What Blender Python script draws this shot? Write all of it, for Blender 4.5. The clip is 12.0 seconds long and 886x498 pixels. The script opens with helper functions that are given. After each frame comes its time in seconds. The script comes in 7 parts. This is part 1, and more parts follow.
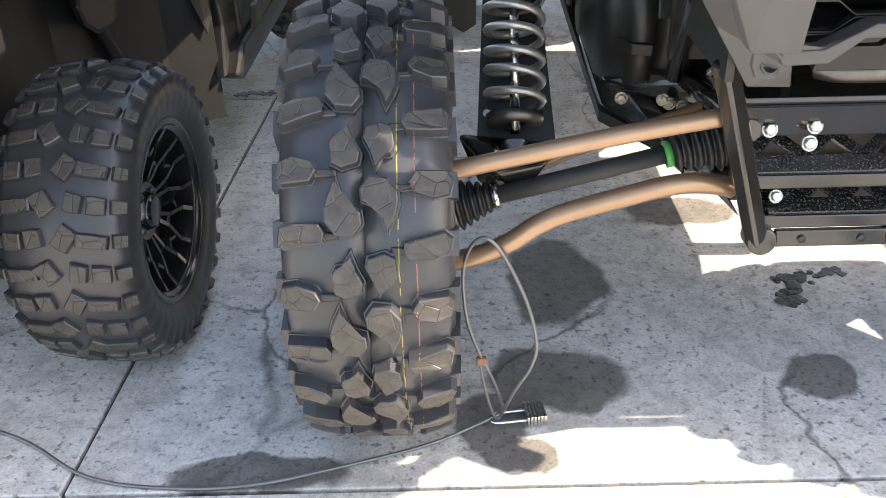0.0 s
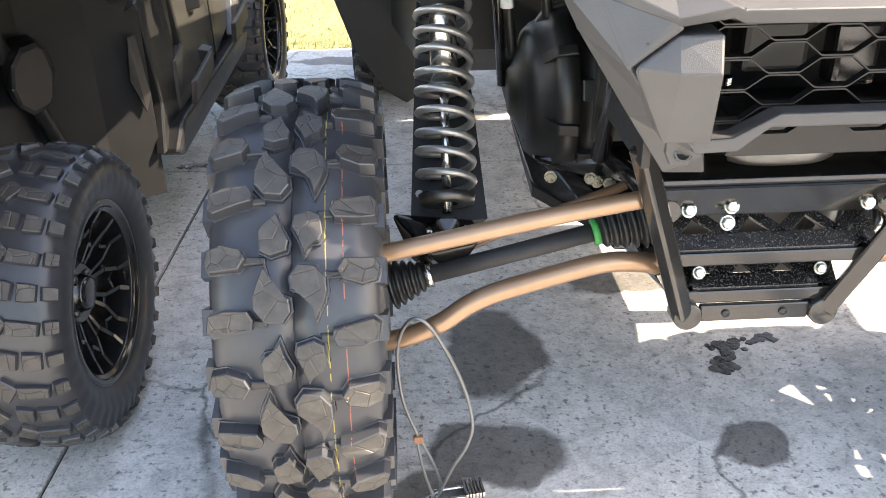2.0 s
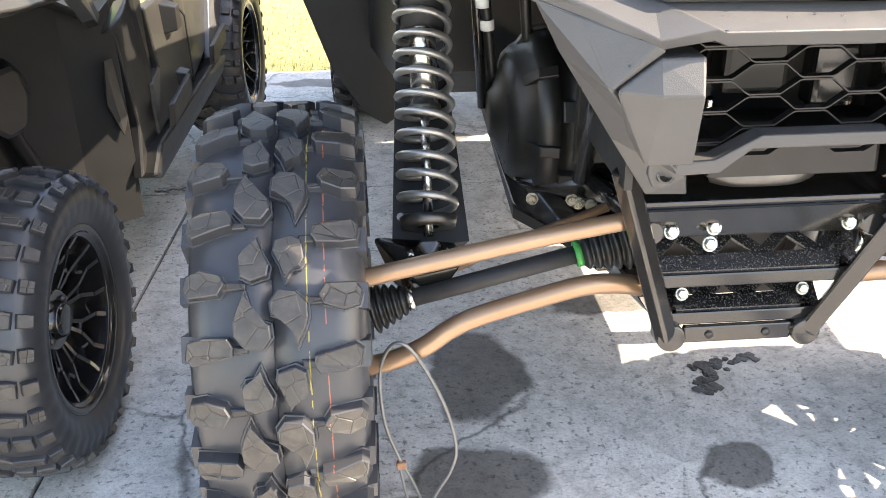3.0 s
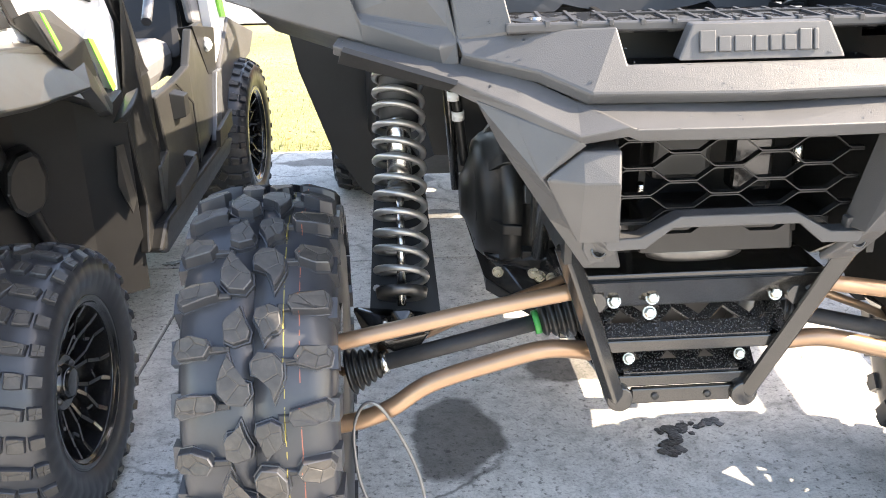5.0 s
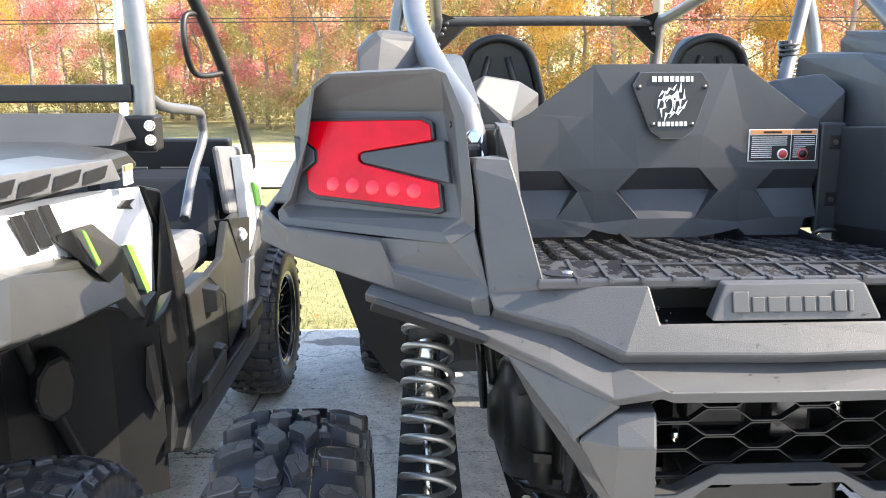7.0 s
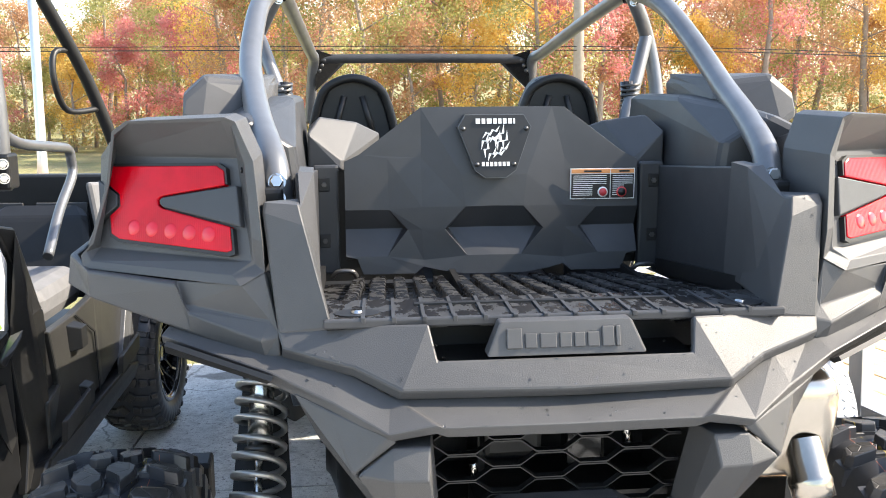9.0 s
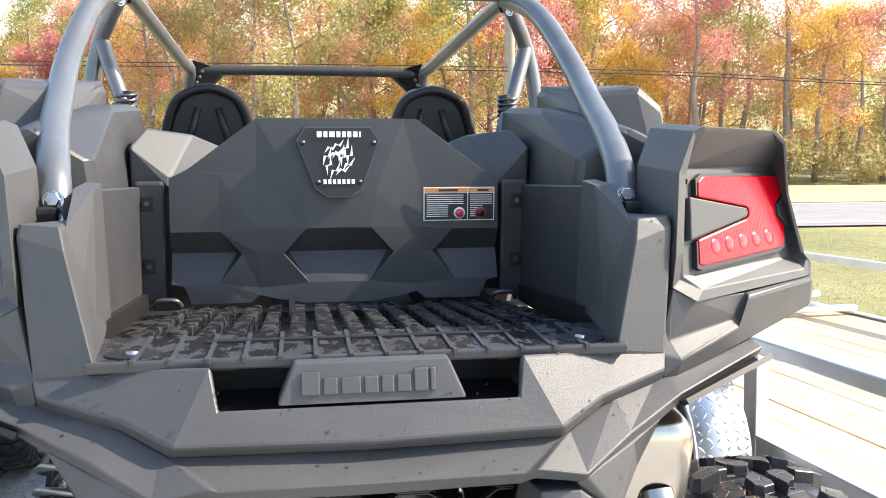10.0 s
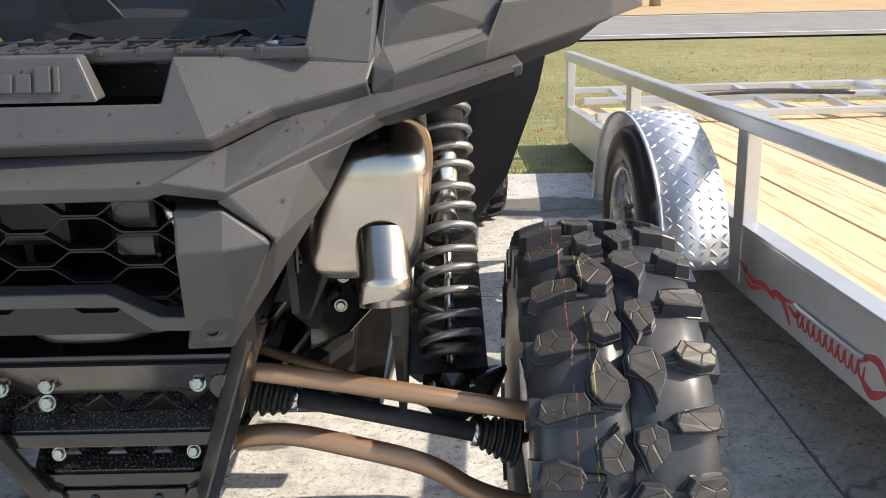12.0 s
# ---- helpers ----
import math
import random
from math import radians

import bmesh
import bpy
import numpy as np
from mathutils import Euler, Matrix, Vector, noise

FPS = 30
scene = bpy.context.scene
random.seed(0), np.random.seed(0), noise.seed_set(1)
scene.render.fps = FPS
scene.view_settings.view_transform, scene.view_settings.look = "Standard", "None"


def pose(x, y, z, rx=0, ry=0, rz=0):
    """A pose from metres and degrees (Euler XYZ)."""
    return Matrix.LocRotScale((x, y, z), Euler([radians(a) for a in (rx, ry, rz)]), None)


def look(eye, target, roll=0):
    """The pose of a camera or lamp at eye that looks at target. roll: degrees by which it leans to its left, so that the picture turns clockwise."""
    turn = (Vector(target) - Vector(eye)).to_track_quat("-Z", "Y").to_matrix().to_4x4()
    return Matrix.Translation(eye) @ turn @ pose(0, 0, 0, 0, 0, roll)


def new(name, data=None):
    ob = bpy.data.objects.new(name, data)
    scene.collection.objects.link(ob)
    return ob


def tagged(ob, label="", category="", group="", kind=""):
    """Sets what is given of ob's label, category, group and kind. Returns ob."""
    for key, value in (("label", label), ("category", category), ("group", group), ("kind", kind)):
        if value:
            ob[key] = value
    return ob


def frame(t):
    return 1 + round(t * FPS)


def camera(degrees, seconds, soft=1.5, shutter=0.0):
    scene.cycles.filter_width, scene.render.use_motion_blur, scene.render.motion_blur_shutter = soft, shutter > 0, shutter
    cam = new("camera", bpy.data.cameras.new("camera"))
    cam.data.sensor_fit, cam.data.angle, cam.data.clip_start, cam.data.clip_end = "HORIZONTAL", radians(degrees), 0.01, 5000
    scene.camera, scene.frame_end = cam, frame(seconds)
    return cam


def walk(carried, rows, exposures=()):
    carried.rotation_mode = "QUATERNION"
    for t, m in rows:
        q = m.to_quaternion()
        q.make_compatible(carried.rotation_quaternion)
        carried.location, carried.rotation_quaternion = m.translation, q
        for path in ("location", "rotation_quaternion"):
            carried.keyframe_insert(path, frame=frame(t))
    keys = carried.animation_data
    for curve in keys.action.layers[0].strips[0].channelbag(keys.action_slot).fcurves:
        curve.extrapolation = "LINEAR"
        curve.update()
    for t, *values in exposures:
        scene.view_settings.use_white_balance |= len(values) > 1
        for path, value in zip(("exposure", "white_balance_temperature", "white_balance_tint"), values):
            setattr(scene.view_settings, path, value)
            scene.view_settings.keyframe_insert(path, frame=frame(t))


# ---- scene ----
cam = camera(51.68, 12.0, soft=0.95)
# seconds, place, yaw, pitch, roll
PATH = [
    (0, -0.646, -1.461, 1.192, 0.10, -31.12, -1.37),
    (0.5, -0.631, -1.463, 1.202, -0.64, -30.22, -1.20),
    (1, -0.619, -1.459, 1.211, -1.76, -29.44, -0.77),
    (1.5, -0.612, -1.458, 1.222, -2.44, -28.61, -0.62),
    (2, -0.605, -1.460, 1.237, -3.11, -27.64, -0.77),
    (2.5, -0.606, -1.455, 1.241, -3.86, -26.76, -0.70),
    (3, -0.609, -1.447, 1.236, -4.59, -26.38, -0.55),
    (5, -0.536, -1.611, 1.301, -3.64, -21.74, -0.88),
    (5.5, -0.538, -1.619, 1.349, -2.94, -17.12, -0.81),
    (6, -0.546, -1.596, 1.380, -2.54, -14.78, -0.80),
    (6.5, -0.549, -1.557, 1.411, -2.35, -13.25, -0.42),
    (8.3, -0.420, -1.593, 1.460, -1.47, -11.00, -0.47),
    (8.5, -0.393, -1.611, 1.460, -2.48, -10.88, -0.50),
    (9, -0.321, -1.618, 1.466, -6.13, -10.51, -0.15),
    (9.5, -0.237, -1.565, 1.462, -9.02, -9.71, -0.43),
    (10, -0.109, -1.461, 1.446, -10.04, -9.27, 0.52),
    (10.5, 0.038, -1.429, 1.426, -8.80, -9.55, -0.57),
    (11, 0.236, -1.487, 1.418, -4.22, -10.42, 0.19),
    (11.5, 0.380, -1.481, 1.340, -2.24, -13.82, -2.22),
    (12, 0.508, -1.363, 1.259, 0.19, -20.30, -1.24),
]
walk(cam, [(t, pose(x, y, z, 90 + pitch, 0, yaw) @ pose(0, 0, 0, 0, 0, roll)) for t, x, y, z, yaw, pitch, roll in PATH],
     exposures=[(0, 2.24, 8250, 14), (2.5, 2.6, 8200, 14), (5.0, 2.62, 7900, 13), (6.5, 2.31, 7250, 11), (8.5, 1.82, 7200, 10), (10.5, 1.5, 7150, 10), (11.5, 1.1, 7400, 11), (12, 0.9, 7400, 11)])

# ---- world and sun ----
SUN_EL, SUN_AZ = 40.0, 93.0  # azimuth clockwise from +y
world = bpy.data.worlds.new("sky")
scene.world = world
world.use_nodes = True
wt = world.node_tree
sky = wt.nodes.new("ShaderNodeTexSky")
sky.sky_type, sky.sun_disc = "NISHITA", False
sky.sun_elevation, sky.sun_rotation = radians(SUN_EL), radians(SUN_AZ)
sky.air_density, sky.dust_density = 1.0, 1.1
wt.links.new(sky.outputs[0], wt.nodes["Background"].inputs[0])
wt.nodes["Background"].inputs[1].default_value = 0.15
sun_data = bpy.data.lights.new("sun", "SUN")
sun_data.energy, sun_data.angle, sun_data.color = 3.4, radians(0.5), (1.0, 0.94, 0.85)
sun = new("sun", sun_data)
_e, _a = radians(SUN_EL), radians(SUN_AZ)
sun.matrix_world = look((10 * math.sin(_a) * math.cos(_e), 10 * math.cos(_a) * math.cos(_e), 10 * math.sin(_e)), (0, 0, 0))


# ---- materials ----
class Mat:
    """A principled material with a small tool set for its nodes."""

    def __init__(self, name, color, rough=0.5, metal=0.0, coat=0.0, spec=0.5):
        self.m = bpy.data.materials.new(name)
        self.m.use_nodes = True
        self.t = self.m.node_tree
        self.b = self.t.nodes["Principled BSDF"]
        self.b.inputs["Base Color"].default_value = (*color, 1)
        self.b.inputs["Roughness"].default_value = rough
        self.b.inputs["Metallic"].default_value = metal
        self.b.inputs["Coat Weight"].default_value = coat
        self.b.inputs["Coat Roughness"].default_value = 0.1
        self.b.inputs["Specular IOR Level"].default_value = spec
        self.coord = self.t.nodes.new("ShaderNodeTexCoord").outputs["Object"]
        self.color = None

    def node(self, kind, **settings):
        n = self.t.nodes.new(kind)
        for k, v in settings.items():
            if k in n.inputs:
                n.inputs[k].default_value = v
        return n

    def link(self, a, b):
        self.t.links.new(a, b)

    def noise(self, scale, detail=4.0, rough=0.6, stretch=None):
        n = self.node("ShaderNodeTexNoise", Scale=scale, Detail=detail, Roughness=rough)
        src = self.coord
        if stretch:
            mp = self.node("ShaderNodeMapping")
            mp.inputs["Scale"].default_value = stretch
            self.link(src, mp.inputs[0])
            src = mp.outputs[0]
        self.link(src, n.inputs["Vector"])
        return n.outputs["Fac"]

    def ramp(self, fac, stops):
        r = self.t.nodes.new("ShaderNodeValToRGB")
        el = r.color_ramp.elements
        while len(el) < len(stops):
            el.new(0.5)
        for e, (p, c) in zip(el, stops):
            e.position = p
            e.color = (*c, 1) if len(c) == 3 else c
        self.link(fac, r.inputs[0])
        return r.outputs[0]

    def mix(self, a, b, fac, mode="MIX"):
        n = self.t.nodes.new("ShaderNodeMix")
        n.data_type, n.blend_type = "RGBA", mode
        for v, i in ((fac, 0), (a, 6), (b, 7)):
            if isinstance(v, (int, float)):
                n.inputs[i].default_value = v
            elif isinstance(v, tuple):
                n.inputs[i].default_value = (*v, 1)
            else:
                self.link(v, n.inputs[i])
        return n.outputs[2]

    def base(self, sock):
        self.link(sock, self.b.inputs["Base Color"])
        self.color = sock
        return self

    def rough(self, fac, lo, hi):
        n = self.node("ShaderNodeMapRange")
        n.inputs["To Min"].default_value, n.inputs["To Max"].default_value = lo, hi
        self.link(fac, n.inputs[0])
        self.link(n.outputs[0], self.b.inputs["Roughness"])
        return self

    def bump(self, fac, strength, dist):
        n = self.node("ShaderNodeBump", Strength=strength, Distance=dist)
        self.link(fac, n.inputs["Height"])
        if self.b.inputs["Normal"].links:
            self.link(self.b.inputs["Normal"].links[0].from_socket, n.inputs["Normal"])
        self.link(n.outputs[0], self.b.inputs["Normal"])
        return self

    def maths(self, op, a, b=None):
        n = self.t.nodes.new("ShaderNodeMath")
        n.operation = op
        for v, i in ((a, 0), (b, 1)):
            if v is None:
                continue
            if isinstance(v, (int, float)):
                n.inputs[i].default_value = v
            else:
                self.link(v, n.inputs[i])
        return n.outputs[0]

    def axis(self, k, src=None):
        n = self.t.nodes.new("ShaderNodeSeparateXYZ")
        self.link(src or self.coord, n.inputs[0])
        return n.outputs[k]


def mottled(name, c0, c1, scale, rough=(0.4, 0.6), bump=(0.1, 0.001), metal=0.0, coat=0.0, fine=400.0):
    k = Mat(name, c0, rough[0], metal, coat)
    n = k.noise(scale, 5)
    k.base(k.ramp(n, [(0.3, c0), (0.7, c1)]))
    k.rough(k.noise(scale * 2.3), *rough)
    if bump:
        k.bump(k.noise(fine, 2), bump[0], bump[1])
    return k.m


M_PLASTIC = mottled("dark_grey_plastic", (0.057, 0.057, 0.059), (0.073, 0.073, 0.075), 6, (0.4, 0.53), (0.5, 0.0008), fine=700)
M_PLASTIC_BLACK = mottled("black_plastic", (0.009, 0.009, 0.0095), (0.015, 0.015, 0.0155), 8, (0.4, 0.54), (0.15, 0.0005), fine=800)
M_PANEL = mottled("charcoal_plastic", (0.036, 0.037, 0.04), (0.048, 0.049, 0.053), 7, (0.38, 0.5), (0.2, 0.0005), fine=900)
M_BLACK_METAL = mottled("black_gloss_metal", (0.008, 0.008, 0.008), (0.018, 0.017, 0.016), 18, (0.1, 0.24), (0.05, 0.0004), coat=0.7, fine=120)
M_TUBE = mottled("grey_tube_paint", (0.16, 0.165, 0.175), (0.21, 0.215, 0.225), 12, (0.3, 0.4), (0.1, 0.0003), metal=0.55, fine=700)
M_COPPER = mottled("copper_paint", (0.33, 0.205, 0.125), (0.39, 0.25, 0.16), 10, (0.3, 0.34), None, metal=0.55, coat=0.15)
M_SPRING = mottled("silver_spring_paint", (0.36, 0.355, 0.345), (0.46, 0.455, 0.445), 14, (0.26, 0.38), None, metal=0.7)
M_STEEL = mottled("bright_steel", (0.62, 0.61, 0.58), (0.75, 0.74, 0.71), 30, (0.14, 0.26), None, metal=1.0)
M_DARK_STEEL = mottled("dark_steel", (0.1, 0.1, 0.1), (0.16, 0.155, 0.15), 20, (0.3, 0.45), None, metal=0.8)
M_RUBBER_BOOT = mottled("boot_rubber", (0.012, 0.012, 0.012), (0.02, 0.02, 0.02), 20, (0.3, 0.42), None)
M_CASE = mottled("black_case_plastic", (0.007, 0.007, 0.007), (0.013, 0.013, 0.013), 25, (0.34, 0.5), (0.2, 0.0006), fine=300)
M_SHAFT = mottled("shaft_black", (0.028, 0.028, 0.03), (0.045, 0.045, 0.046), 20, (0.5, 0.6), (0.1, 0.0004))
M_ZINC = mottled("zinc_plate", (0.4, 0.385, 0.33), (0.52, 0.5, 0.44), 40, (0.22, 0.34), None, metal=1.0)
M_GREEN_CLAMP = mottled("green_clamp", (0.03, 0.3, 0.06), (0.05, 0.38, 0.09), 60, (0.3, 0.4), None)
M_WHITE = mottled("white_print", (0.78, 0.78, 0.77), (0.84, 0.84, 0.83), 40, (0.4, 0.5), None)
M_ORANGE = mottled("orange_print", (0.75, 0.3, 0.1), (0.8, 0.36, 0.14), 40, (0.4, 0.5), None)
M_RED_PRINT = mottled("red_print", (0.6, 0.05, 0.06), (0.68, 0.09, 0.09), 40, (0.35, 0.45), None)
M_BLACK_PRINT = mottled("black_print", (0.012, 0.012, 0.012), (0.02, 0.02, 0.02), 40, (0.3, 0.4), None)
M_STAINLESS = mottled("brushed_stainless", (0.42, 0.385, 0.34), (0.56, 0.52, 0.465), 9, (0.15, 0.27), (0.03, 0.0003), metal=1.0, fine=90)
M_BRONZE = mottled("heat_tinted_steel", (0.34, 0.2, 0.1), (0.5, 0.34, 0.2), 14, (0.22, 0.36), None, metal=1.0)
M_RIM = mottled("black_rim", (0.009, 0.009, 0.01), (0.015, 0.015, 0.015), 20, (0.1, 0.2), None, coat=0.5)
M_MACHINED = mottled("machined_rim", (0.5, 0.5, 0.5), (0.66, 0.66, 0.65), 20, (0.2, 0.32), None, metal=1.0)
M_ALU = mottled("aluminium", (0.62, 0.63, 0.64), (0.74, 0.745, 0.75), 5, (0.3, 0.45), (0.06, 0.0004), metal=0.75, fine=60)
M_PLATE = mottled("bright_tread_plate", (0.72, 0.73, 0.74), (0.8, 0.805, 0.81), 9, (0.34, 0.48), (0.1, 0.001), metal=0.7, fine=60)
M_GREEN = mottled("green_decal", (0.16, 0.55, 0.05), (0.2, 0.62, 0.08), 30, (0.3, 0.4), None)
M_WHITE_PAINT = mottled("white_body", (0.72, 0.73, 0.74), (0.8, 0.8, 0.8), 4, (0.2, 0.3), None, coat=0.3)
M_SEAT = mottled("grey_seat_vinyl", (0.14, 0.14, 0.145), (0.19, 0.19, 0.195), 20, (0.5, 0.62), (0.15, 0.0006), fine=500)
M_OLIVE = mottled("grey_metal_door", (0.036, 0.036, 0.034), (0.05, 0.049, 0.046), 6, (0.28, 0.4), (0.12, 0.0005), metal=0.25, fine=700)


def rubber(name, stripes=0.0, tone=1.0, top=False):
    """Tyre rubber about the x axis: smooth in the grooves, dusty and finely cut on the block tops."""
    k = Mat(name, (0.03, 0.03, 0.032), 0.6)
    if top:
        c = k.ramp(k.noise(45, 5, 0.7), [(0.25, (0.026, 0.024, 0.022)), (0.55, (0.048, 0.044, 0.04)), (0.8, (0.082, 0.074, 0.065))])
    else:
        # blue-grey tint puts the sky's sheen into the base colour
        c = k.ramp(k.noise(11, 5), [(0.3, (0.032 * tone, 0.034 * tone, 0.04 * tone)), (0.62, (0.045 * tone, 0.047 * tone, 0.053 * tone)), (0.85, (0.062 * tone, 0.063 * tone, 0.066 * tone))])
    if stripes:
        wob = k.maths("MULTIPLY", k.maths("SUBTRACT", k.noise(14, 2), 0.5), 0.003)
        xx = k.maths("ADD", k.axis(0), wob)
        for pos, col in ((0.048, (0.34, 0.27, 0.06)), (0.073, (0.33, 0.1, 0.06))):
            d = k.maths("ABSOLUTE", k.maths("SUBTRACT", xx, pos * stripes))
            worn = k.maths("GREATER_THAN", k.noise(60, 3), 0.47)
            on = k.maths("MULTIPLY", k.maths("LESS_THAN", d, 0.0008), worn)
            c = k.mix(c, col, on)
    k.base(c)
    if top:
        k.rough(k.noise(30), 0.42, 0.6)
        cut = k.node("ShaderNodeTexVoronoi", Scale=27.0)
        cut.feature = "DISTANCE_TO_EDGE"
        k.link(k.coord, cut.inputs["Vector"])
        k.bump(k.ramp(cut.outputs["Distance"], [(0.0, (0, 0, 0)), (0.04, (1, 1, 1))]), 0.5, 0.003)
    else:
        k.rough(k.noise(18), 0.25, 0.4)
    k.bump(k.noise(220, 3), 0.1, 0.0008)
    return k.m


M_TYRE_L = (rubber("tyre_rubber_striped_left", 1.0), rubber("tread_top_striped_left", 1.0, top=True))
M_TYRE_R = (rubber("tyre_rubber_striped_right", -1.0), rubber("tread_top_striped_right", -1.0, top=True))
M_TYRE = (rubber("tyre_rubber", 0.0, 0.8), rubber("tread_top", top=True))


def wet_bed():
    """Charcoal moulding with puddles and half-dried smears."""
    k = Mat("wet_charcoal_plastic", (0.04, 0.04, 0.042), 0.5)
    wet = k.ramp(k.noise(42, 5, 0.6, (1.0, 0.6, 1.0)), [(0.46, (0, 0, 0)), (0.52, (1, 1, 1))])
    dry = k.ramp(k.noise(40, 5, 0.7), [(0.3, (0.028, 0.028, 0.029)), (0.7, (0.052, 0.052, 0.052))])
    k.base(k.mix(dry, (0.016, 0.016, 0.018), wet))
    rr = k.mix(k.ramp(k.noise(30), [(0.3, (0.32, 0.32, 0.32)), (0.7, (0.5, 0.5, 0.5))]), (0.05, 0.05, 0.05), wet)
    k.link(rr, k.b.inputs["Roughness"])
    k.bump(k.noise(60, 3), 0.25, 0.002)
    return k.m


M_BED = wet_bed()


def speckled():
    """Gloss black sprinkled with drying water spots."""
    k = Mat("speckled_black", (0.015, 0.015, 0.015), 0.2, coat=0.5)
    s = k.ramp(k.noise(330, 3, 0.6), [(0.57, (0, 0, 0)), (0.63, (1, 1, 1))])
    k.base(k.mix((0.012, 0.012, 0.012), (0.09, 0.09, 0.094), s))
    k.bump(k.noise(170, 3, 0.6), 0.5, 0.002)
    return k.m


M_SPECKLE = speckled()


def water():
    k = Mat("water_bead", (0.9, 0.92, 0.95), 0.02)
    k.b.inputs["Transmission Weight"].default_value = 1.0
    k.b.inputs["IOR"].default_value = 1.33
    return k.m


M_WATER = water()


def red_lens():
    k = Mat("red_lens", (0.5, 0.006, 0.018), 0.1, coat=0.1, spec=0.25)
    k.base(k.ramp(k.noise(14, 4), [(0.3, (0.42, 0.0005, 0.006)), (0.7, (0.62, 0.001, 0.012))]))
    k.b.inputs["Subsurface Weight"].default_value = 0.25
    k.b.inputs["Subsurface Radius"].default_value = (0.012, 0.001, 0.001)
    k.b.inputs["Coat Roughness"].default_value = 0.04
    wave = k.node("ShaderNodeTexWave", Scale=90.0)
    k.link(k.coord, wave.inputs["Vector"])
    k.bump(wave.outputs["Fac"], 0.12, 0.002)
    return k.m


M_LENS = red_lens()
M_LENS_CELL = mottled("lens_reflector_cell", (0.6, 0.006, 0.02), (0.7, 0.014, 0.032), 40, (0.1, 0.2), None, coat=0.2)


def concrete():
    k = Mat("concrete", (0.4, 0.4, 0.39), 0.85)
    big = k.noise(1.6, 6, 0.62)
    fine = k.noise(38, 6, 0.7)
    c = k.ramp(big, [(0.28, (0.48, 0.474, 0.457)), (0.5, (0.62, 0.612, 0.588)), (0.75, (0.71, 0.702, 0.674))])
    c = k.mix(c, k.ramp(fine, [(0.3, (0.7, 0.7, 0.7)), (0.6, (1, 1, 1))]), 0.55, "MULTIPLY")
    pits = k.ramp(k.noise(62, 4, 0.6), [(0.35, (0.4, 0.4, 0.4)), (0.44, (1, 1, 1))])
    gate = k.ramp(k.noise(3.2, 5, 0.65), [(0.36, (0.2, 0.2, 0.2)), (0.54, (1, 1, 1))])
    c = k.mix(c, pits, gate, "MULTIPLY")
    blot = k.ramp(k.noise(13, 6, 0.7), [(0.36, (0.68, 0.68, 0.68)), (0.54, (1, 1, 1))])
    c = k.mix(c, blot, 0.85, "MULTIPLY")
    grain = k.ramp(k.noise(150, 5, 0.75), [(0.34, (0.62, 0.62, 0.62)), (0.5, (1, 1, 1)), (0.66, (1.14, 1.13, 1.12))])
    c = k.mix(c, grain, 0.8, "MULTIPLY")
    scuff = k.ramp(k.noise(24, 6, 0.75, (1.0, 1.6, 1.0)), [(0.33, (0.42, 0.42, 0.42)), (0.43, (1, 1, 1))])
    c = k.mix(c, scuff, 0.68, "MULTIPLY")
    warp = k.node("ShaderNodeTexNoise", Scale=5.0, Detail=5.0)
    k.link(k.coord, warp.inputs["Vector"])
    bend = k.t.nodes.new("ShaderNodeVectorMath")
    bend.operation = "MULTIPLY_ADD"
    k.link(warp.outputs["Color"], bend.inputs[0])
    bend.inputs[1].default_value = (0.22, 0.22, 0.0)
    k.link(k.coord, bend.inputs[2])
    crack = k.node("ShaderNodeTexVoronoi", Scale=1.35)
    crack.feature = "DISTANCE_TO_EDGE"
    k.link(bend.outputs[0], crack.inputs["Vector"])
    line = k.ramp(crack.outputs["Distance"], [(0.0, (0.25, 0.25, 0.25)), (0.006, (0.5, 0.5, 0.5)), (0.011, (1, 1, 1))])
    c = k.mix(c, line, k.ramp(k.noise(1.1, 3), [(0.42, (0, 0, 0)), (0.55, (0.85, 0.85, 0.85))]), "MULTIPLY")
    # damp spots with uneven rims
    xyz = k.t.nodes.new("ShaderNodeSeparateXYZ")
    wob = k.node("ShaderNodeTexNoise", Scale=7.0, Detail=4.0)
    k.link(k.coord, wob.inputs["Vector"])
    add = k.t.nodes.new("ShaderNodeVectorMath")
    add.operation = "MULTIPLY_ADD"
    k.link(wob.outputs["Color"], add.inputs[0])
    add.inputs[1].default_value, add.inputs[2].default_value = (0.13, 0.13, 0.0), (-0.065, -0.065, 0)
    pos = k.t.nodes.new("ShaderNodeVectorMath")
    k.link(k.coord, pos.inputs[0])
    k.link(add.outputs[0], pos.inputs[1])
    k.link(pos.outputs[0], xyz.inputs[0])
    wet = None
    for x, y, rx, ry in ((-0.385, 0.36, 0.125, 0.2), (-0.42, 0.0, 0.155, 0.115), (0.115, -0.01, 0.085, 0.085), (-1.0, -0.25, 0.17, 0.06),
                         (-0.56, -0.12, 0.08, 0.09), (-0.52, -0.21, 0.07, 0.05), (-0.02, 0.68, 0.16, 0.09), (-0.5, 2.55, 0.22, 0.1), (-0.33, 2.05, 0.13, 0.07),
                         (1.0, 2.55, 0.4, 0.17), (1.2, 2.2, 0.3, 0.1), (-0.8, 2.9, 0.3, 0.07), (0.6, 2.75, 0.2, 0.12)):
        dx = k.maths("DIVIDE", k.maths("SUBTRACT", xyz.outputs[0], x), rx)
        dy = k.maths("DIVIDE", k.maths("SUBTRACT", xyz.outputs[1], y), ry)
        d = k.maths("ADD", k.maths("MULTIPLY", dx, dx), k.maths("MULTIPLY", dy, dy))
        s = k.ramp(d, [(0.72, (1, 1, 1)), (0.98, (0, 0, 0))])
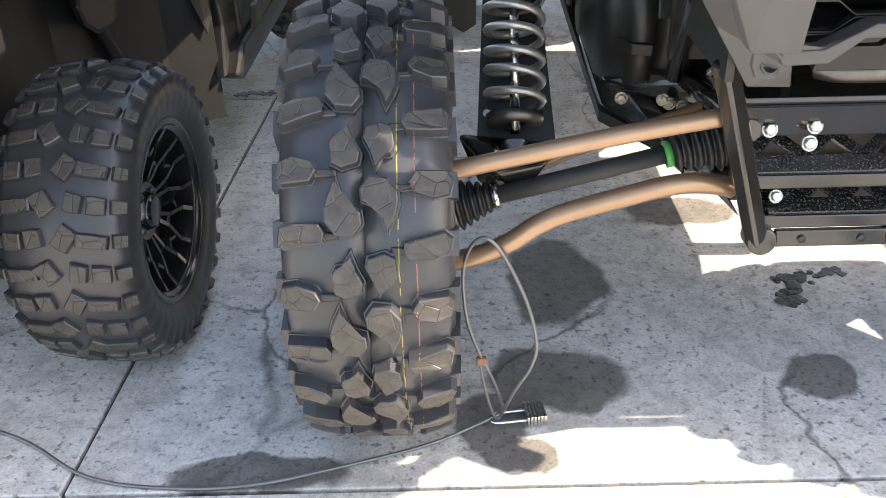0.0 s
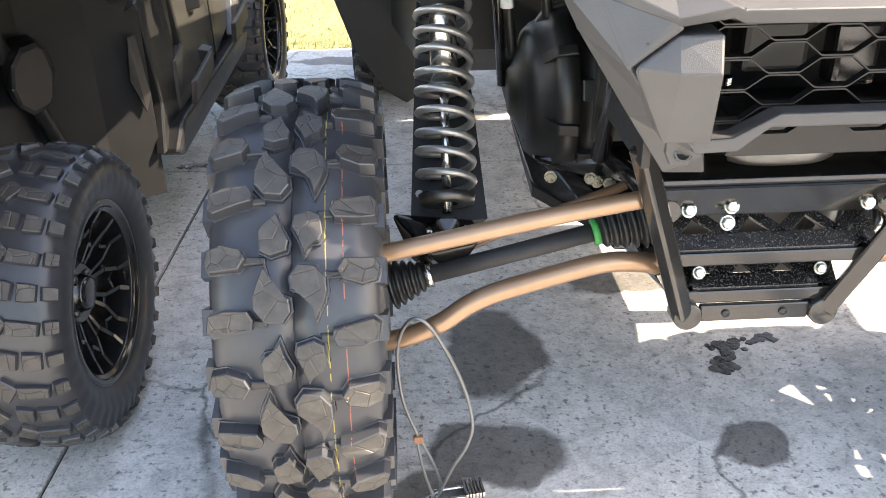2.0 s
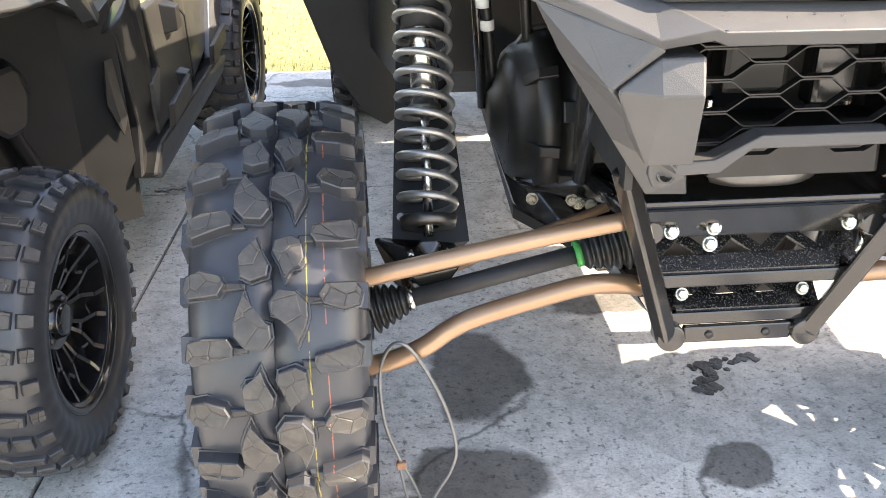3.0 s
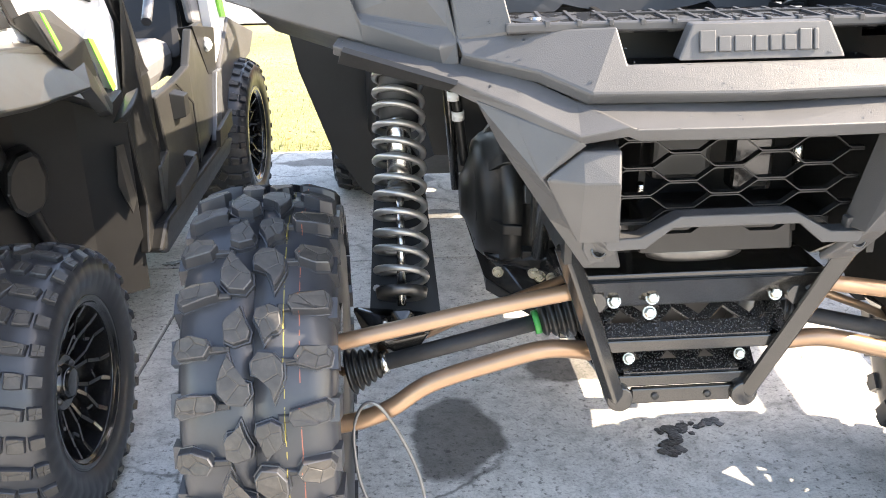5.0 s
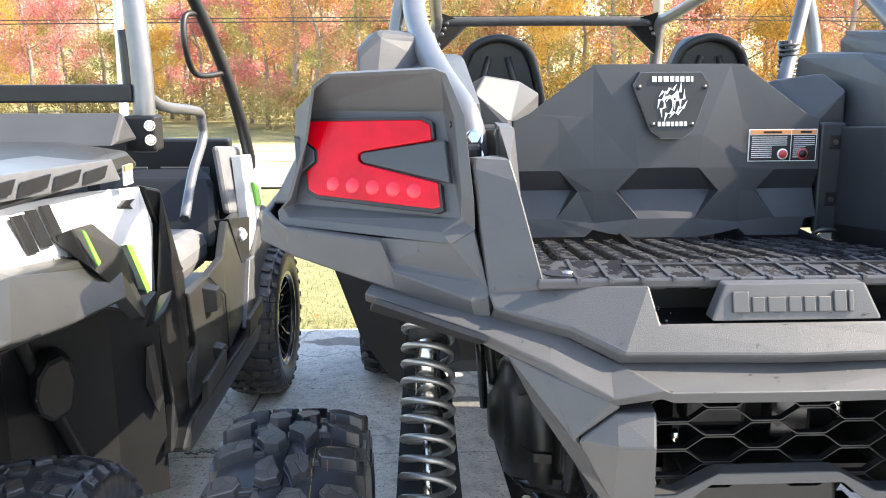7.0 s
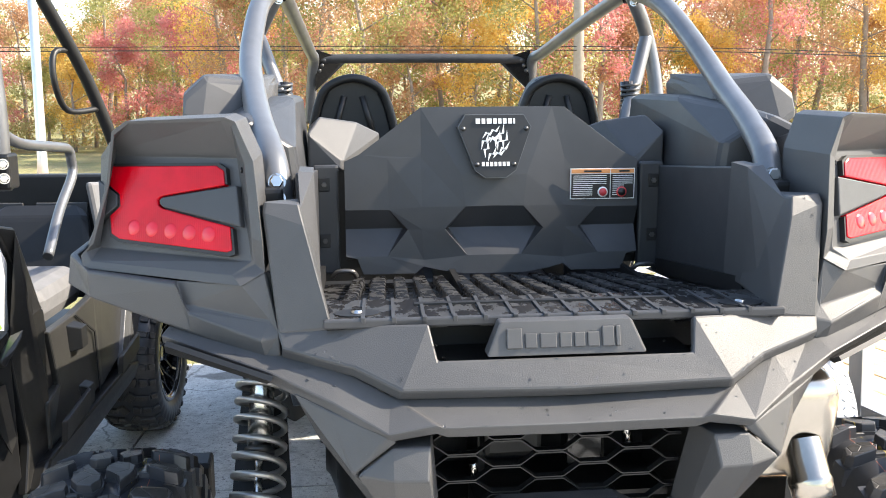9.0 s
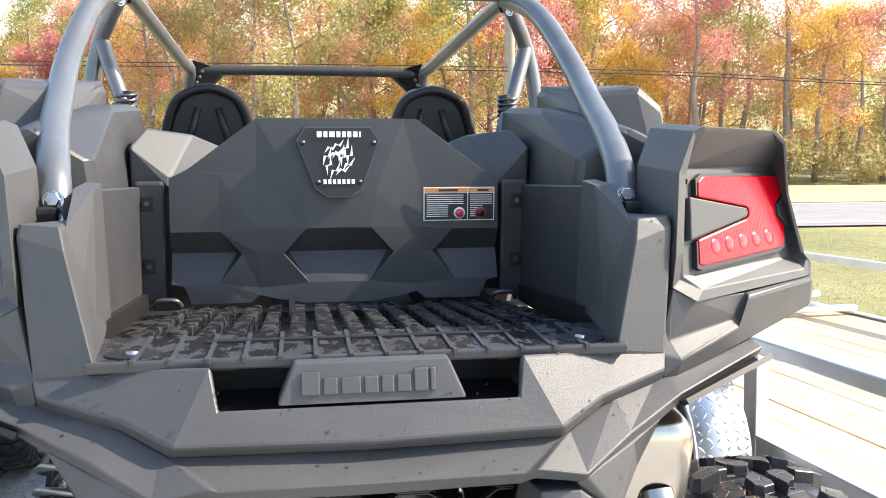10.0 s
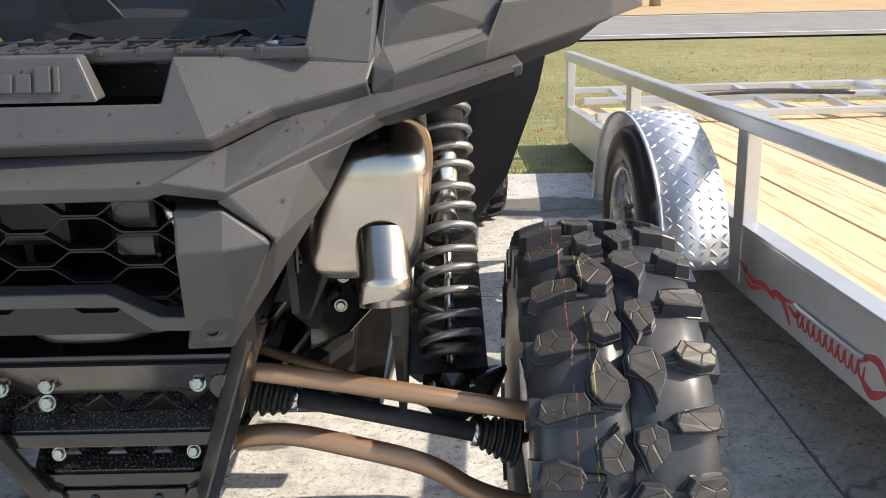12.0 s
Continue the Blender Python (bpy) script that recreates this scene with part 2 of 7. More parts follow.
        wet = s if wet is None else k.mix(wet, s, 1.0, "LIGHTEN")
    c = k.mix(c, (0.25, 0.243, 0.236), k.mix((0, 0, 0), wet, 0.94), "MULTIPLY")
    k.base(c)
    rr = k.node("ShaderNodeMapRange")
    rr.inputs["To Min"].default_value, rr.inputs["To Max"].default_value = 0.85, 0.62
    k.link(wet, rr.inputs[0])
    k.link(rr.outputs[0], k.b.inputs["Roughness"])
    k.bump(fine, 0.35, 0.004)
    k.bump(k.noise(200, 2), 0.2, 0.001)
    return k.m


M_CONCRETE = concrete()
M_JOINT = mottled("joint_filler", (0.05, 0.05, 0.048), (0.09, 0.088, 0.082), 30, (0.8, 0.9), (0.3, 0.003), fine=90)
M_GRIME_HOLE = mottled("black_grime_and_hole", (0.012, 0.012, 0.013), (0.03, 0.03, 0.03), 60, (0.25, 0.6), (0.6, 0.004), fine=130)


def soil_grass():
    k = Mat("lawn", (0.12, 0.13, 0.04), 0.9)
    n = k.noise(0.35, 6, 0.65)
    c = k.ramp(n, [(0.3, (0.19, 0.2, 0.08)), (0.5, (0.29, 0.275, 0.13)), (0.72, (0.4, 0.345, 0.19))])
    c = k.mix(c, k.ramp(k.noise(9, 5, 0.7), [(0.3, (0.55, 0.6, 0.5)), (0.65, (1.1, 1.05, 0.95))]), 0.8, "MULTIPLY")
    k.base(c)
    k.bump(k.noise(14, 5, 0.75), 0.8, 0.05)
    return k.m


M_LAWN = soil_grass()
M_ROAD = mottled("pale_asphalt", (0.2, 0.2, 0.198), (0.27, 0.268, 0.262), 1.5, (0.8, 0.9), (0.2, 0.004), fine=40)
M_VERGE = mottled("dry_verge", (0.42, 0.3, 0.17), (0.5, 0.37, 0.22), 0.9, (0.85, 0.95), (0.5, 0.03), fine=8)
M_LINE = mottled("road_paint", (0.6, 0.6, 0.58), (0.7, 0.7, 0.68), 3, (0.7, 0.8), None)


def leaves(name, cols):
    k = Mat(name, cols[0], 0.7)
    rnd = k.t.nodes.new("ShaderNodeNewGeometry").outputs["Random Per Island"]
    k.base(k.ramp(rnd, [(i / (len(cols) - 1), c) for i, c in enumerate(cols)]))
    glow = k.node("ShaderNodeBsdfTranslucent")
    k.link(k.color, glow.inputs["Color"])
    mix = k.node("ShaderNodeMixShader")
    mix.inputs[0].default_value = 0.52
    k.link(k.b.outputs[0], mix.inputs[1])
    k.link(glow.outputs[0], mix.inputs[2])
    k.link(mix.outputs[0], k.t.nodes["Material Output"].inputs[0])
    return k.m


M_BLADE = leaves("grass_blades", [(0.17, 0.22, 0.08), (0.3, 0.31, 0.14), (0.48, 0.43, 0.25), (0.24, 0.28, 0.11)])
M_FALLEN = leaves("fallen_leaves", [(0.5, 0.12, 0.04), (0.55, 0.28, 0.08), (0.35, 0.2, 0.1)])
M_LEAF = [
    leaves("orange_leaves", [(0.659, 0.376, 0.161), (0.766, 0.526, 0.228), (0.585, 0.301, 0.134), (0.766, 0.603, 0.323)]),
    leaves("red_leaves", [(0.617, 0.2, 0.188), (0.745, 0.338, 0.31), (0.659, 0.251, 0.256), (0.766, 0.451, 0.377)]),
    leaves("yellow_leaves", [(0.806, 0.538, 0.134), (0.82, 0.627, 0.202), (0.739, 0.47, 0.112), (0.739, 0.56, 0.224)]),
    leaves("green_leaves", [(0.269, 0.302, 0.101), (0.403, 0.403, 0.146), (0.504, 0.459, 0.19), (0.336, 0.347, 0.134)]),
    leaves("rust_leaves", [(0.538, 0.314, 0.168), (0.627, 0.381, 0.224), (0.47, 0.28, 0.168), (0.672, 0.47, 0.302)]),
    leaves("brush_leaves", [(0.448, 0.392, 0.168), (0.336, 0.347, 0.134), (0.616, 0.482, 0.258), (0.515, 0.37, 0.202)]),
]
M_BARK = mottled("bark", (0.24, 0.2, 0.165), (0.36, 0.31, 0.27), 5, (0.85, 0.95), (0.6, 0.02), fine=20)
M_POLE = mottled("weathered_pole", (0.3, 0.26, 0.21), (0.38, 0.34, 0.28), 6, (0.8, 0.9), (0.3, 0.01), fine=25)


def wood():
    k = Mat("pine_plank", (0.6, 0.45, 0.28), 0.65)
    g = k.noise(3.0, 6, 0.62, (9.0, 0.55, 9.0))
    c = k.ramp(g, [(0.32, (0.66, 0.5, 0.32)), (0.52, (0.74, 0.58, 0.39)), (0.62, (0.55, 0.36, 0.19)), (0.72, (0.72, 0.55, 0.36))])
    rnd = k.t.nodes.new("ShaderNodeObjectInfo").outputs["Random"]
    c = k.mix(c, k.ramp(rnd, [(0.0, (0.86, 0.82, 0.78)), (1.0, (1.0, 0.99, 0.97))]), 1.0, "MULTIPLY")
    k.base(c)
    k.bump(g, 0.3, 0.002)
    return k.m


M_WOOD = wood()


# ---- mesh tools ----
def part(name, bm, mat, parent=None, label="", bevel=0.0, solid=0.0, smooth=False):
    """One mesh object from a bmesh, under a thing or a part."""
    me = bpy.data.meshes.new(name)
    if smooth:
        for f in bm.faces:
            f.smooth = True
    bm.normal_update()
    bm.to_mesh(me)
    bm.free()
    me.materials.append(mat)
    ob = new(name, me)
    if parent:
        ob.parent = parent
    if label:
        tagged(ob, label)
    if solid:
        s = ob.modifiers.new("solid", "SOLIDIFY")
        s.thickness, s.offset = solid, -1
    if bevel:
        b = ob.modifiers.new("bevel", "BEVEL")
        b.width, b.segments, b.limit_method, b.angle_limit = bevel, 2, "ANGLE", radians(25)
        b.harden_normals = False
    return ob


def thing(name, m, label, category, group="", kind=""):
    ob = new(name)
    ob.empty_display_size = 0.1
    ob.matrix_world = m
    return tagged(ob, label, category, group, kind)


def hull(points, bm=None):
    bm = bm or bmesh.new()
    vs = [bm.verts.new(p) for p in points]
    r = bmesh.ops.convex_hull(bm, input=vs)
    bmesh.ops.delete(bm, geom=list({v for v in r["geom_interior"] + r["geom_unused"] if isinstance(v, bmesh.types.BMVert)}), context="VERTS")
    return bm


def faces(points, polys, bm=None):
    bm = bm or bmesh.new()
    vs = [bm.verts.new(p) for p in points]
    for q in polys:
        bm.faces.new([vs[i] for i in q])
    return bm


def mirrored(points, s):
    return [(s * x, y, z) for x, y, z in points]


def box(c, d, bm=None, m=None):
    bm = bm or bmesh.new()
    t = Matrix.Translation(c) @ (m or Matrix()) @ Matrix.Diagonal((*d, 1))
    bmesh.ops.create_cube(bm, size=1.0, matrix=t)
    return bm


def prism(outline, axis, a, b, bm=None):
    """The outline, in the two other axes in their order, drawn out along an axis from a to b."""
    bm = bm or bmesh.new()

    def put(p, h):
        q = list(p)
        q.insert("xyz".index(axis), h)
        return bm.verts.new(q)

    lo, hi = [put(p, a) for p in outline], [put(p, b) for p in outline]
    bm.faces.new(lo)
    bm.faces.new(hi[::-1])
    n = len(lo)
    for i in range(n):
        bm.faces.new((lo[i], lo[(i + 1) % n], hi[(i + 1) % n], hi[i]))
    bmesh.ops.recalc_face_normals(bm, faces=bm.faces)
    return bm


def tube(path, r, segs=12, bm=None, caps=True, radii=None):
    """A round tube along points."""
    bm = bm or bmesh.new()
    pts = [Vector(p) for p in path]
    rings, side = [], None
    for i, p in enumerate(pts):
        d = (pts[min(i + 1, len(pts) - 1)] - pts[max(i - 1, 0)]).normalized()
        if side is None:
            side = d.cross(Vector((0, 0, 1)) if abs(d.z) < 0.9 else Vector((1, 0, 0))).normalized()
        side = (side - d * side.dot(d)).normalized()
        up = d.cross(side)
        rr = radii[i] if radii else r
        rings.append([bm.verts.new(p + (side * math.cos(2 * math.pi * k / segs) + up * math.sin(2 * math.pi * k / segs)) * rr) for k in range(segs)])
    for a, b in zip(rings, rings[1:]):
        for k in range(segs):
            f = bm.faces.new((a[k], a[(k + 1) % segs], b[(k + 1) % segs], b[k]))
            f.smooth = True
    if caps:
        bm.faces.new(rings[0][::-1])
        bm.faces.new(rings[-1])
    return bm


def smooth_path(points, n=6):
    """Catmull-Rom through points."""
    p = [Vector(points[0])] + [Vector(q) for q in points] + [Vector(points[-1])]
    out = []
    for i in range(1, len(p) - 2):
        for k in range(n):
            t = k / n
            a, b, c, d = p[i - 1], p[i], p[i + 1], p[i + 2]
            out.append(0.5 * (2 * b + (c - a) * t + (2 * a - 5 * b + 4 * c - d) * t * t + (3 * b - a - 3 * c + d) * t ** 3))
    out.append(p[-2])
    return out


def lathe(profile, segs, m=None, bm=None, closed=False):
    """A profile of (along x, radius) turned about the x axis."""
    bm = bm or bmesh.new()
    m = m or Matrix()
    rings = []
    for x, r in profile:
        rings.append([bm.verts.new(m @ Vector((x, r * math.cos(2 * math.pi * k / segs), r * math.sin(2 * math.pi * k / segs)))) for k in range(segs)])
    pairs = list(zip(rings, rings[1:])) + ([(rings[-1], rings[0])] if closed else [])
    for a, b in pairs:
        for k in range(segs):
            f = bm.faces.new((a[k], b[k], b[(k + 1) % segs], a[(k + 1) % segs]))
            f.smooth = True
    return bm


def along(p, q):
    """A pose whose x axis runs from p towards q."""
    d = Vector(q) - Vector(p)
    return Matrix.Translation(p) @ d.to_track_quat("X", "Z").to_matrix().to_4x4()


def bolt(name, p, d, r, parent, mat=None, label="bright zinc bolt"):
    """A hexagon head with a washer at p, looking along d."""
    bm = bmesh.new()
    m = along(p, Vector(p) + Vector(d))
    lathe([(0, 0), (0, r * 1.35), (r * 0.25, r * 1.3), (r * 0.25, r)], 16, m, bm)
    for f in bm.faces:
        f.smooth = False
    lathe([(r * 0.25, r), (r * 0.8, r), (r * 0.95, r * 0.85), (r * 0.95, 0)], 6, m, bm)
    for f in bm.faces:
        f.smooth = False
    return part(name, bm, mat or M_ZINC, parent, label)


# ---- ground, road and setting ----
def ground_z(y):
    if y < 3.1:
        return -0.06
    if y < 3.3:
        return -0.06 + (y - 3.1) * 0.15
    if y < 30:
        return -0.03 - 0.06 * (y - 3.3)
    return -0.03 - 0.06 * 26.7 - 0.016 * min(y - 30, 200)


def build_ground():
    bm = bmesh.new()
    ys = [-60, -10, 0, 3.1, 3.3, 5, 8, 12, 16, 20, 25, 30, 40, 60, 100, 230, 1500]
    xs = [-1500, -200, -60, -20, -8, -4, 0, 4, 8, 20, 60, 200, 1500]
    grid = [[bm.verts.new((x, y, ground_z(y))) for x in xs] for y in ys]
    for a, b in zip(grid, grid[1:]):
        for i in range(len(xs) - 1):
            bm.faces.new((a[i], a[i + 1], b[i + 1], b[i]))
    g = part("ground", bm, M_LAWN, smooth=True)
    tagged(g, "patchy autumn lawn, green and straw-coloured", "ground", kind="structure")

    def strip(name, y0, y1, mat, lift, label, cat):
        bm = bmesh.new()
        n = 6
        rows = []
        for i in range(n + 1):
            y = y0 + (y1 - y0) * i / n
            rows.append([bm.verts.new((x, y, ground_z(y) + lift)) for x in (-300, -60, 0, 60, 300)])
        for a, b in zip(rows, rows[1:]):
            for i in range(4):
                bm.faces.new((a[i], a[i + 1], b[i + 1], b[i]))
        return tagged(part(name, bm, mat, smooth=True), label, cat, kind="structure")

    strip("road", 12.0, 18.6, M_ROAD, 0.03, "pale grey two-lane asphalt road", "road")
    strip("verge", 18.6, 29.5, M_VERGE, 0.04, "dry straw-brown road verge below the woods", "ground")
    strip("trim_road_line_near", 12.6, 12.72, M_LINE, 0.036, "white edge line painted on the road", "road marking")
    strip("trim_road_line_far", 18.0, 18.12, M_LINE, 0.036, "white edge line painted on the far side of the road", "road marking")


build_ground()


def joint_left(y):
    return -1.315 + 0.057 * y


def joint_right(y):
    return 1.422 - 0.06 * y


def build_pad():
    pad = tagged(new("pavement"), "grey weathered concrete pad with damp spots and sawn joints", "pavement", kind="structure")
    bm = bmesh.new()
    prism([(-30, -30), (30, -30), (30, 3.12), (-30, 3.12)], "z", -0.12, -0.012, bm)
    part("joint_bed", bm, M_JOINT, pad, "dark joint filler")
    ys = [-30, -6, -3, -0.30, 1.56, 3.12]
    cols = [lambda y: -30, lambda y: joint_left(y) - 3.2, joint_left, joint_right, lambda y: joint_right(y) + 3.2, lambda y: 30]
    g = 0.0045
    for y0, y1 in zip(ys, ys[1:]):
        for a, b in zip(cols, cols[1:]):
            bm = bmesh.new()
            o = [(a(y0) + g, y0 + g), (b(y0) - g, y0 + g), (b(y1) - g, y1 - g), (a(y1) + g, y1 - g)]
            prism(o, "z", -0.1, 0.0, bm)
            part("concrete_slab", bm, M_CONCRETE, pad, bevel=0.003)
    return pad


build_pad()


# ---- wheels ----
def to_mesh(bm, name):
    me = bpy.data.meshes.new(name)
    bm.normal_update()
    bm.to_mesh(me)
    bm.free()
    return me


def offset(outline, d):
    """The outline (anticlockwise) grown by d, its sharp corners kept short."""
    out = []
    n = len(outline)
    for i in range(n):
        p, q, r = Vector(outline[i - 1]), Vector(outline[i]), Vector(outline[(i + 1) % n])
        a, b = (q - p).normalized(), (r - q).normalized()
        na, nb = Vector((a.y, -a.x)), Vector((b.y, -b.x))
        m = (na + nb)
        m = m.normalized() if m.length > 1e-6 else na
        out.append(tuple(q + m * min(d / max(0.3, m.dot(na)), 2.2 * d) if d > 0 else q + m * max(d / max(0.3, m.dot(na)), 2.2 * d)))
    return out


def lug(bm, outline, x0, a0, r0, r1, plinth=0.0042):
    """A rubber block on a low plinth: outline in (across, round) metres, raised from r0 to r1 at angle a0."""
    outline = [(u * 0.9, v * 0.9) for u, v in outline]

    def ring(o, r):
        vs = []
        for u, v in o:
            x = x0 + u
            drop = max(0.0, abs(x) - 0.085) * 0.42
            a = a0 + v / r1
            vs.append(bm.verts.new((x, -(r - drop) * math.cos(a), (r - drop) * math.sin(a))))
        return vs

    ledge = r0 + (r1 - r0) * 0.36
    rows = [ring(offset(outline, plinth), r0), ring(offset(outline, plinth * 0.8), ledge), ring(offset(outline, 0.0012), ledge + 0.0004), ring(outline, r1 - 0.0016), ring(offset(outline, -0.0018), r1)]
    n = len(outline)
    for a, b in zip(rows, rows[1:]):
        for i in range(n):
            bm.faces.new((a[i], a[(i + 1) % n], b[(i + 1) % n], b[i]))
    f = bm.faces.new(rows[-1])
    f.material_index = 1
    bmesh.ops.triangulate(bm, faces=[f], ngon_method="EAR_CLIP")


CLAW_LONG = [(-0.025, -0.008), (-0.010, -0.026), (0.015, -0.029), (0.027, -0.012), (0.025, 0.006), (0.003, 0.015), (-0.004, 0.032), (-0.010, 0.053), (-0.021, 0.028), (-0.026, 0.012)]
CLAW_SHORT = [(-0.018, -0.018), (-0.003, -0.026), (0.020, -0.019), (0.023, -0.004), (0.013, 0.016), (0.006, 0.038), (-0.003, 0.022), (-0.015, 0.020), (-0.021, 0.010)]
SHOULDER_LONG = [(-0.037, -0.006), (-0.029, -0.020), (0.012, -0.020), (0.036, -0.014), (0.040, 0.013), (0.028, 0.024), (-0.016, 0.014), (-0.035, 0.009)]
SHOULDER_SHORT = [(-0.031, 0.0), (-0.023, -0.015), (0.008, -0.025), (0.032, -0.018), (0.038, 0.006), (0.028, 0.020), (-0.020, 0.018)]


def half_turn(outline):
    return [(-u, -v) for u, v in outline]


def claw_tyre_mesh():
    """The smooth carcass of a 31-inch off-road tyre about the x axis."""
    prof = [(-0.095, 0.2), (-0.118, 0.222), (-0.13, 0.275), (-0.128, 0.325), (-0.118, 0.352), (-0.085, 0.366), (-0.04, 0.371), (-0.0016, 0.372), (-0.0012, 0.3675), (0.0012, 0.3675), (0.0016, 0.372),
            (0.04, 0.371), (0.085, 0.366), (0.118, 0.352), (0.128, 0.325), (0.13, 0.275), (0.118, 0.222), (0.095, 0.2)]
    return lathe(prof, 96)


PAIRS = 13  # long and short claws take turns round the tyre


def claw_blocks():
    """The blocks of one turn of the tread, each with its side biter where it has one."""
    half = math.pi / PAIRS
    made = []

    def add(name, outline, x, a, r0, r1, plinth=0.0042, biter=0.0):
        bm = bmesh.new()
        if name == "tread_block":
            outline = [(u * 1.1, v * 1.12) for u, v in outline]
        lug(bm, outline, x, a, r0, r1, plinth)
        if biter:
            s = 1 if x > 0 else -1
            q = [(x0 * s, y0, z0) for x0, y0 in ((0.105, -0.352), (0.134, -0.35), (0.136, -0.345 + biter), (0.122, -0.345 + biter)) for z0 in (-0.019, 0.019)]
            hull([Matrix.Rotation(-a, 4, "X") @ Vector(p) for p in q], bm)
        bmesh.ops.recalc_face_normals(bm, faces=bm.faces)
        made.append((name, to_mesh(bm, name)))

    add("tread_block", CLAW_LONG, -0.029, 0.0, 0.369, 0.394)
    add("tread_block", CLAW_SHORT, -0.026, half, 0.369, 0.394)
    add("tread_block", half_turn(CLAW_LONG), 0.024, 0.068, 0.369, 0.394)
    add("tread_block", half_turn(CLAW_SHORT), 0.025, half + 0.035, 0.369, 0.394)
    for k, (out, x) in enumerate(((SHOULDER_SHORT, 0.093), (SHOULDER_LONG, 0.089))):
        add("shoulder_block", out, x, k * half + 0.118, 0.355, 0.3925, biter=0.05 if k else 0.03)
        add("shoulder_block", half_turn(out), -x, k * half + 0.17, 0.355, 0.3925, biter=0.05 if k else 0.03)
        for s, off in ((1, 0.1), (-1, 0.165)):
            add("tie_bar", [(-0.02, -0.007), (0.02, -0.005), (0.02, 0.005), (-0.02, 0.007)], s * 0.056, k * half + off, 0.366, 0.3775, 0.002)
    return made


def mud_tyre_mesh(r, w):
    """The carcass of a rounder tyre, with curved fins moulded on its shoulders."""
    bm = bmesh.new()
    h = w / 2
    prof = [(-h * 0.72, r * 0.58), (-h * 0.93, r * 0.64), (-h, r * 0.76), (-h * 0.93, r * 0.87), (-h * 0.72, r * 0.935), (-h * 0.35, r * 0.958), (0, r * 0.962),
            (h * 0.35, r * 0.958), (h * 0.72, r * 0.935), (h * 0.93, r * 0.87), (h, r * 0.76), (h * 0.93, r * 0.64), (h * 0.72, r * 0.58)]
    n = 120
    rings = []
    for i, (x, rad) in enumerate(prof):
        ring = []
        for k in range(n):
            a = 2 * math.pi * k / n
            fin = 0.005 if i in (3, 9) and k % 3 == 0 else 0.0
            xx = x + math.copysign(fin, x)
            ring.append(bm.verts.new((xx, -(rad + fin * 0.5) * math.cos(a + (0.02 if fin else 0)), (rad + fin * 0.5) * math.sin(a + (0.02 if fin else 0)))))
        rings.append(ring)
    for a, b in zip(rings, rings[1:]):
        for k in range(n):
            bm.faces.new((a[k], b[k], b[(k + 1) % n], a[(k + 1) % n])).smooth = True
    bmesh.ops.recalc_face_normals(bm, faces=bm.faces)
    return bm


MUD_TURN = 15


def mud_blocks(r, w):
    h = w / 2
    step = 2 * math.pi / MUD_TURN
    made = []

    def block(x, a, dx, dv, tilt, rad, lean=0.0):
        bm = bmesh.new()
        m = Matrix.Rotation(-a, 4, "X") @ Matrix.Translation((x, -rad, 0)) @ Matrix.Rotation(radians(lean), 4, "Z") @ Matrix.Rotation(radians(tilt), 4, "Y")
        q = [(-dx, -dv * 0.95), (-dx * 0.2, -dv * 1.03), (dx, -dv * 0.92), (dx * 1.03, dv * 0.85), (dx * 0.1, dv), (-dx, dv * 1.03)]
        lo = [bm.verts.new(m @ Vector((u * 1.12, 0.016, v * 1.15))) for u, v in q]
        mid = [bm.verts.new(m @ Vector((u, -0.006, v))) for u, v in q]
        hi = [bm.verts.new(m @ Vector((u * 0.9, -0.0085, v * 0.9))) for u, v in q]
        for p, t in ((lo, mid), (mid, hi)):
            for i in range(6):
                bm.faces.new((p[i], p[(i + 1) % 6], t[(i + 1) % 6], t[i]))
        bm.faces.new(hi).material_index = 1
        bmesh.ops.recalc_face_normals(bm, faces=bm.faces)
        made.append(("tread_block", to_mesh(bm, "tread_block")))

    for s in (-1, 1):
        o = 0.5 * step if s > 0 else 0
        # a row of two square blocks, then a row with one long bar
        block(s * h * 0.29, o + 0.04 * step, h * 0.12, 0.017, s * 10, r * 0.963, s * 3)
        block(s * h * 0.6, o, h * 0.13, 0.016, s * 3, r * 0.947, s * 12)
        block(s * h * 0.87, o - 0.02 * step, h * 0.11, 0.012, 0, r * 0.905, s * 36)
        block(s * h * 0.15, o + 0.54 * step, h * 0.13, 0.021, s * 34, r * 0.966)
        block(s * h * 0.52, o + 0.5 * step, h * 0.22, 0.0125, s * 7, r * 0.954, s * 9)
        block(s * h * 0.87, o + 0.48 * step, h * 0.1, 0.012, 0, r * 0.905, s * 36)
    return made


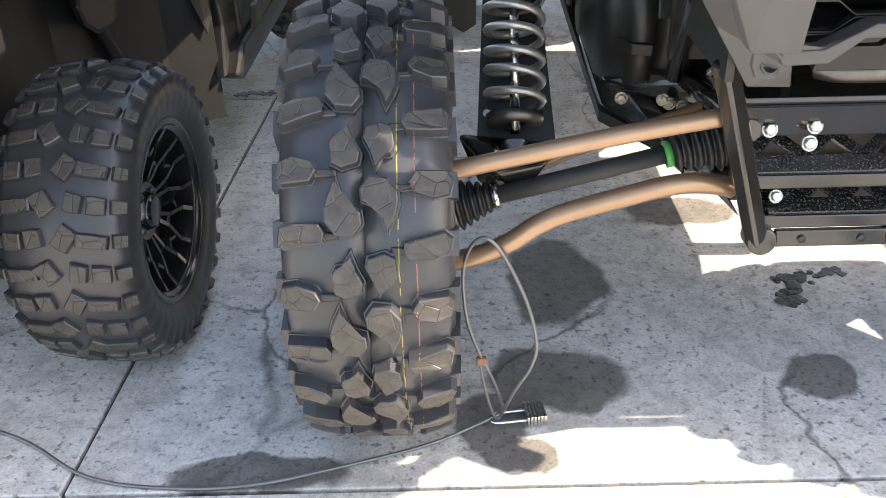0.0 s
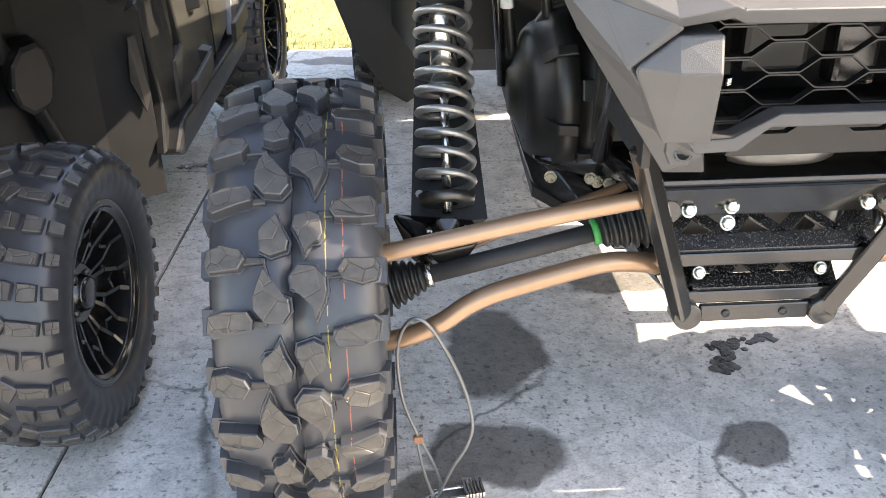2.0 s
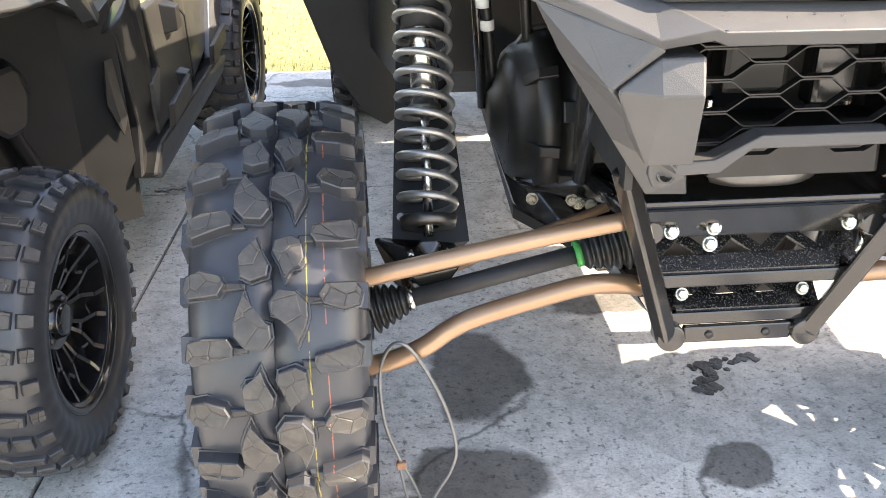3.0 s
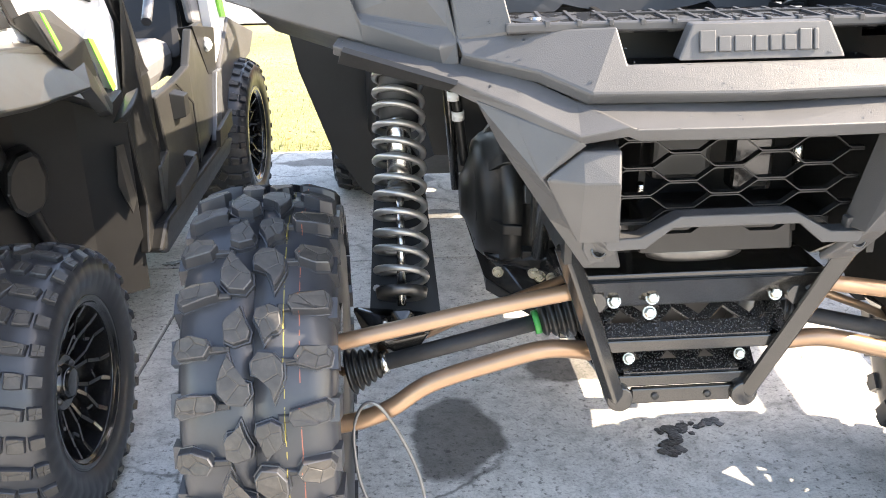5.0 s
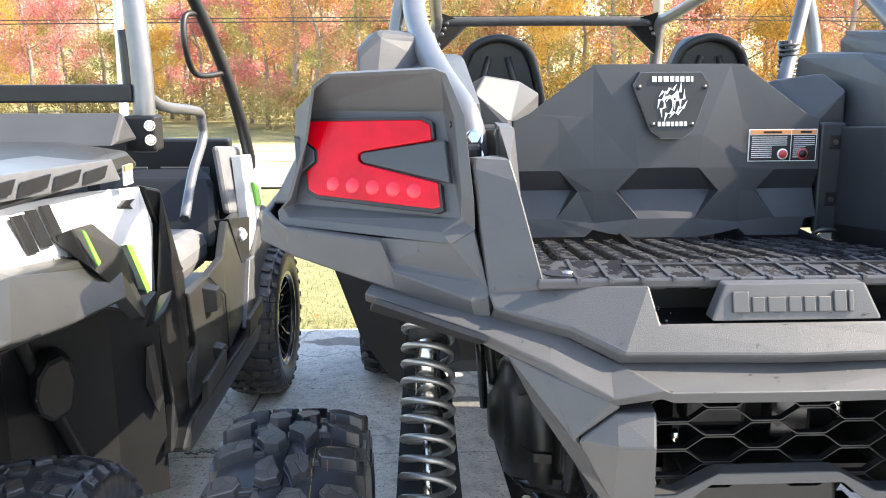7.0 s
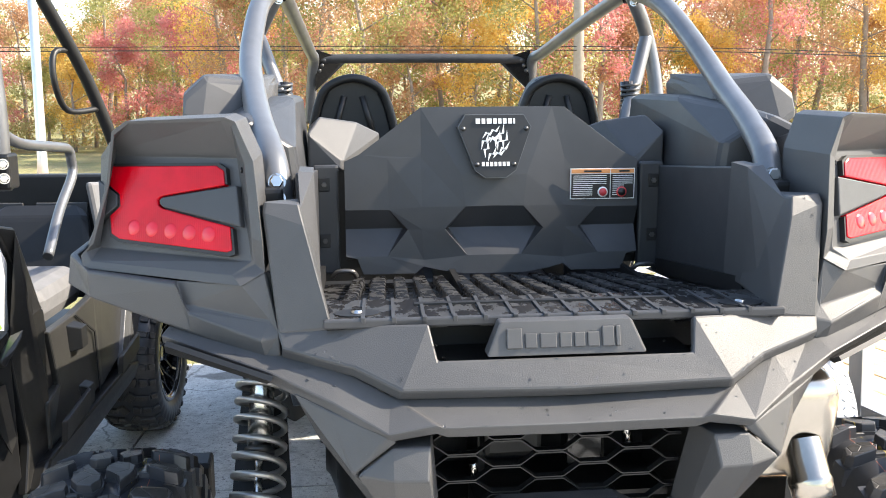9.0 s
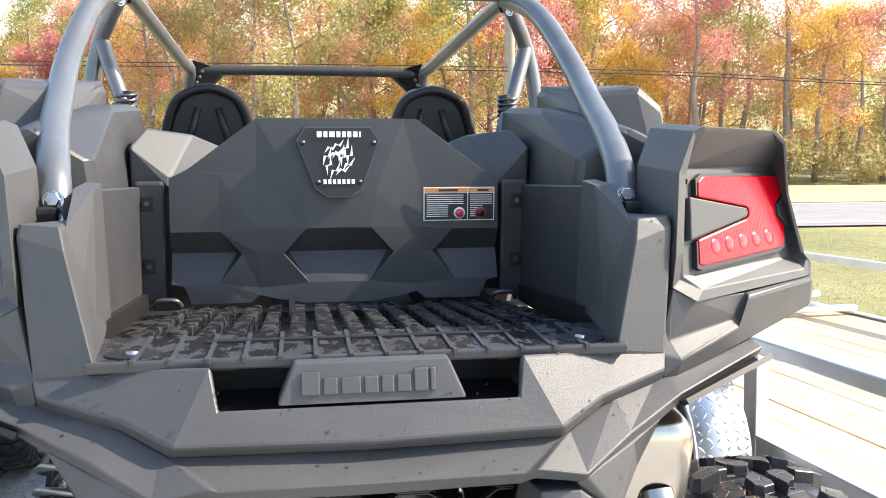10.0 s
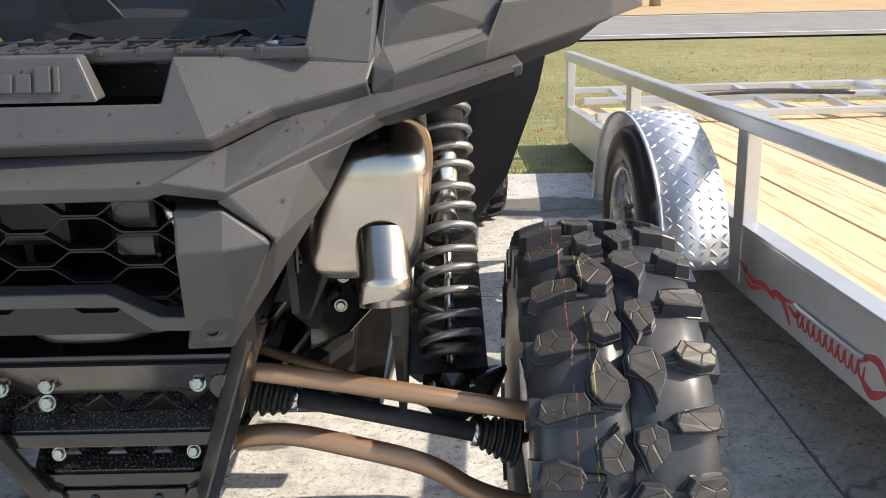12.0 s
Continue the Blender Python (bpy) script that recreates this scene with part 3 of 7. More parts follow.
def forged_rim_mesh(r, w, spokes, side):
    """A deep black rim about x with forked spokes and small webs between them."""
    bm = bmesh.new()
    h = w / 2
    lathe([(-side * h, r), (-side * h, r * 0.95), (side * h * 0.1, r * 0.86), (side * h * 0.8, r * 0.9), (side * h * 0.9, r * 0.9), (side * h * 0.94, r * 0.95), (side * h, r * 0.97), (side * h, r + 0.008), (side * h * 0.9, r + 0.01)], 56, None, bm)
    lathe([(side * h * 0.1, 0.0), (side * h * 0.1, 0.07), (side * h * 0.42, 0.068), (side * h * 0.5, 0.06), (side * h * 0.46, 0.04), (side * h * 0.6, 0.036), (side * h * 0.66, 0.03), (side * h * 0.66, 0)], 28, None, bm)

    def bar(a0, r0, x0, a1, r1, x1, wd, dp):
        p0, p1 = Vector((side * h * x0, r0 * math.cos(a0), r0 * math.sin(a0))), Vector((side * h * x1, r1 * math.cos(a1), r1 * math.sin(a1)))
        d = (p1 - p0).normalized()
        n = d.cross(Vector((1, 0, 0))).normalized() * wd
        dep = Vector((-side * dp, 0, 0))
        hull([p + n * k * (1.0 if e == 0 else 1.25) + dep * e for p in (p0, p1) for k in (-1, 1) for e in (0, 1)], bm)

    for i in range(spokes):
        a = 2 * math.pi * i / spokes
        f = math.pi / spokes
        for k in (-1, 1):
            bar(a + k * 0.1, 0.058, 0.46, a + k * 0.12, r * 0.56, 0.6, 0.0045, 0.03)
            bar(a + k * 0.12, r * 0.55, 0.6, a + k * f * 0.62, r * 0.78, 0.72, 0.0045, 0.026)
            bar(a + k * f * 0.62, r * 0.76, 0.72, a + k * f * 0.55, r * 0.95, 0.9, 0.005, 0.02)
            bar(a + k * f * 0.62, r * 0.7, 0.66, a + k * f, r * 0.62, 0.62, 0.004, 0.018)
        bar(a - 0.12, r * 0.55, 0.58, a + 0.12, r * 0.55, 0.58, 0.005, 0.02)
    bmesh.ops.recalc_face_normals(bm, faces=bm.faces)
    return bm


def rim_mesh(r, w, spokes, side, twin=True, lip=0.012):
    """A cast rim about x; side: the sign of its outer face."""
    bm = bmesh.new()
    h = w / 2
    lathe([(-side * h, r), (-side * h, r * 0.93), (side * h * 0.2, r * 0.86), (side * h * 0.9, r * 0.9), (side * h, r * 0.94), (side * h, r + lip), (side * h * 0.9, r + lip)], 48, None, bm)
    lathe([(side * h * 0.1, 0.0), (side * h * 0.1, 0.055), (side * h * 0.55, 0.055), (side * h * 0.72, 0.045), (side * h * 0.72, 0.034), (side * h * 0.62, 0.032), (side * h * 0.62, 0)], 24, None, bm)
    for i in range(spokes):
        a = 2 * math.pi * i / spokes
        for k in ((-1, 1) if twin else (0,)):
            m = Matrix.Rotation(a + k * 0.2, 4, "X")
            c = [(side * h * 0.34, 0.045, k * 0.004 - 0.011), (side * h * 0.34, 0.045, k * 0.004 + 0.011), (side * h * 0.55, 0.045, k * 0.004 - 0.008), (side * h * 0.55, 0.045, k * 0.004 + 0.008),
                 (side * h * 0.5, r * 0.9, -0.013), (side * h * 0.5, r * 0.9, 0.013), (side * h * 0.8, r * 0.9, -0.008), (side * h * 0.8, r * 0.9, 0.008)]
            hull([m @ Vector(p) for p in c], bm)
        if twin:
            m = Matrix.Rotation(a, 4, "X")
            hull([m @ Vector((side * h * xx, r * 0.62 + rr, zz)) for xx in (0.4, 0.62) for rr in (-0.008, 0.008) for zz in (-r * 0.2, r * 0.2)], bm)
    bmesh.ops.recalc_face_normals(bm, faces=bm.faces)
    return bm


def wheel(parent, c, tyre_mesh, rim_bm, tyre_mat, rim_mat, spin=0.0, label="", nuts=4, side=1, rim_label="", blocks=(), turns=1):
    w = new("wheel")
    w.parent = parent
    w.location = c
    w.rotation_euler = (spin, 0, 0)
    if label:
        tagged(w, label)
    me = tyre_mesh
    t = new("tyre", me.copy())
    t.data.materials.clear()
    for m in tyre_mat:
        t.data.materials.append(m)
    t.parent = w
    for name, me in blocks:
        me = me.copy()
        for m in tyre_mat:
            me.materials.append(m)
        for i in range(turns):
            ob = new(name, me)
            ob.parent = w
            ob.rotation_euler = (-2 * math.pi * i / turns, 0, 0)
    part("rim", rim_bm, rim_mat, w, rim_label, bevel=0.002)
    for i in range(nuts):
        a = 2 * math.pi * i / nuts + 0.4
        bm = bmesh.new()
        lathe([(0, 0.008), (side * 0.022, 0.008), (side * 0.026, 0.004), (side * 0.026, 0)], 6, Matrix.Translation((side * 0.035, 0.05 * math.cos(a), 0.05 * math.sin(a))), bm)
        part("lug_nut", bm, M_DARK_STEEL, w)
    return w


CLAW_TYRE, CLAW_BLOCKS = to_mesh(claw_tyre_mesh(), "claw_tyre"), claw_blocks()

# ---- the grey side-by-side vehicle ----
BUGGY = thing("side_by_side_vehicle", Matrix(), "dark grey side-by-side off-road vehicle with copper suspension arms", "off-road vehicle")

for s in (-1, 1):
    wheel(BUGGY, (-0.759 if s < 0 else 0.752, 0.0, 0.384), CLAW_TYRE, rim_mesh(0.195, 0.19, 7, s), M_TYRE_L if s < 0 else M_TYRE_R, M_RIM, -0.507 if s < 0 else -0.781,
          "chunky new off-road tyre on a black rim", 4, s, "", CLAW_BLOCKS, PAIRS)
    wheel(BUGGY, (s * 0.63, 2.51, 0.384), CLAW_TYRE, rim_mesh(0.195, 0.19, 7, s), M_TYRE, M_RIM, 0.4, "chunky front tyre on a black rim", 4, s, "", CLAW_BLOCKS, PAIRS)


def body_panels():
    # upper rear fascia: a band below the bed edge, with two openings beside the name plate
    half = [(0, -0.347, 1.064), (0.192, -0.346, 1.064), (0.203, -0.316, 1.112), (0.43, -0.262, 1.1), (0.421, -0.2865, 1.072), (0.312, -0.332, 1.052),
            (0.246, -0.37, 1.027), (0, -0.376, 1.024), (0, -0.362, 1.007), (0.25, -0.357, 1.009), (0.316, -0.318, 1.034), (0.424, -0.267, 1.05)]
    polys = [(7, 6, 2, 1, 0), (6, 5, 4, 3, 2), (8, 9, 6, 7), (9, 10, 5, 6), (10, 11, 4, 5)]
    bm = bmesh.new()
    for s in (-1, 1):
        faces(mirrored(half, s), [p if s > 0 else p[::-1] for p in polys], bm)
    bmesh.ops.remove_doubles(bm, verts=bm.verts, dist=1e-4)
    part("rear_fascia", bm, M_PLASTIC, BUGGY, "faceted dark grey moulded rear fascia", bevel=0.004, solid=0.014)
    # dark trough behind the openings
    bm = box((0, -0.25, 1.04), (0.43, 0.1, 0.012))
    box((0, -0.2, 1.075), (0.43, 0.012, 0.08), bm)
    part("opening_liner", bm, M_PLASTIC_BLACK, BUGGY, "black recess behind the fascia openings")
    # name plate
    bm = hull([(-0.099, -0.33, 1.114), (0.101, -0.33, 1.114), (0.122, -0.345, 1.066), (-0.12, -0.345, 1.066), (-0.099, -0.305, 1.114), (0.101, -0.305, 1.114), (0.122, -0.315, 1.066), (-0.12, -0.315, 1.066)])
    plate = part("name_plate", bm, M_PLASTIC, BUGGY, "raised nameplate with embossed marks", bevel=0.003)
    slope = math.degrees(math.atan2(0.015, 0.048))
    x = -0.092
    for w, h in ((0.027, 0.03), (0.021, 0.022), (0.029, 0.022), (0.021, 0.022), (0.019, 0.022), (0.021, 0.022), (0.021, 0.03), (0.008, 0.03)):
        bm = box((x + w / 2, -0.3395, 1.076 + h / 2), (w * 0.86, 0.004, h), None, Matrix.Rotation(radians(-slope), 4, "X"))
        part("embossed_mark", bm, M_PLASTIC, plate, bevel=0.0015)
        x += w + 0.001
    # lower rear bumper with its arms running out to the fenders
    half = [(0, -0.35, 1.006), (0.262, -0.345, 1.014), (0.34, -0.3, 1.046), (0.426, -0.25, 1.066), (0.6, -0.19, 1.088),
            (0, -0.408, 0.983), (0.188, -0.408, 0.984), (0.2, -0.412, 0.99), (0.268, -0.408, 0.977), (0.345, -0.355, 1.008), (0.44, -0.3, 1.04), (0.61, -0.212, 1.078),
            (0, -0.396, 0.963), (0.184, -0.396, 0.965), (0.2, -0.4, 0.972), (0.268, -0.398, 0.962), (0.35, -0.345, 0.985), (0.44, -0.288, 1.02), (0.61, -0.2, 1.062),
            (0, -0.345, 0.957), (0.184, -0.345, 0.958)]
    polys = [(5, 6, 1, 0), (6, 7, 1), (7, 8, 1), (8, 9, 2, 1), (9, 10, 3, 2), (10, 11, 4, 3), (12, 13, 6, 5), (13, 14, 7, 6), (14, 15, 8, 7), (15, 16, 9, 8), (16, 17, 10, 9), (17, 18, 11, 10), (19, 20, 13, 12)]
    bm = bmesh.new()
    for s in (-1, 1):
        faces(mirrored(half, s), [p if s > 0 else p[::-1] for p in polys], bm)
    bmesh.ops.remove_doubles(bm, verts=bm.verts, dist=1e-4)
    part("rear_bumper", bm, M_PLASTIC, BUGGY, "dark grey rear bumper moulding", bevel=0.004, solid=0.012)
    for s in (-1, 1):
        # leg that runs down past the lamp block to the frame
        leg = [(0.268, -0.402, 0.972), (0.35, -0.35, 0.995), (0.405, -0.315, 1.012), (0.37, -0.318, 0.945), (0.29, -0.3, 0.82), (0.225, -0.27, 0.722),
               (0.165, -0.275, 0.722), (0.185, -0.315, 0.765), (0.262, -0.36, 0.84), (0.318, -0.392, 0.912), (0.256, -0.4, 0.962)]
        q = [(0, 10, 9), (0, 9, 1), (1, 9, 3, 2), (9, 8, 4, 3), (8, 7, 5, 4), (7, 6, 5)]
        bm = faces(mirrored(leg, s), [f if s > 0 else f[::-1] for f in q])
        part("bumper_leg", bm, M_PLASTIC, BUGGY, bevel=0.003, solid=0.012)
        pts = [(0.208, -0.402, 0.955), (0.262, -0.4, 0.954), (0.312, -0.398, 0.914), (0.212, -0.425, 0.912), (0.262, -0.42, 0.912), (0.19, -0.352, 0.797), (0.252, -0.347, 0.797), (0.28, -0.35, 0.84),
               (0.2, -0.33, 0.95), (0.26, -0.33, 0.95), (0.184, -0.29, 0.79), (0.245, -0.29, 0.79)]
        part("corner_block", hull(mirrored(pts, s)), M_PLASTIC, BUGGY, "faceted grey corner block beside the grille", bevel=0.003)
        # foot with a bolt
        pts = [(0.178, -0.318, 0.81), (0.238, -0.316, 0.81), (0.233, -0.303, 0.765), (0.222, -0.295, 0.742), (0.196, -0.295, 0.742), (0.184, -0.303, 0.765)]
        bm = hull(mirrored(pts + [(x, y + 0.018, z) for x, y, z in pts], s))
        foot = part("mounting_foot", bm, M_PLASTIC, BUGGY, bevel=0.003)
        bm = lathe([(0, 0.0), (0, 0.013), (0.008, 0.013), (0.008, 0.009), (0.004, 0.008), (0.004, 0)], 16, along((s * 0.209, -0.298, 0.764), (s * 0.209, -0.42, 0.8)))
        part("recessed_bolt", bm, M_BLACK_METAL, foot, "black recessed bolt")
        # tail light tower
        frame_o = [(0.444, -0.243, 1.18), (0.446, -0.245, 1.225), (0.458, -0.215, 1.345), (0.484, -0.2, 1.404), (0.5, -0.2, 1.411), (0.665, -0.11, 1.402), (0.69, -0.1, 1.385), (0.705, -0.095, 1.3), (0.738, -0.1, 1.2), (0.752, -0.098, 1.185), (0.748, -0.105, 1.165), (0.48, -0.25, 1.16)]
        mid = Vector((0.6, -0.17, 1.285))
        frame_i = [tuple(mid + (Vector(q) - mid) * k + Vector((0, 0.004, 0))) for q, k in zip(frame_o, (0.9, 0.89, 0.9, 0.94, 0.95, 0.955, 0.95, 0.95, 0.94, 0.94, 0.9, 0.88))]
        n = len(frame_o)
        ring = [((i + 1) % n, i, n + i, n + (i + 1) % n) for i in range(n)]
        # the lens panel: its four corners, and walls that run to it from the rim
        o, ux, uz = Vector((0.494, -0.214, 1.214)), Vector((0.2, 0.115, -0.004)), Vector((0.012, 0.05, 0.122))
        back = [tuple(o + ux * u + uz * v + Vector((0, 0.006, 0))) for u, v in ((-0.14, -0.16), (-0.1, 1.08), (1.1, 1.08), (1.16, -0.12))]
        corner = (0, 0, 1, 1, 1, 2, 2, 2, 3, 3, 3, 0)
        wall = []
        for i in range(n):
            j = (i + 1) % n
            c0, c1 = 3 * n + corner[i], 3 * n + corner[j]
            wall.append((j + n, i + n, c0) if c0 == c1 else (j + n, i + n, c0, c1))
        rear = [(x, y + 0.16, z) for x, y, z in frame_o]
        shell = [((i + 1) % n, i, i + 2 * n, (i + 1) % n + 2 * n) for i in range(n)]
        pts = frame_o + frame_i + rear + back
        polys = ring + wall + [q[::-1] for q in shell] + [(3 * n, 3 * n + 3, 3 * n + 2, 3 * n + 1)]
        bm = faces(mirrored(pts, s), [q if s > 0 else q[::-1] for q in polys])
        bmesh.ops.recalc_face_normals(bm, faces=bm.faces)
        tower = part("tail_light_housing", bm, M_PLASTIC, BUGGY, "deep grey tail-light housing with a hooded rim", bevel=0.003)

        # red lens
        nrm = uz.cross(ux).normalized() * -1
        lens = [(-0.01, -0.04), (0.04, -0.07), (0.95, 0.01), (1.02, 0.07), (1.02, 0.3), (0.92, 0.43), (0.92, 0.58), (1.02, 0.7), (1.02, 0.88), (0.97, 0.94), (0.06, 0.98), (0.0, 0.92),
                (0.0, 0.74), (0.55, 0.575), (0.58, 0.54), (0.58, 0.46), (0.55, 0.425), (-0.01, 0.24)]

        def lens_at(u, v, h=0.0):
            p = o + ux * u + uz * v + nrm * h
            return (s * p.x, p.y, p.z)

        def slab(outline, h0, h1):
            bm = bmesh.new()
            lo, hi = [bm.verts.new(lens_at(u, v, h0)) for u, v in outline], [bm.verts.new(lens_at(u, v, h1)) for u, v in outline]
            bm.faces.new(hi)
            for i in range(len(outline)):
                j = (i + 1) % len(outline)
                bm.faces.new((lo[i], lo[j], hi[j], hi[i]))
            bm.normal_update()
            bmesh.ops.triangulate(bm, faces=[f for f in bm.faces if len(f.verts) > 4], ngon_method="EAR_CLIP")
            bmesh.ops.recalc_face_normals(bm, faces=bm.faces)
            return bm

        big = [(0.5 + (u - 0.5) * 1.035, 0.5 + (v - 0.5) * 1.08) for u, v in lens]
        part("lens_gasket", slab(big, -0.012, 0.0045), M_PLASTIC_BLACK, tower, "black lens surround")
        lens_ob = part("lens", slab(lens, -0.005, 0.0062), M_LENS, tower, "translucent red tail-light lens", bevel=0.002)
        for i in range(5):
            u = 0.17 + i * 0.16
            c, tip = lens_at(u, 0.125 + 0.05 * u, 0.0062), lens_at(u, 0.125 + 0.05 * u, 0.1)
            bm = lathe([(0, 0.0125), (0.0003, 0.0122), (0.0012, 0.008), (0.0016, 0)], 20, along(c, tip))
            part("reflector_cell", bm, M_LENS_CELL, lens_ob)
        arrow = [(-0.1, 0.24), (0.538, 0.44), (0.562, 0.475), (0.562, 0.525), (0.538, 0.56), (-0.1, 0.745)]
        part("arrow_insert", slab(arrow, -0.004, 0.0075), M_PANEL, tower, bevel=0.003)
        part("outer_insert", slab([(1.04, 0.31), (1.1, 0.25), (1.1, 0.75), (1.04, 0.69), (0.94, 0.575), (0.94, 0.435)], -0.004, 0.008), M_PANEL, tower, bevel=0.002)
        for p in ((0.482, -0.225, 1.33), (0.47, -0.245, 1.262), (0.5, -0.205, 1.385)):
            bm = lathe([(0, 0.005), (0.002, 0.0045), (0.003, 0)], 10, along((s * (p[0] - 0.004), p[1] + 0.03, p[2]), (s * (p[0] - 0.1), p[1] + 0.01, p[2])))
            part("rivet", bm, M_BLACK_METAL, tower)

        # fender wing below the tower
        w = [(0.43, -0.252, 1.12), (0.446, -0.242, 1.18), (0.482, -0.244, 1.162), (0.585, -0.192, 1.161), (0.735, -0.113, 1.166),
             (0.584, -0.207, 1.156), (0.565, -0.218, 1.112), (0.452, -0.27, 1.08), (0.424, -0.268, 1.088), (0.423, -0.273, 1.056), (0.446, -0.266, 1.05), (0.567, -0.213, 1.082),
             (0.735, -0.13, 1.166), (0.732, -0.134, 1.122), (0.574, -0.202, 1.124), (0.438, -0.256, 1.106), (0.785, -0.04, 1.178), (0.79, -0.05, 1.128), (0.782, 0.25, 1.19), (0.79, 0.25, 1.13),
             (0.5, -0.22, 1.06), (0.7, -0.11, 1.105)]
        polys = [(11, 13, 12, 5), (6, 11, 5), (10, 11, 6, 7), (9, 10, 7, 8), (7, 6, 14, 15), (7, 15, 8), (14, 6, 5), (14, 5, 3), (15, 14, 2, 1), (14, 3, 2), (8, 15, 1, 0), (5, 12, 4, 3),
                 (12, 13, 17, 16), (16, 17, 19, 18), (4, 12, 16), (20, 21, 13, 11), (10, 20, 11)]
        bm = faces(mirrored(w, s), [q if s > 0 else q[::-1] for q in polys])
        part("fender_wing", bm, M_PLASTIC, BUGGY, "faceted grey rear fender wing", bevel=0.004, solid=0.012)
        # inner fin and wheel-house under the wing
        fin = [(0.59, -0.27, 1.085), (0.43, -0.335, 1.045), (0.44, -0.3, 1.03), (0.6, -0.22, 1.06), (0.6, 0.3, 1.07), (0.44, 0.3, 1.05)]
        bm = faces(mirrored(fin, s), [q if s < 0 else q[::-1] for q in [(0, 1, 2, 3), (3, 2, 5, 4)]])
        part("inner_fin", bm, M_PLASTIC_BLACK, BUGGY, "black inner fender lip", solid=0.008)
        bm = hull(mirrored([(0.42, -0.2, 1.06), (0.78, -0.03, 1.14), (0.78, 0.55, 1.12), (0.42, 0.55, 1.0), (0.42, -0.2, 1.08), (0.78, 0.55, 1.15), (0.77, 0.1, 1.115), (0.77, 0.5, 1.0), (0.6, 0.45, 0.95)], s))
        part("wheel_house", bm, M_PLASTIC_BLACK, BUGGY, "black inner wheel house")
        # side box of the tower
        pts = [(0.5, -0.18, 1.4), (0.66, -0.1, 1.395), (0.745, -0.08, 1.19), (0.478, -0.2, 1.19), (0.52, 0.18, 1.33), (0.64, 0.2, 1.32), (0.775, 0.2, 1.19), (0.478, 0.2, 1.19), (0.78, -0.02, 1.18)]
        part("tower_side", hull(mirrored([(x, y + 0.055, z - 0.004) for x, y, z in pts], s)), M_PLASTIC, BUGGY, bevel=0.006)
        pts = [(0.56, 0.2, 1.1), (0.76, 0.2, 1.12), (0.56, 0.2, 1.3), (0.7, 0.2, 1.29), (0.77, 0.2, 1.2), (0.58, 0.9, 1.05), (0.74, 0.9, 1.08), (0.58, 0.9, 1.28), (0.7, 0.9, 1.26)]
        part("fender_top", hull(mirrored(pts, s)), M_PLASTIC, BUGGY, bevel=0.01)
        # bed pillar, its top cut back for the cage foot
        pts = [(0.344, -0.29, 1.098), (0.425, -0.272, 1.086), (0.447, -0.226, 1.268), (0.383, -0.246, 1.25), (0.445, -0.216, 1.283), (0.391, -0.228, 1.28), (0.36, -0.12, 1.112), (0.44, -0.1, 1.11), (0.447, -0.12, 1.272), (0.391, -0.12, 1.276)]
        part("bed_pillar", hull(mirrored(pts, s)), M_PLASTIC, BUGGY, "grey corner pillar of the cargo bed", bevel=0.005)
        pts = [(0.39, -0.212, 1.272), (0.397, -0.11, 1.319), (0.397, -0.03, 1.32), (0.372, -0.1, 1.316), (0.374, -0.03, 1.318), (0.362, -0.15, 1.112), (0.397, -0.03, 1.11), (0.37, -0.03, 1.11), (0.397, -0.2, 1.2), (0.372, -0.2, 1.2), (0.36, -0.2, 1.112)]
        part("pillar_fin", hull(mirrored(pts, s)), M_PLASTIC, BUGGY, "raised inner fin beside the cage foot", bevel=0.005)
        # bed side wall and its top box
        bm = prism([(-0.16, 1.06), (0.37, 1.03), (0.37, 1.275), (0.02, 1.305), (-0.1, 1.315)], "x", s * 0.378, s * 0.402)
        part("bed_side_wall", bm, M_PANEL, BUGGY, "charcoal bed side wall", bevel=0.003)
        bm = prism([(-0.12, 1.095), (0.33, 1.04), (0.33, 1.072), (-0.12, 1.125)], "x", s * 0.366, s * 0.379)
        part("bed_side_rib", bm, M_PLASTIC_BLACK, BUGGY)
        # side pods behind the cab
        pts = [(0.4, 0.1, 1.25), (0.62, 0.08, 1.25), (0.41, 0.1, 1.34), (0.5, 0.08, 1.4), (0.6, 0.06, 1.35), (0.425, 0.42, 1.43), (0.52, 0.42, 1.43), (0.4, 0.72, 1.22), (0.42, 0.72, 1.43), (0.62, 0.72, 1.22)]
        part("side_pod", hull(mirrored(pts, s)), M_PANEL, BUGGY, "angular charcoal side pod behind the cab", bevel=0.014)
        pts = [(0.475, 0.3, 1.4), (0.47, 0.62, 1.478), (0.5, 0.34, 1.465), (0.6, 0.3, 1.478), (0.64, 0.28, 1.44), (0.64, 0.25, 1.385), (0.6, 0.24, 1.36), (0.63, 0.62, 1.475), (0.66, 0.62, 1.42), (0.64, 0.62, 1.36), (0.48, 0.62, 1.36)]
        part("pod_cap", hull(mirrored(pts, s)), M_PLASTIC, BUGGY, "rounded grey intake cap", bevel=0.018)
        # wedge shoulder beside the bed panel
        pts = [(0.4, 0.4, 1.27), (0.325, 0.39, 1.27), (0.325, 0.395, 1.29), (0.4, 0.4, 1.35), (0.375, 0.46, 1.385), (0.29, 0.52, 1.37), (0.235, 0.6, 1.34), (0.4, 0.62, 1.36), (0.235, 0.6, 1.27), (0.4, 0.62, 1.27)]
        part("shoulder_wedge", hull(mirrored(pts, s)), M_PLASTIC, BUGGY, "faceted grey shoulder cover", bevel=0.005)
        bm = box((s * 0.362, 0.372, 1.165), (0.055, 0.02, 0.24))
        strip = part("panel_flange", bm, M_PANEL, BUGGY, bevel=0.006)
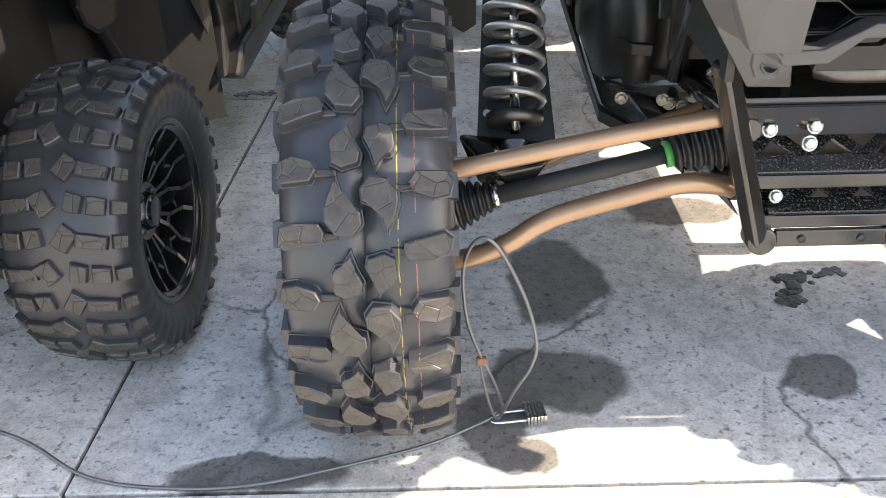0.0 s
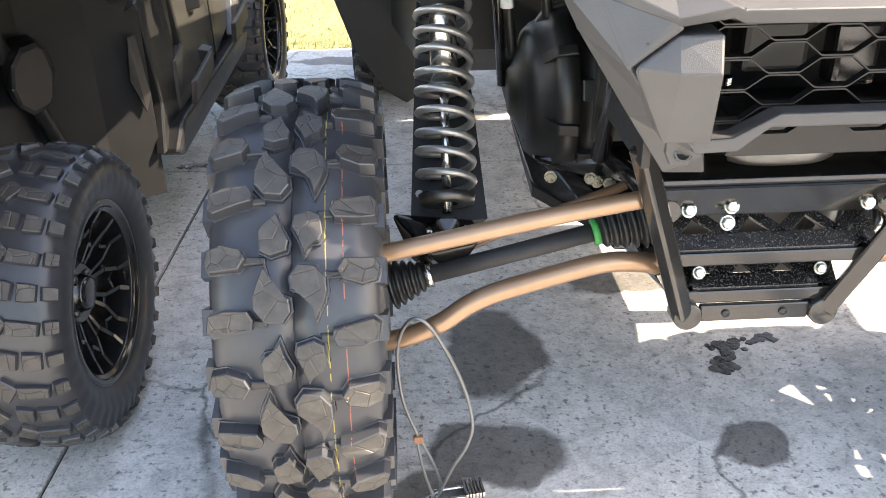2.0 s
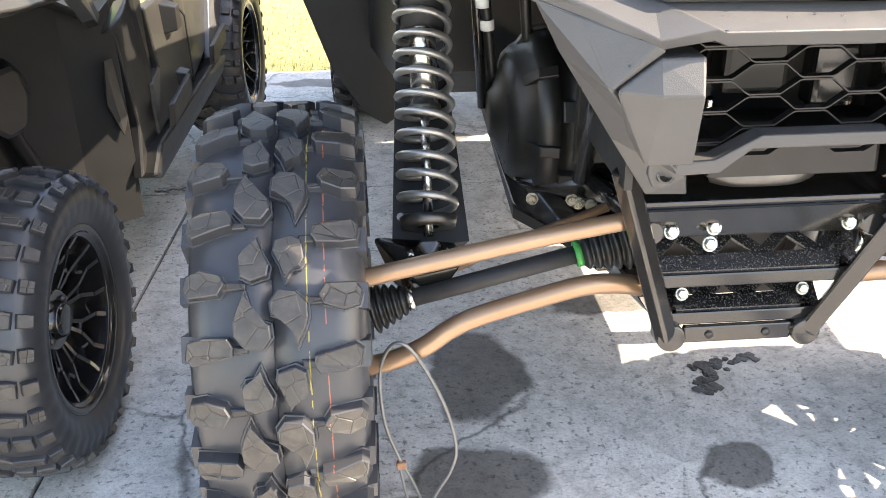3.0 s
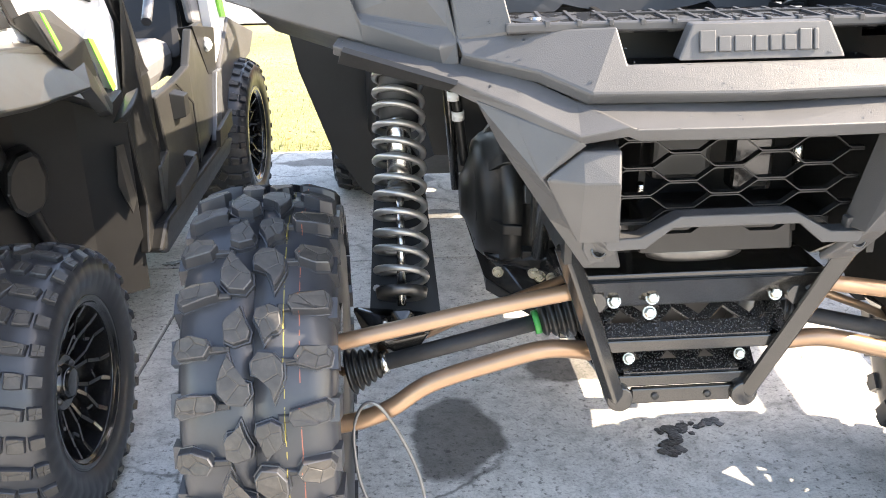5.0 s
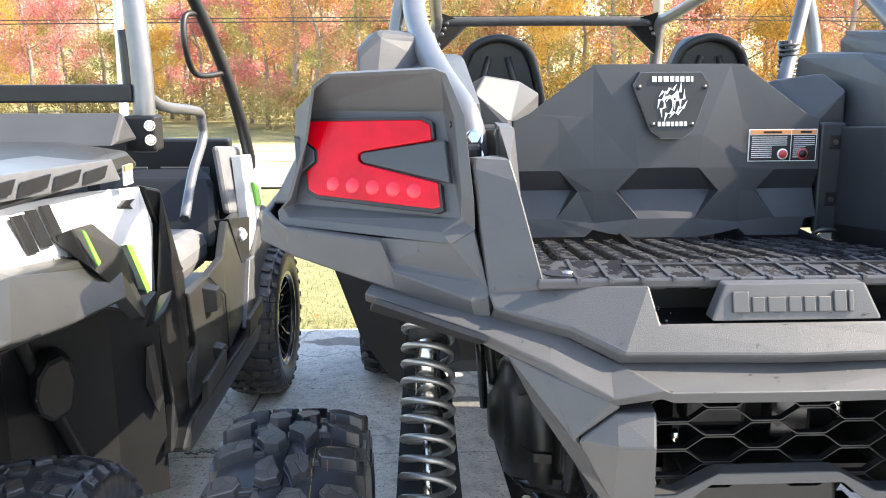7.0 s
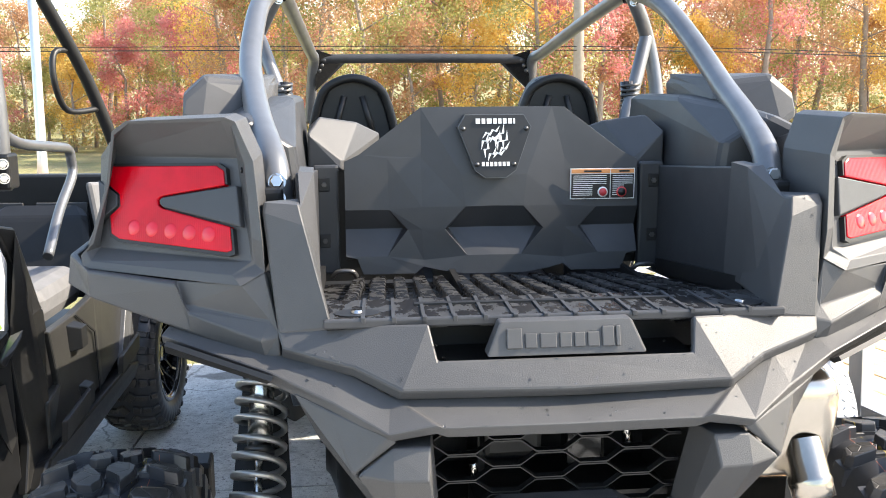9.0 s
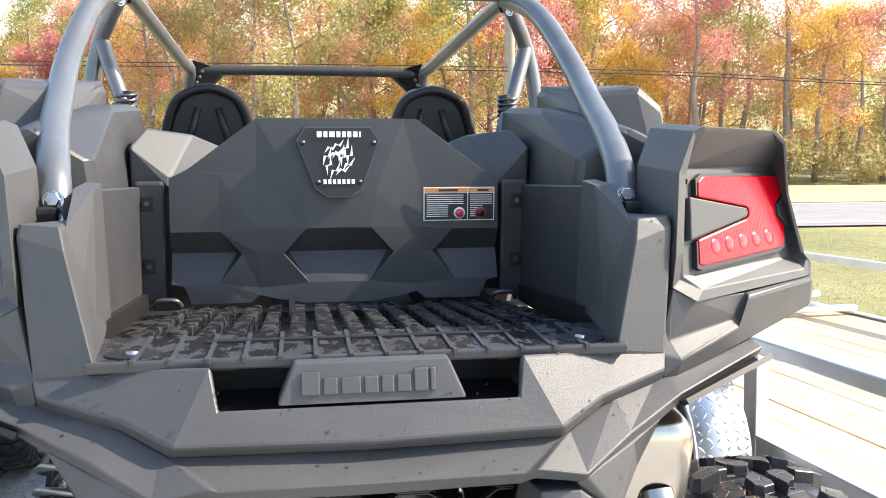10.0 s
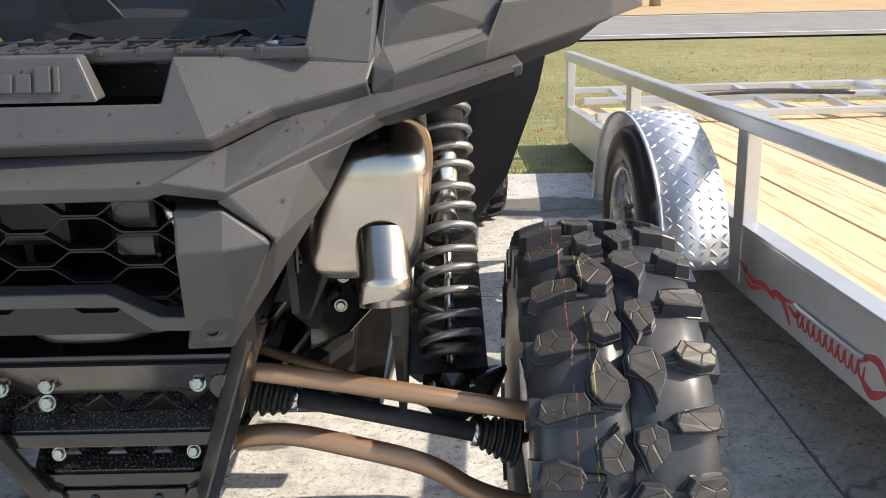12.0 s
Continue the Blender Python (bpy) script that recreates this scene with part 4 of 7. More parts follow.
        for z in (1.243, 1.12):
            bm = box((s * 0.366, 0.363, z), (0.024, 0.006, 0.03))
            part("clip_recess", bm, M_PLASTIC_BLACK, strip, bevel=0.002)
            bolt("flange_bolt", (s * 0.366, 0.362, z), (0, -1, 0), 0.006, strip, M_DARK_STEEL, "small dark bolt")


body_panels()


def cargo_bed():
    fall = lambda y: 1.108 - max(0.0, y + 0.16) * 0.128
    bm = hull([(x, y, fall(y) - d) for x in (-0.38, 0.38) for y in (-0.16, 0.345) for d in (0.017, 0.034)])
    bed = part("bed_floor", bm, M_BED, BUGGY, "wet charcoal ribbed cargo bed floor", bevel=0.003)
    bm = prism([(-0.355, -0.292), (0.355, -0.292), (0.372, -0.155), (-0.372, -0.155)], "z", 1.098, 1.112)
    part("bed_edge", bm, M_BED, bed, "smooth grooved edge strip of the bed", bevel=0.003)
    bm = prism([(-0.358, -0.3), (0.358, -0.3), (0.358, -0.288), (-0.358, -0.288)], "z", 1.102, 1.116)
    part("bed_lip", bm, M_PANEL, bed, bevel=0.003)
    n, rng = 15, random.Random(8)
    for i in range(n):
        x = -0.322 + 0.644 * i / (n - 1)
        lean = -0.024 * x / 0.32 + 0.004
        w = 0.0135 + rng.uniform(-0.0015, 0.0015)
        o = [(x - w, -0.165), (x + w, -0.165), (x + w + lean, 0.33), (x - w + lean, 0.33)]
        bm = hull([(a, b, fall(b) - d) for a, b in o for d in (0.0, 0.019)])
        part("floor_slat", bm, M_BED, bed, bevel=0.004)
        x += 0.023
        if i < n - 1:
            o = [(x - 0.0028, -0.286), (x + 0.0028, -0.286), (x + 0.0028 + lean * 0.2, -0.16), (x - 0.0028 + lean * 0.2, -0.16)]
            part("floor_rib", prism(o, "z", 1.11, 1.1148), M_PANEL, bed)
            o = [(x - 0.0035, -0.302), (x + 0.0035, -0.302), (x + 0.0035, -0.286), (x - 0.0035, -0.286)]
            part("rib_end", prism(o, "z", 1.11, 1.1185), M_PANEL, bed, bevel=0.001)
    for s in (-1, 1):
        bm = lathe([(0, 0.014), (0.002, 0.014), (0.002, 0.009), (0.006, 0.009), (0.006, 0)], 8, along((s * 0.307, -0.245, 1.111), (s * 0.307, -0.245, 1.2)))
        part("tie_down", bm, M_STEEL, bed, "bright bed tie-down bolt")
        bm = prism([(s * 0.307 + 0.036 * math.cos(a), -0.245 + 0.024 * math.sin(a)) for a in [k * math.pi / 8 for k in range(16)]], "z", 1.1105, 1.1135)
        part("tie_pocket", bm, M_PLASTIC_BLACK, bed, "dark round tie-down pocket")
        bm = tube(smooth_path([(s * 0.3, 0.29, 1.055), (s * 0.31, 0.28, 1.068), (s * 0.34, 0.28, 1.068), (s * 0.35, 0.29, 1.055)]), 0.005, 8)
        part("tie_hook", bm, M_DARK_STEEL, bed, "dull steel tie-down hook")

    # front panel of the bed, faceted
    y = 0.335
    half = [(0, y + 0.022, 1.408), (0.13, y + 0.022, 1.408), (0.157, y + 0.022, 1.407), (0.29, y + 0.013, 1.308), (0.322, y + 0.012, 1.293),
            (0, y - 0.006, 1.258), (0.072, y - 0.004, 1.265), (0.157, y + 0.011, 1.3), (0.23, y + 0.011, 1.3), (0.322, y, 1.19),
            (0, y - 0.012, 1.197), (0.063, y - 0.012, 1.196), (0.157, y - 0.004, 1.195), (0.228, y, 1.19), (0.108, y - 0.01, 1.147), (0, y + 0.018, 1.147),
            (0.188, y - 0.002, 1.146), (0.322, y + 0.024, 1.146), (0.06, y - 0.014, 1.09), (0, y - 0.015, 1.09), (0.232, y - 0.006, 1.09), (0.322, y - 0.006, 1.09),
            (0.154, y - 0.008, 1.08), (0, y - 0.02, 1.05), (0.067, y - 0.019, 1.05), (0.12, y - 0.015, 1.058), (0.155, y - 0.011, 1.066), (0.172, y - 0.012, 1.051), (0.285, y - 0.011, 1.051), (0.298, y - 0.007, 1.085),
            (0.157, y - 0.006, 1.147), (0.098, y + 0.016, 1.147), (0.198, y + 0.022, 1.146)]
    polys = [(5, 6, 1, 0), (6, 7, 2, 1), (10, 11, 6, 5), (11, 12, 7, 6), (7, 8, 3, 2), (8, 9, 4, 3), (12, 13, 8, 7), (13, 9, 8),
             (15, 31, 11, 10), (31, 14, 11), (14, 30, 12, 11), (19, 18, 31, 15), (18, 14, 31), (30, 16, 13, 12), (32, 17, 9, 13), (32, 13, 16), (20, 21, 17, 32), (20, 32, 16), (18, 22, 30, 14), (22, 20, 16, 30),
             (23, 24, 18, 19), (24, 25, 18), (25, 26, 22, 18), (26, 27, 20, 22), (27, 28, 29, 20), (29, 21, 20)]
    bm = bmesh.new()
    for s in (-1, 1):
        faces(mirrored(half, s), [q if s < 0 else q[::-1] for q in polys], bm)
    bmesh.ops.remove_doubles(bm, verts=bm.verts, dist=1e-4)
    bmesh.ops.recalc_face_normals(bm, faces=bm.faces)
    for f in bm.faces:
        if f.calc_center_median().y > 0 and f.normal.y > 0:
            f.normal_flip()
    panel = part("bed_front_panel", bm, M_PANEL, BUGGY, "charcoal faceted bed front panel", bevel=0.003, solid=0.02)
    part("panel_backing", box((0, y + 0.075, 1.17), (0.8, 0.012, 0.24)), M_PLASTIC_BLACK, panel, "black wall behind the bed panel")
    # hexagonal badge
    c = [(-0.064, 1.392), (0.064, 1.392), (0.08, 1.366), (0.045, 1.274), (0.022, 1.258), (-0.022, 1.258), (-0.045, 1.274), (-0.08, 1.366)]
    yb = lambda z: y - 0.022 + (z - 1.26) * 0.2

    def shield(k, h0, h1):
        bm = bmesh.new()
        cz = 1.335
        lo = [bm.verts.new((x * k, yb(cz + (z - cz) * k) - h0, cz + (z - cz) * k)) for x, z in c]
        hi = [bm.verts.new((x * k, yb(cz + (z - cz) * k) - h1, cz + (z - cz) * k)) for x, z in c]
        bm.faces.new(hi)
        for i in range(len(c)):
            j = (i + 1) % len(c)
            bm.faces.new((lo[i], lo[j], hi[j], hi[i]))
        bmesh.ops.recalc_face_normals(bm, faces=bm.faces)
        return bm

    badge = part("badge", shield(1.0, -0.02, 0.004), M_DARK_STEEL, panel, "shield badge with a bright edge, white wordmark and emblem")
    part("badge_face", shield(0.976, 0.004, 0.006), M_PLASTIC_BLACK, badge, "black badge face")
    tilt = Matrix.Rotation(-math.atan(0.2), 4, "X")
    for x, z in ((-0.068, 1.362), (0.068, 1.362), (-0.04, 1.287), (0.04, 1.287)):
        bm = lathe([(0, 0.005), (0.002, 0.005), (0.003, 0)], 10, along((x, yb(z) - 0.006, z), (x, yb(z) - 0.1, z)))
        part("badge_screw", bm, M_DARK_STEEL, badge)
    bm = bmesh.new()
    x = -0.042
    for w in (0.011, 0.009, 0.012, 0.009, 0.008, 0.009, 0.01, 0.004):
        box((x + w / 2, yb(1.378) - 0.0075, 1.378), (w * 0.85, 0.002, 0.011), bm, tilt)
        x += w + 0.002
    part("wordmark", bm, M_WHITE, badge, "white block wordmark")
    bm = bmesh.new()
    for i in range(7):
        w = 0.006
        box((-0.027 + i * 0.009, yb(1.288) - 0.0075, 1.288), (w, 0.002, 0.009), bm, tilt)
    part("small_wordmark", bm, M_WHITE, badge, "small white wordmark")
    bm = bmesh.new()
    rng = random.Random(2)
    # jagged bolts round a ring and inside it
    for i in range(13):
        a = 2 * math.pi * i / 9 + 0.2
        far = 1.0 if i < 9 else 0.42
        c0 = Vector((0.022 * far * math.cos(a), 1.333 + 0.025 * far * math.sin(a)))
        lean = radians(58 + 24 * math.sin(a * 2 + 0.6))
        d = Vector((math.cos(lean), math.sin(lean)))
        e = Vector((-d.y, d.x))
        k = 0.9 + 0.35 * rng.random()
        spine = [c0 - d * 0.017 * k, c0 - d * 0.002 + e * 0.0042, c0 + d * 0.001 - e * 0.0034, c0 + d * 0.017 * k]
        wide = (0.0, 0.0026, 0.0026, 0.0)
        left = [bm.verts.new((p.x + e.x * w, yb(p.y) - 0.0078, p.y + e.y * w)) for p, w in zip(spine, wide)]
        right = [left[0]] + [bm.verts.new((p.x - e.x * w, yb(p.y) - 0.0078, p.y - e.y * w)) for p, w in zip(spine[1:3], wide[1:3])] + [left[3]]
        bm.faces.new((left[0], right[1], left[1]))
        bm.faces.new((left[1], right[1], right[2], left[2]))
        bm.faces.new((left[2], right[2], left[3]))
    part("emblem", bm, M_WHITE, badge, "white jagged round emblem", solid=0.0015)
    # warning label
    lx0, lx1, z0, z1, yy = 0.168, 0.312, 1.207, 1.274, y - 0.004
    lab = part("warning_label", box(((lx0 + lx1) / 2, yy, (z0 + z1) / 2), (lx1 - lx0, 0.003, z1 - z0)), M_WHITE, panel, "warning label, black and orange with small unreadable print")
    mid = lx0 + 0.62 * (lx1 - lx0)
    for a, b in ((lx0 + 0.002, mid - 0.001), (mid + 0.001, lx1 - 0.002)):
        part("label_band", box(((a + b) / 2, yy - 0.001, z1 - 0.006), (b - a, 0.003, 0.009)), M_ORANGE, lab, "orange warning band")
        part("label_field", box(((a + b) / 2, yy - 0.001, (z0 + z1) / 2 - 0.005), (b - a, 0.003, z1 - z0 - 0.014)), M_BLACK_PRINT, lab, "black label field")
        bm = box(((a + b) / 2 + 0.004, yy - 0.003, z1 - 0.006), ((b - a) * 0.45, 0.001, 0.004))
        part("print_bar", bm, M_BLACK_PRINT, lab)
        z = z1 - 0.016
        while z > z0 + 0.006:
            w = (b - a) * (0.86 if z > z0 + 0.034 else 0.5)
            bm = box((a + 0.004 + w / 2, yy - 0.003, z), (w, 0.001, 0.0013))
            part("print_bar", bm, M_WHITE, lab)
            z -= 0.0042
    for x, mat in ((mid - 0.017, M_WHITE), ((mid + lx1) / 2 - 0.002, M_RED_PRINT)):
        bm = lathe([(0, 0.0115), (0.0015, 0.0115), (0.0015, 0)], 20, along((x, yy - 0.0026, z0 + 0.0155), (x, yy - 0.1, z0 + 0.0155)))
        part("round_symbol", bm, mat, lab)
        bm = lathe([(0, 0.0085), (0.0012, 0.0085), (0.0012, 0)], 20, along((x, yy - 0.0042, z0 + 0.0155), (x, yy - 0.1, z0 + 0.0155)))
        part("round_symbol", bm, M_BLACK_PRINT if mat is M_RED_PRINT else M_RED_PRINT, lab)


cargo_bed()


def rear_grille():
    y = -0.335
    bm = bmesh.new()
    rows, z0, pitch, half = 8, 0.79, 0.0228, 0.2

    def wave(x, k):
        p = ((x + 0.5) / 0.14 + 0.5 * (k % 2)) % 1.0
        lo, hi = 0.16, 0.34
        if p < lo:
            return 1.0
        if p < hi:
            return 1 - 2 * (p - lo) / (hi - lo)
        if p < 0.66:
            return -1.0
        if p < 0.84:
            return -1 + 2 * (p - 0.66) / 0.18
        return 1.0

    for k in range(rows):
        n = 84
        prev = None
        for i in range(n + 1):
            x = -half + 2 * half * i / n
            sgn = 1 if k % 2 else -1
            z = z0 + k * pitch + wave(x, 0) * sgn * 0.0097
            yy = y + 0.05 - 0.09 * (z - 0.8)
            cur = [bm.verts.new(p) for p in ((x, yy, z - 0.0011), (x, yy, z + 0.0011), (x, yy + 0.014, z + 0.0015), (x, yy + 0.014, z - 0.0015))]
            if prev:
                for a in range(4):
                    bm.faces.new((prev[a], prev[(a + 1) % 4], cur[(a + 1) % 4], cur[a]))
            prev = cur
    bmesh.ops.recalc_face_normals(bm, faces=bm.faces)
    part("grille_mesh", bm, M_PLASTIC_BLACK, BUGGY, "black wavy hexagon grille")
    # lower bar
    pts = [(-0.21, 0.79), (-0.15, 0.792), (-0.09, 0.826), (0.09, 0.826), (0.15, 0.792), (0.21, 0.79), (0.2, 0.77), (0.14, 0.772), (0.1, 0.806), (-0.1, 0.806), (-0.14, 0.772), (-0.2, 0.77)]
    bm = bmesh.new()
    lo = [bm.verts.new((x, -0.325 - 0.1 * (z - 0.8), z)) for x, z in pts]
    hi = [bm.verts.new((x, -0.29 - 0.1 * (z - 0.8), z)) for x, z in pts]
    n = len(pts)
    for i in range(5):
        bm.faces.new((lo[i], lo[i + 1], lo[n - 2 - i], lo[n - 1 - i]))
        bm.faces.new((hi[i], hi[n - 1 - i], hi[n - 2 - i], hi[i + 1]))
    for i in range(n):
        j = (i + 1) % n
        bm.faces.new((lo[i], hi[i], hi[j], lo[j]))
    bmesh.ops.recalc_face_normals(bm, faces=bm.faces)
    part("grille_lower_bar", bm, M_PLASTIC, BUGGY, bevel=0.003)
    # what shows behind the grille
    part("engine_bay_wall", box((0, 0.03, 0.84), (0.52, 0.02, 0.36)), M_CASE, BUGGY, "added black wall closing off the engine bay")
    # sides, floor and roof are added only to darken the bay
    for e in (-1, 1):
        part("bay_side_wall", box((e * 0.25, -0.12, 0.86), (0.012, 0.3, 0.26)), M_CASE, BUGGY, "added black wall closing off the engine bay")
    part("bay_floor", box((0, -0.06, 0.742), (0.48, 0.16, 0.012)), M_CASE, BUGGY, "added black sheet keeping light out from below the bay")
    part("bay_roof", box((0, -0.1, 0.994), (0.48, 0.26, 0.012)), M_CASE, BUGGY, "added black sheet keeping light out from above the bay")
    bm = hull([(-0.13, -0.25, 0.735), (0.13, -0.25, 0.735), (-0.12, -0.26, 0.79), (0.12, -0.26, 0.79), (-0.12, -0.14, 0.79), (0.12, -0.14, 0.79), (-0.12, -0.14, 0.735), (0.12, -0.14, 0.735)])
    part("heat_shield", bm, M_CASE, BUGGY, "black cover below the grille", bevel=0.006)
    bm = tube(smooth_path([(-0.08, -0.15, 0.705), (-0.05, -0.17, 0.705), (0.03, -0.17, 0.705), (0.07, -0.15, 0.705)]), 0.018)
    part("exhaust_pipe", bm, M_DARK_STEEL, BUGGY, "dull stainless pipe under the engine")
    part("engine_fitting", tube([(-0.12, -0.2, 0.84), (-0.115, -0.19, 0.81)], 0.006), M_STEEL, BUGGY, "bright fitting behind the grille")
    part("engine_fitting", tube([(0.14, -0.2, 0.9), (0.147, -0.19, 0.86)], 0.009, 12), M_STEEL, BUGGY, "bright fitting behind the grille")
    part("engine_casting", box((-0.05, -0.16, 0.88), (0.1, 0.06, 0.08)), M_CASE, BUGGY, bevel=0.01)
    part("engine_casting", box((0.08, -0.15, 0.86), (0.07, 0.05, 0.1)), M_BLACK_METAL, BUGGY, bevel=0.01)


rear_grille()


def receiver_frame():
    fr = new("hitch_frame")
    fr.parent = BUGGY
    tagged(fr, "glossy black welded hitch frame with zinc bolts")
    for s in (-1, 1):
        a, b = Vector((s * 0.248, -0.235, 0.75)), Vector((s * 0.125, -0.15, 0.405))
        m = along(a, b)
        ln = (b - a).length
        bm = box((ln / 2, 0, 0), (ln, 0.03, 0.03))
        bm.transform(m)
        part("side_rail", bm, M_BLACK_METAL, fr, bevel=0.005)
        bm = lathe([(-0.02, 0), (-0.02, 0.025), (0.02, 0.025), (0.022, 0.022), (0.022, 0)], 24, along((s * 0.118, -0.14, 0.404), (s * 0.118, -0.6, 0.44)))
        part("tow_tube", bm, M_BLACK_METAL, fr, "black round tube end", bevel=0.0015)
        bm = tube([(s * 0.18, -0.19, 0.62), (s * 0.2, 0.3, 0.56)], 0.018)
        part("lower_frame_tube", bm, M_BLACK_METAL, fr)
        bm = hull([(s * 0.14, -0.1, 0.42), (s * 0.2, 0.0, 0.5), (s * 0.14, 0.05, 0.4), (s * 0.26, 0.5, 0.42), (s * 0.12, 0.5, 0.38), (s * 0.2, 0.0, 0.52), (s * 0.27, 0.5, 0.47)])
        part("skid_side", bm, M_BLACK_METAL, fr)
    bm = hull([(-0.215, -0.2, 0.662), (0.215, -0.2, 0.662), (-0.2, -0.165, 0.6), (0.2, -0.165, 0.6), (-0.215, -0.19, 0.662), (0.215, -0.19, 0.662), (-0.2, -0.155, 0.6), (0.2, -0.155, 0.6)])
    part("upper_plate", bm, M_BLACK_METAL, fr, bevel=0.002)
    bm = box((0, -0.14, 0.667), (0.44, 0.1, 0.012))
    part("top_shelf", bm, M_BLACK_METAL, fr, bevel=0.002)
    for z, y, w, deep in ((0.535, -0.125, 0.33, 0.075), (0.448, -0.1, 0.25, 0.06)):
        # sloping shelf pierced by triangles: a front and a back strip joined by struts
        n = 7
        y0, y1 = y - 0.03, y + 0.035

        def slope(x, t, d=0.0):
            return (x, y0 - 0.012 + (y1 - y0 + 0.005) * t, z + 0.004 + deep * 0.85 * t - d)

        def strip(a, b, c, e, bm):
            hull([slope(p[0], p[1], d) for p in (a, b, c, e) for d in (0.0, 0.005)], bm)

        bm = bmesh.new()
        strip((-w / 2, 0.0), (w / 2, 0.0), (w / 2, 0.3), (-w / 2, 0.3), bm)
        strip((-w / 2, 0.7), (w / 2, 0.7), (w / 2, 1.0), (-w / 2, 1.0), bm)
        for i in range(n):
            xa, xb = -w / 2 + w * i / n, -w / 2 + w * (i + 1) / n
            if i % 2:
                xa, xb = xb, xa
            strip((xa - 0.014, 0.28), (xa + 0.014, 0.28), (xb + 0.014, 0.72), (xb - 0.014, 0.72), bm)
        for e in (-1, 1):
            strip((e * w / 2 - 0.016, 0.0), (e * w / 2 + 0.016, 0.0), (e * w / 2 + 0.016, 1.0), (e * w / 2 - 0.016, 1.0), bm)
        part("shelf", bm, M_SPECKLE, fr, "black pierced shelf speckled with water")
        part("cross_bar", box((0, y0 - 0.012, z - 0.012), (w + 0.02, 0.012, 0.024)), M_BLACK_METAL, fr, bevel=0.003)
    part("back_plate", box((0, -0.035, 0.5), (0.3, 0.006, 0.16)), M_CASE, fr, "black plate behind the shelves")
    bm = box((0, -0.145, 0.405), (0.19, 0.012, 0.032))
    bar = part("bottom_bar", bm, M_BLACK_METAL, fr, bevel=0.003)
    # no hole is cut: a dark disc stands for its shade
    for x in (-0.05, 0.05):
        bm = lathe([(0, 0), (0, 0.007), (0.003, 0.007), (0.003, 0)], 12, along((x, -0.151, 0.405), (x, -0.3, 0.405)))
        part("bar_hole", bm, M_GRIME_HOLE, bar, "dark disc drawn for the shade in a drilled hole")
    for x, z in ((-0.146, 0.617), (-0.078, 0.601 + 0.02), (-0.081, 0.592), (0.143, 0.62)):
        bolt("zinc_bolt", (x, -0.178, z), (0, -0.9, 0.35), 0.0095, fr)
    for x in (-0.1, 0.11):
        bolt("zinc_bolt", (x, -0.135, 0.478), (0, -0.9, 0.35), 0.0085, fr)
    # skid plate, made wider around y 0.36 to 0.55 to shade the ground
    bm = hull([(x, y, z) for w, y, z0, z1 in ((0.16, 0.0, 0.44, 0.46), (0.31, 0.36, 0.405, 0.43), (0.3, 0.55, 0.395, 0.42), (0.25, 1.8, 0.36, 0.4)) for x in (-w, w) for z in (z0, z1)])
    part("skid_plate", bm, M_PLASTIC_BLACK, fr, "black skid plate")


receiver_frame()


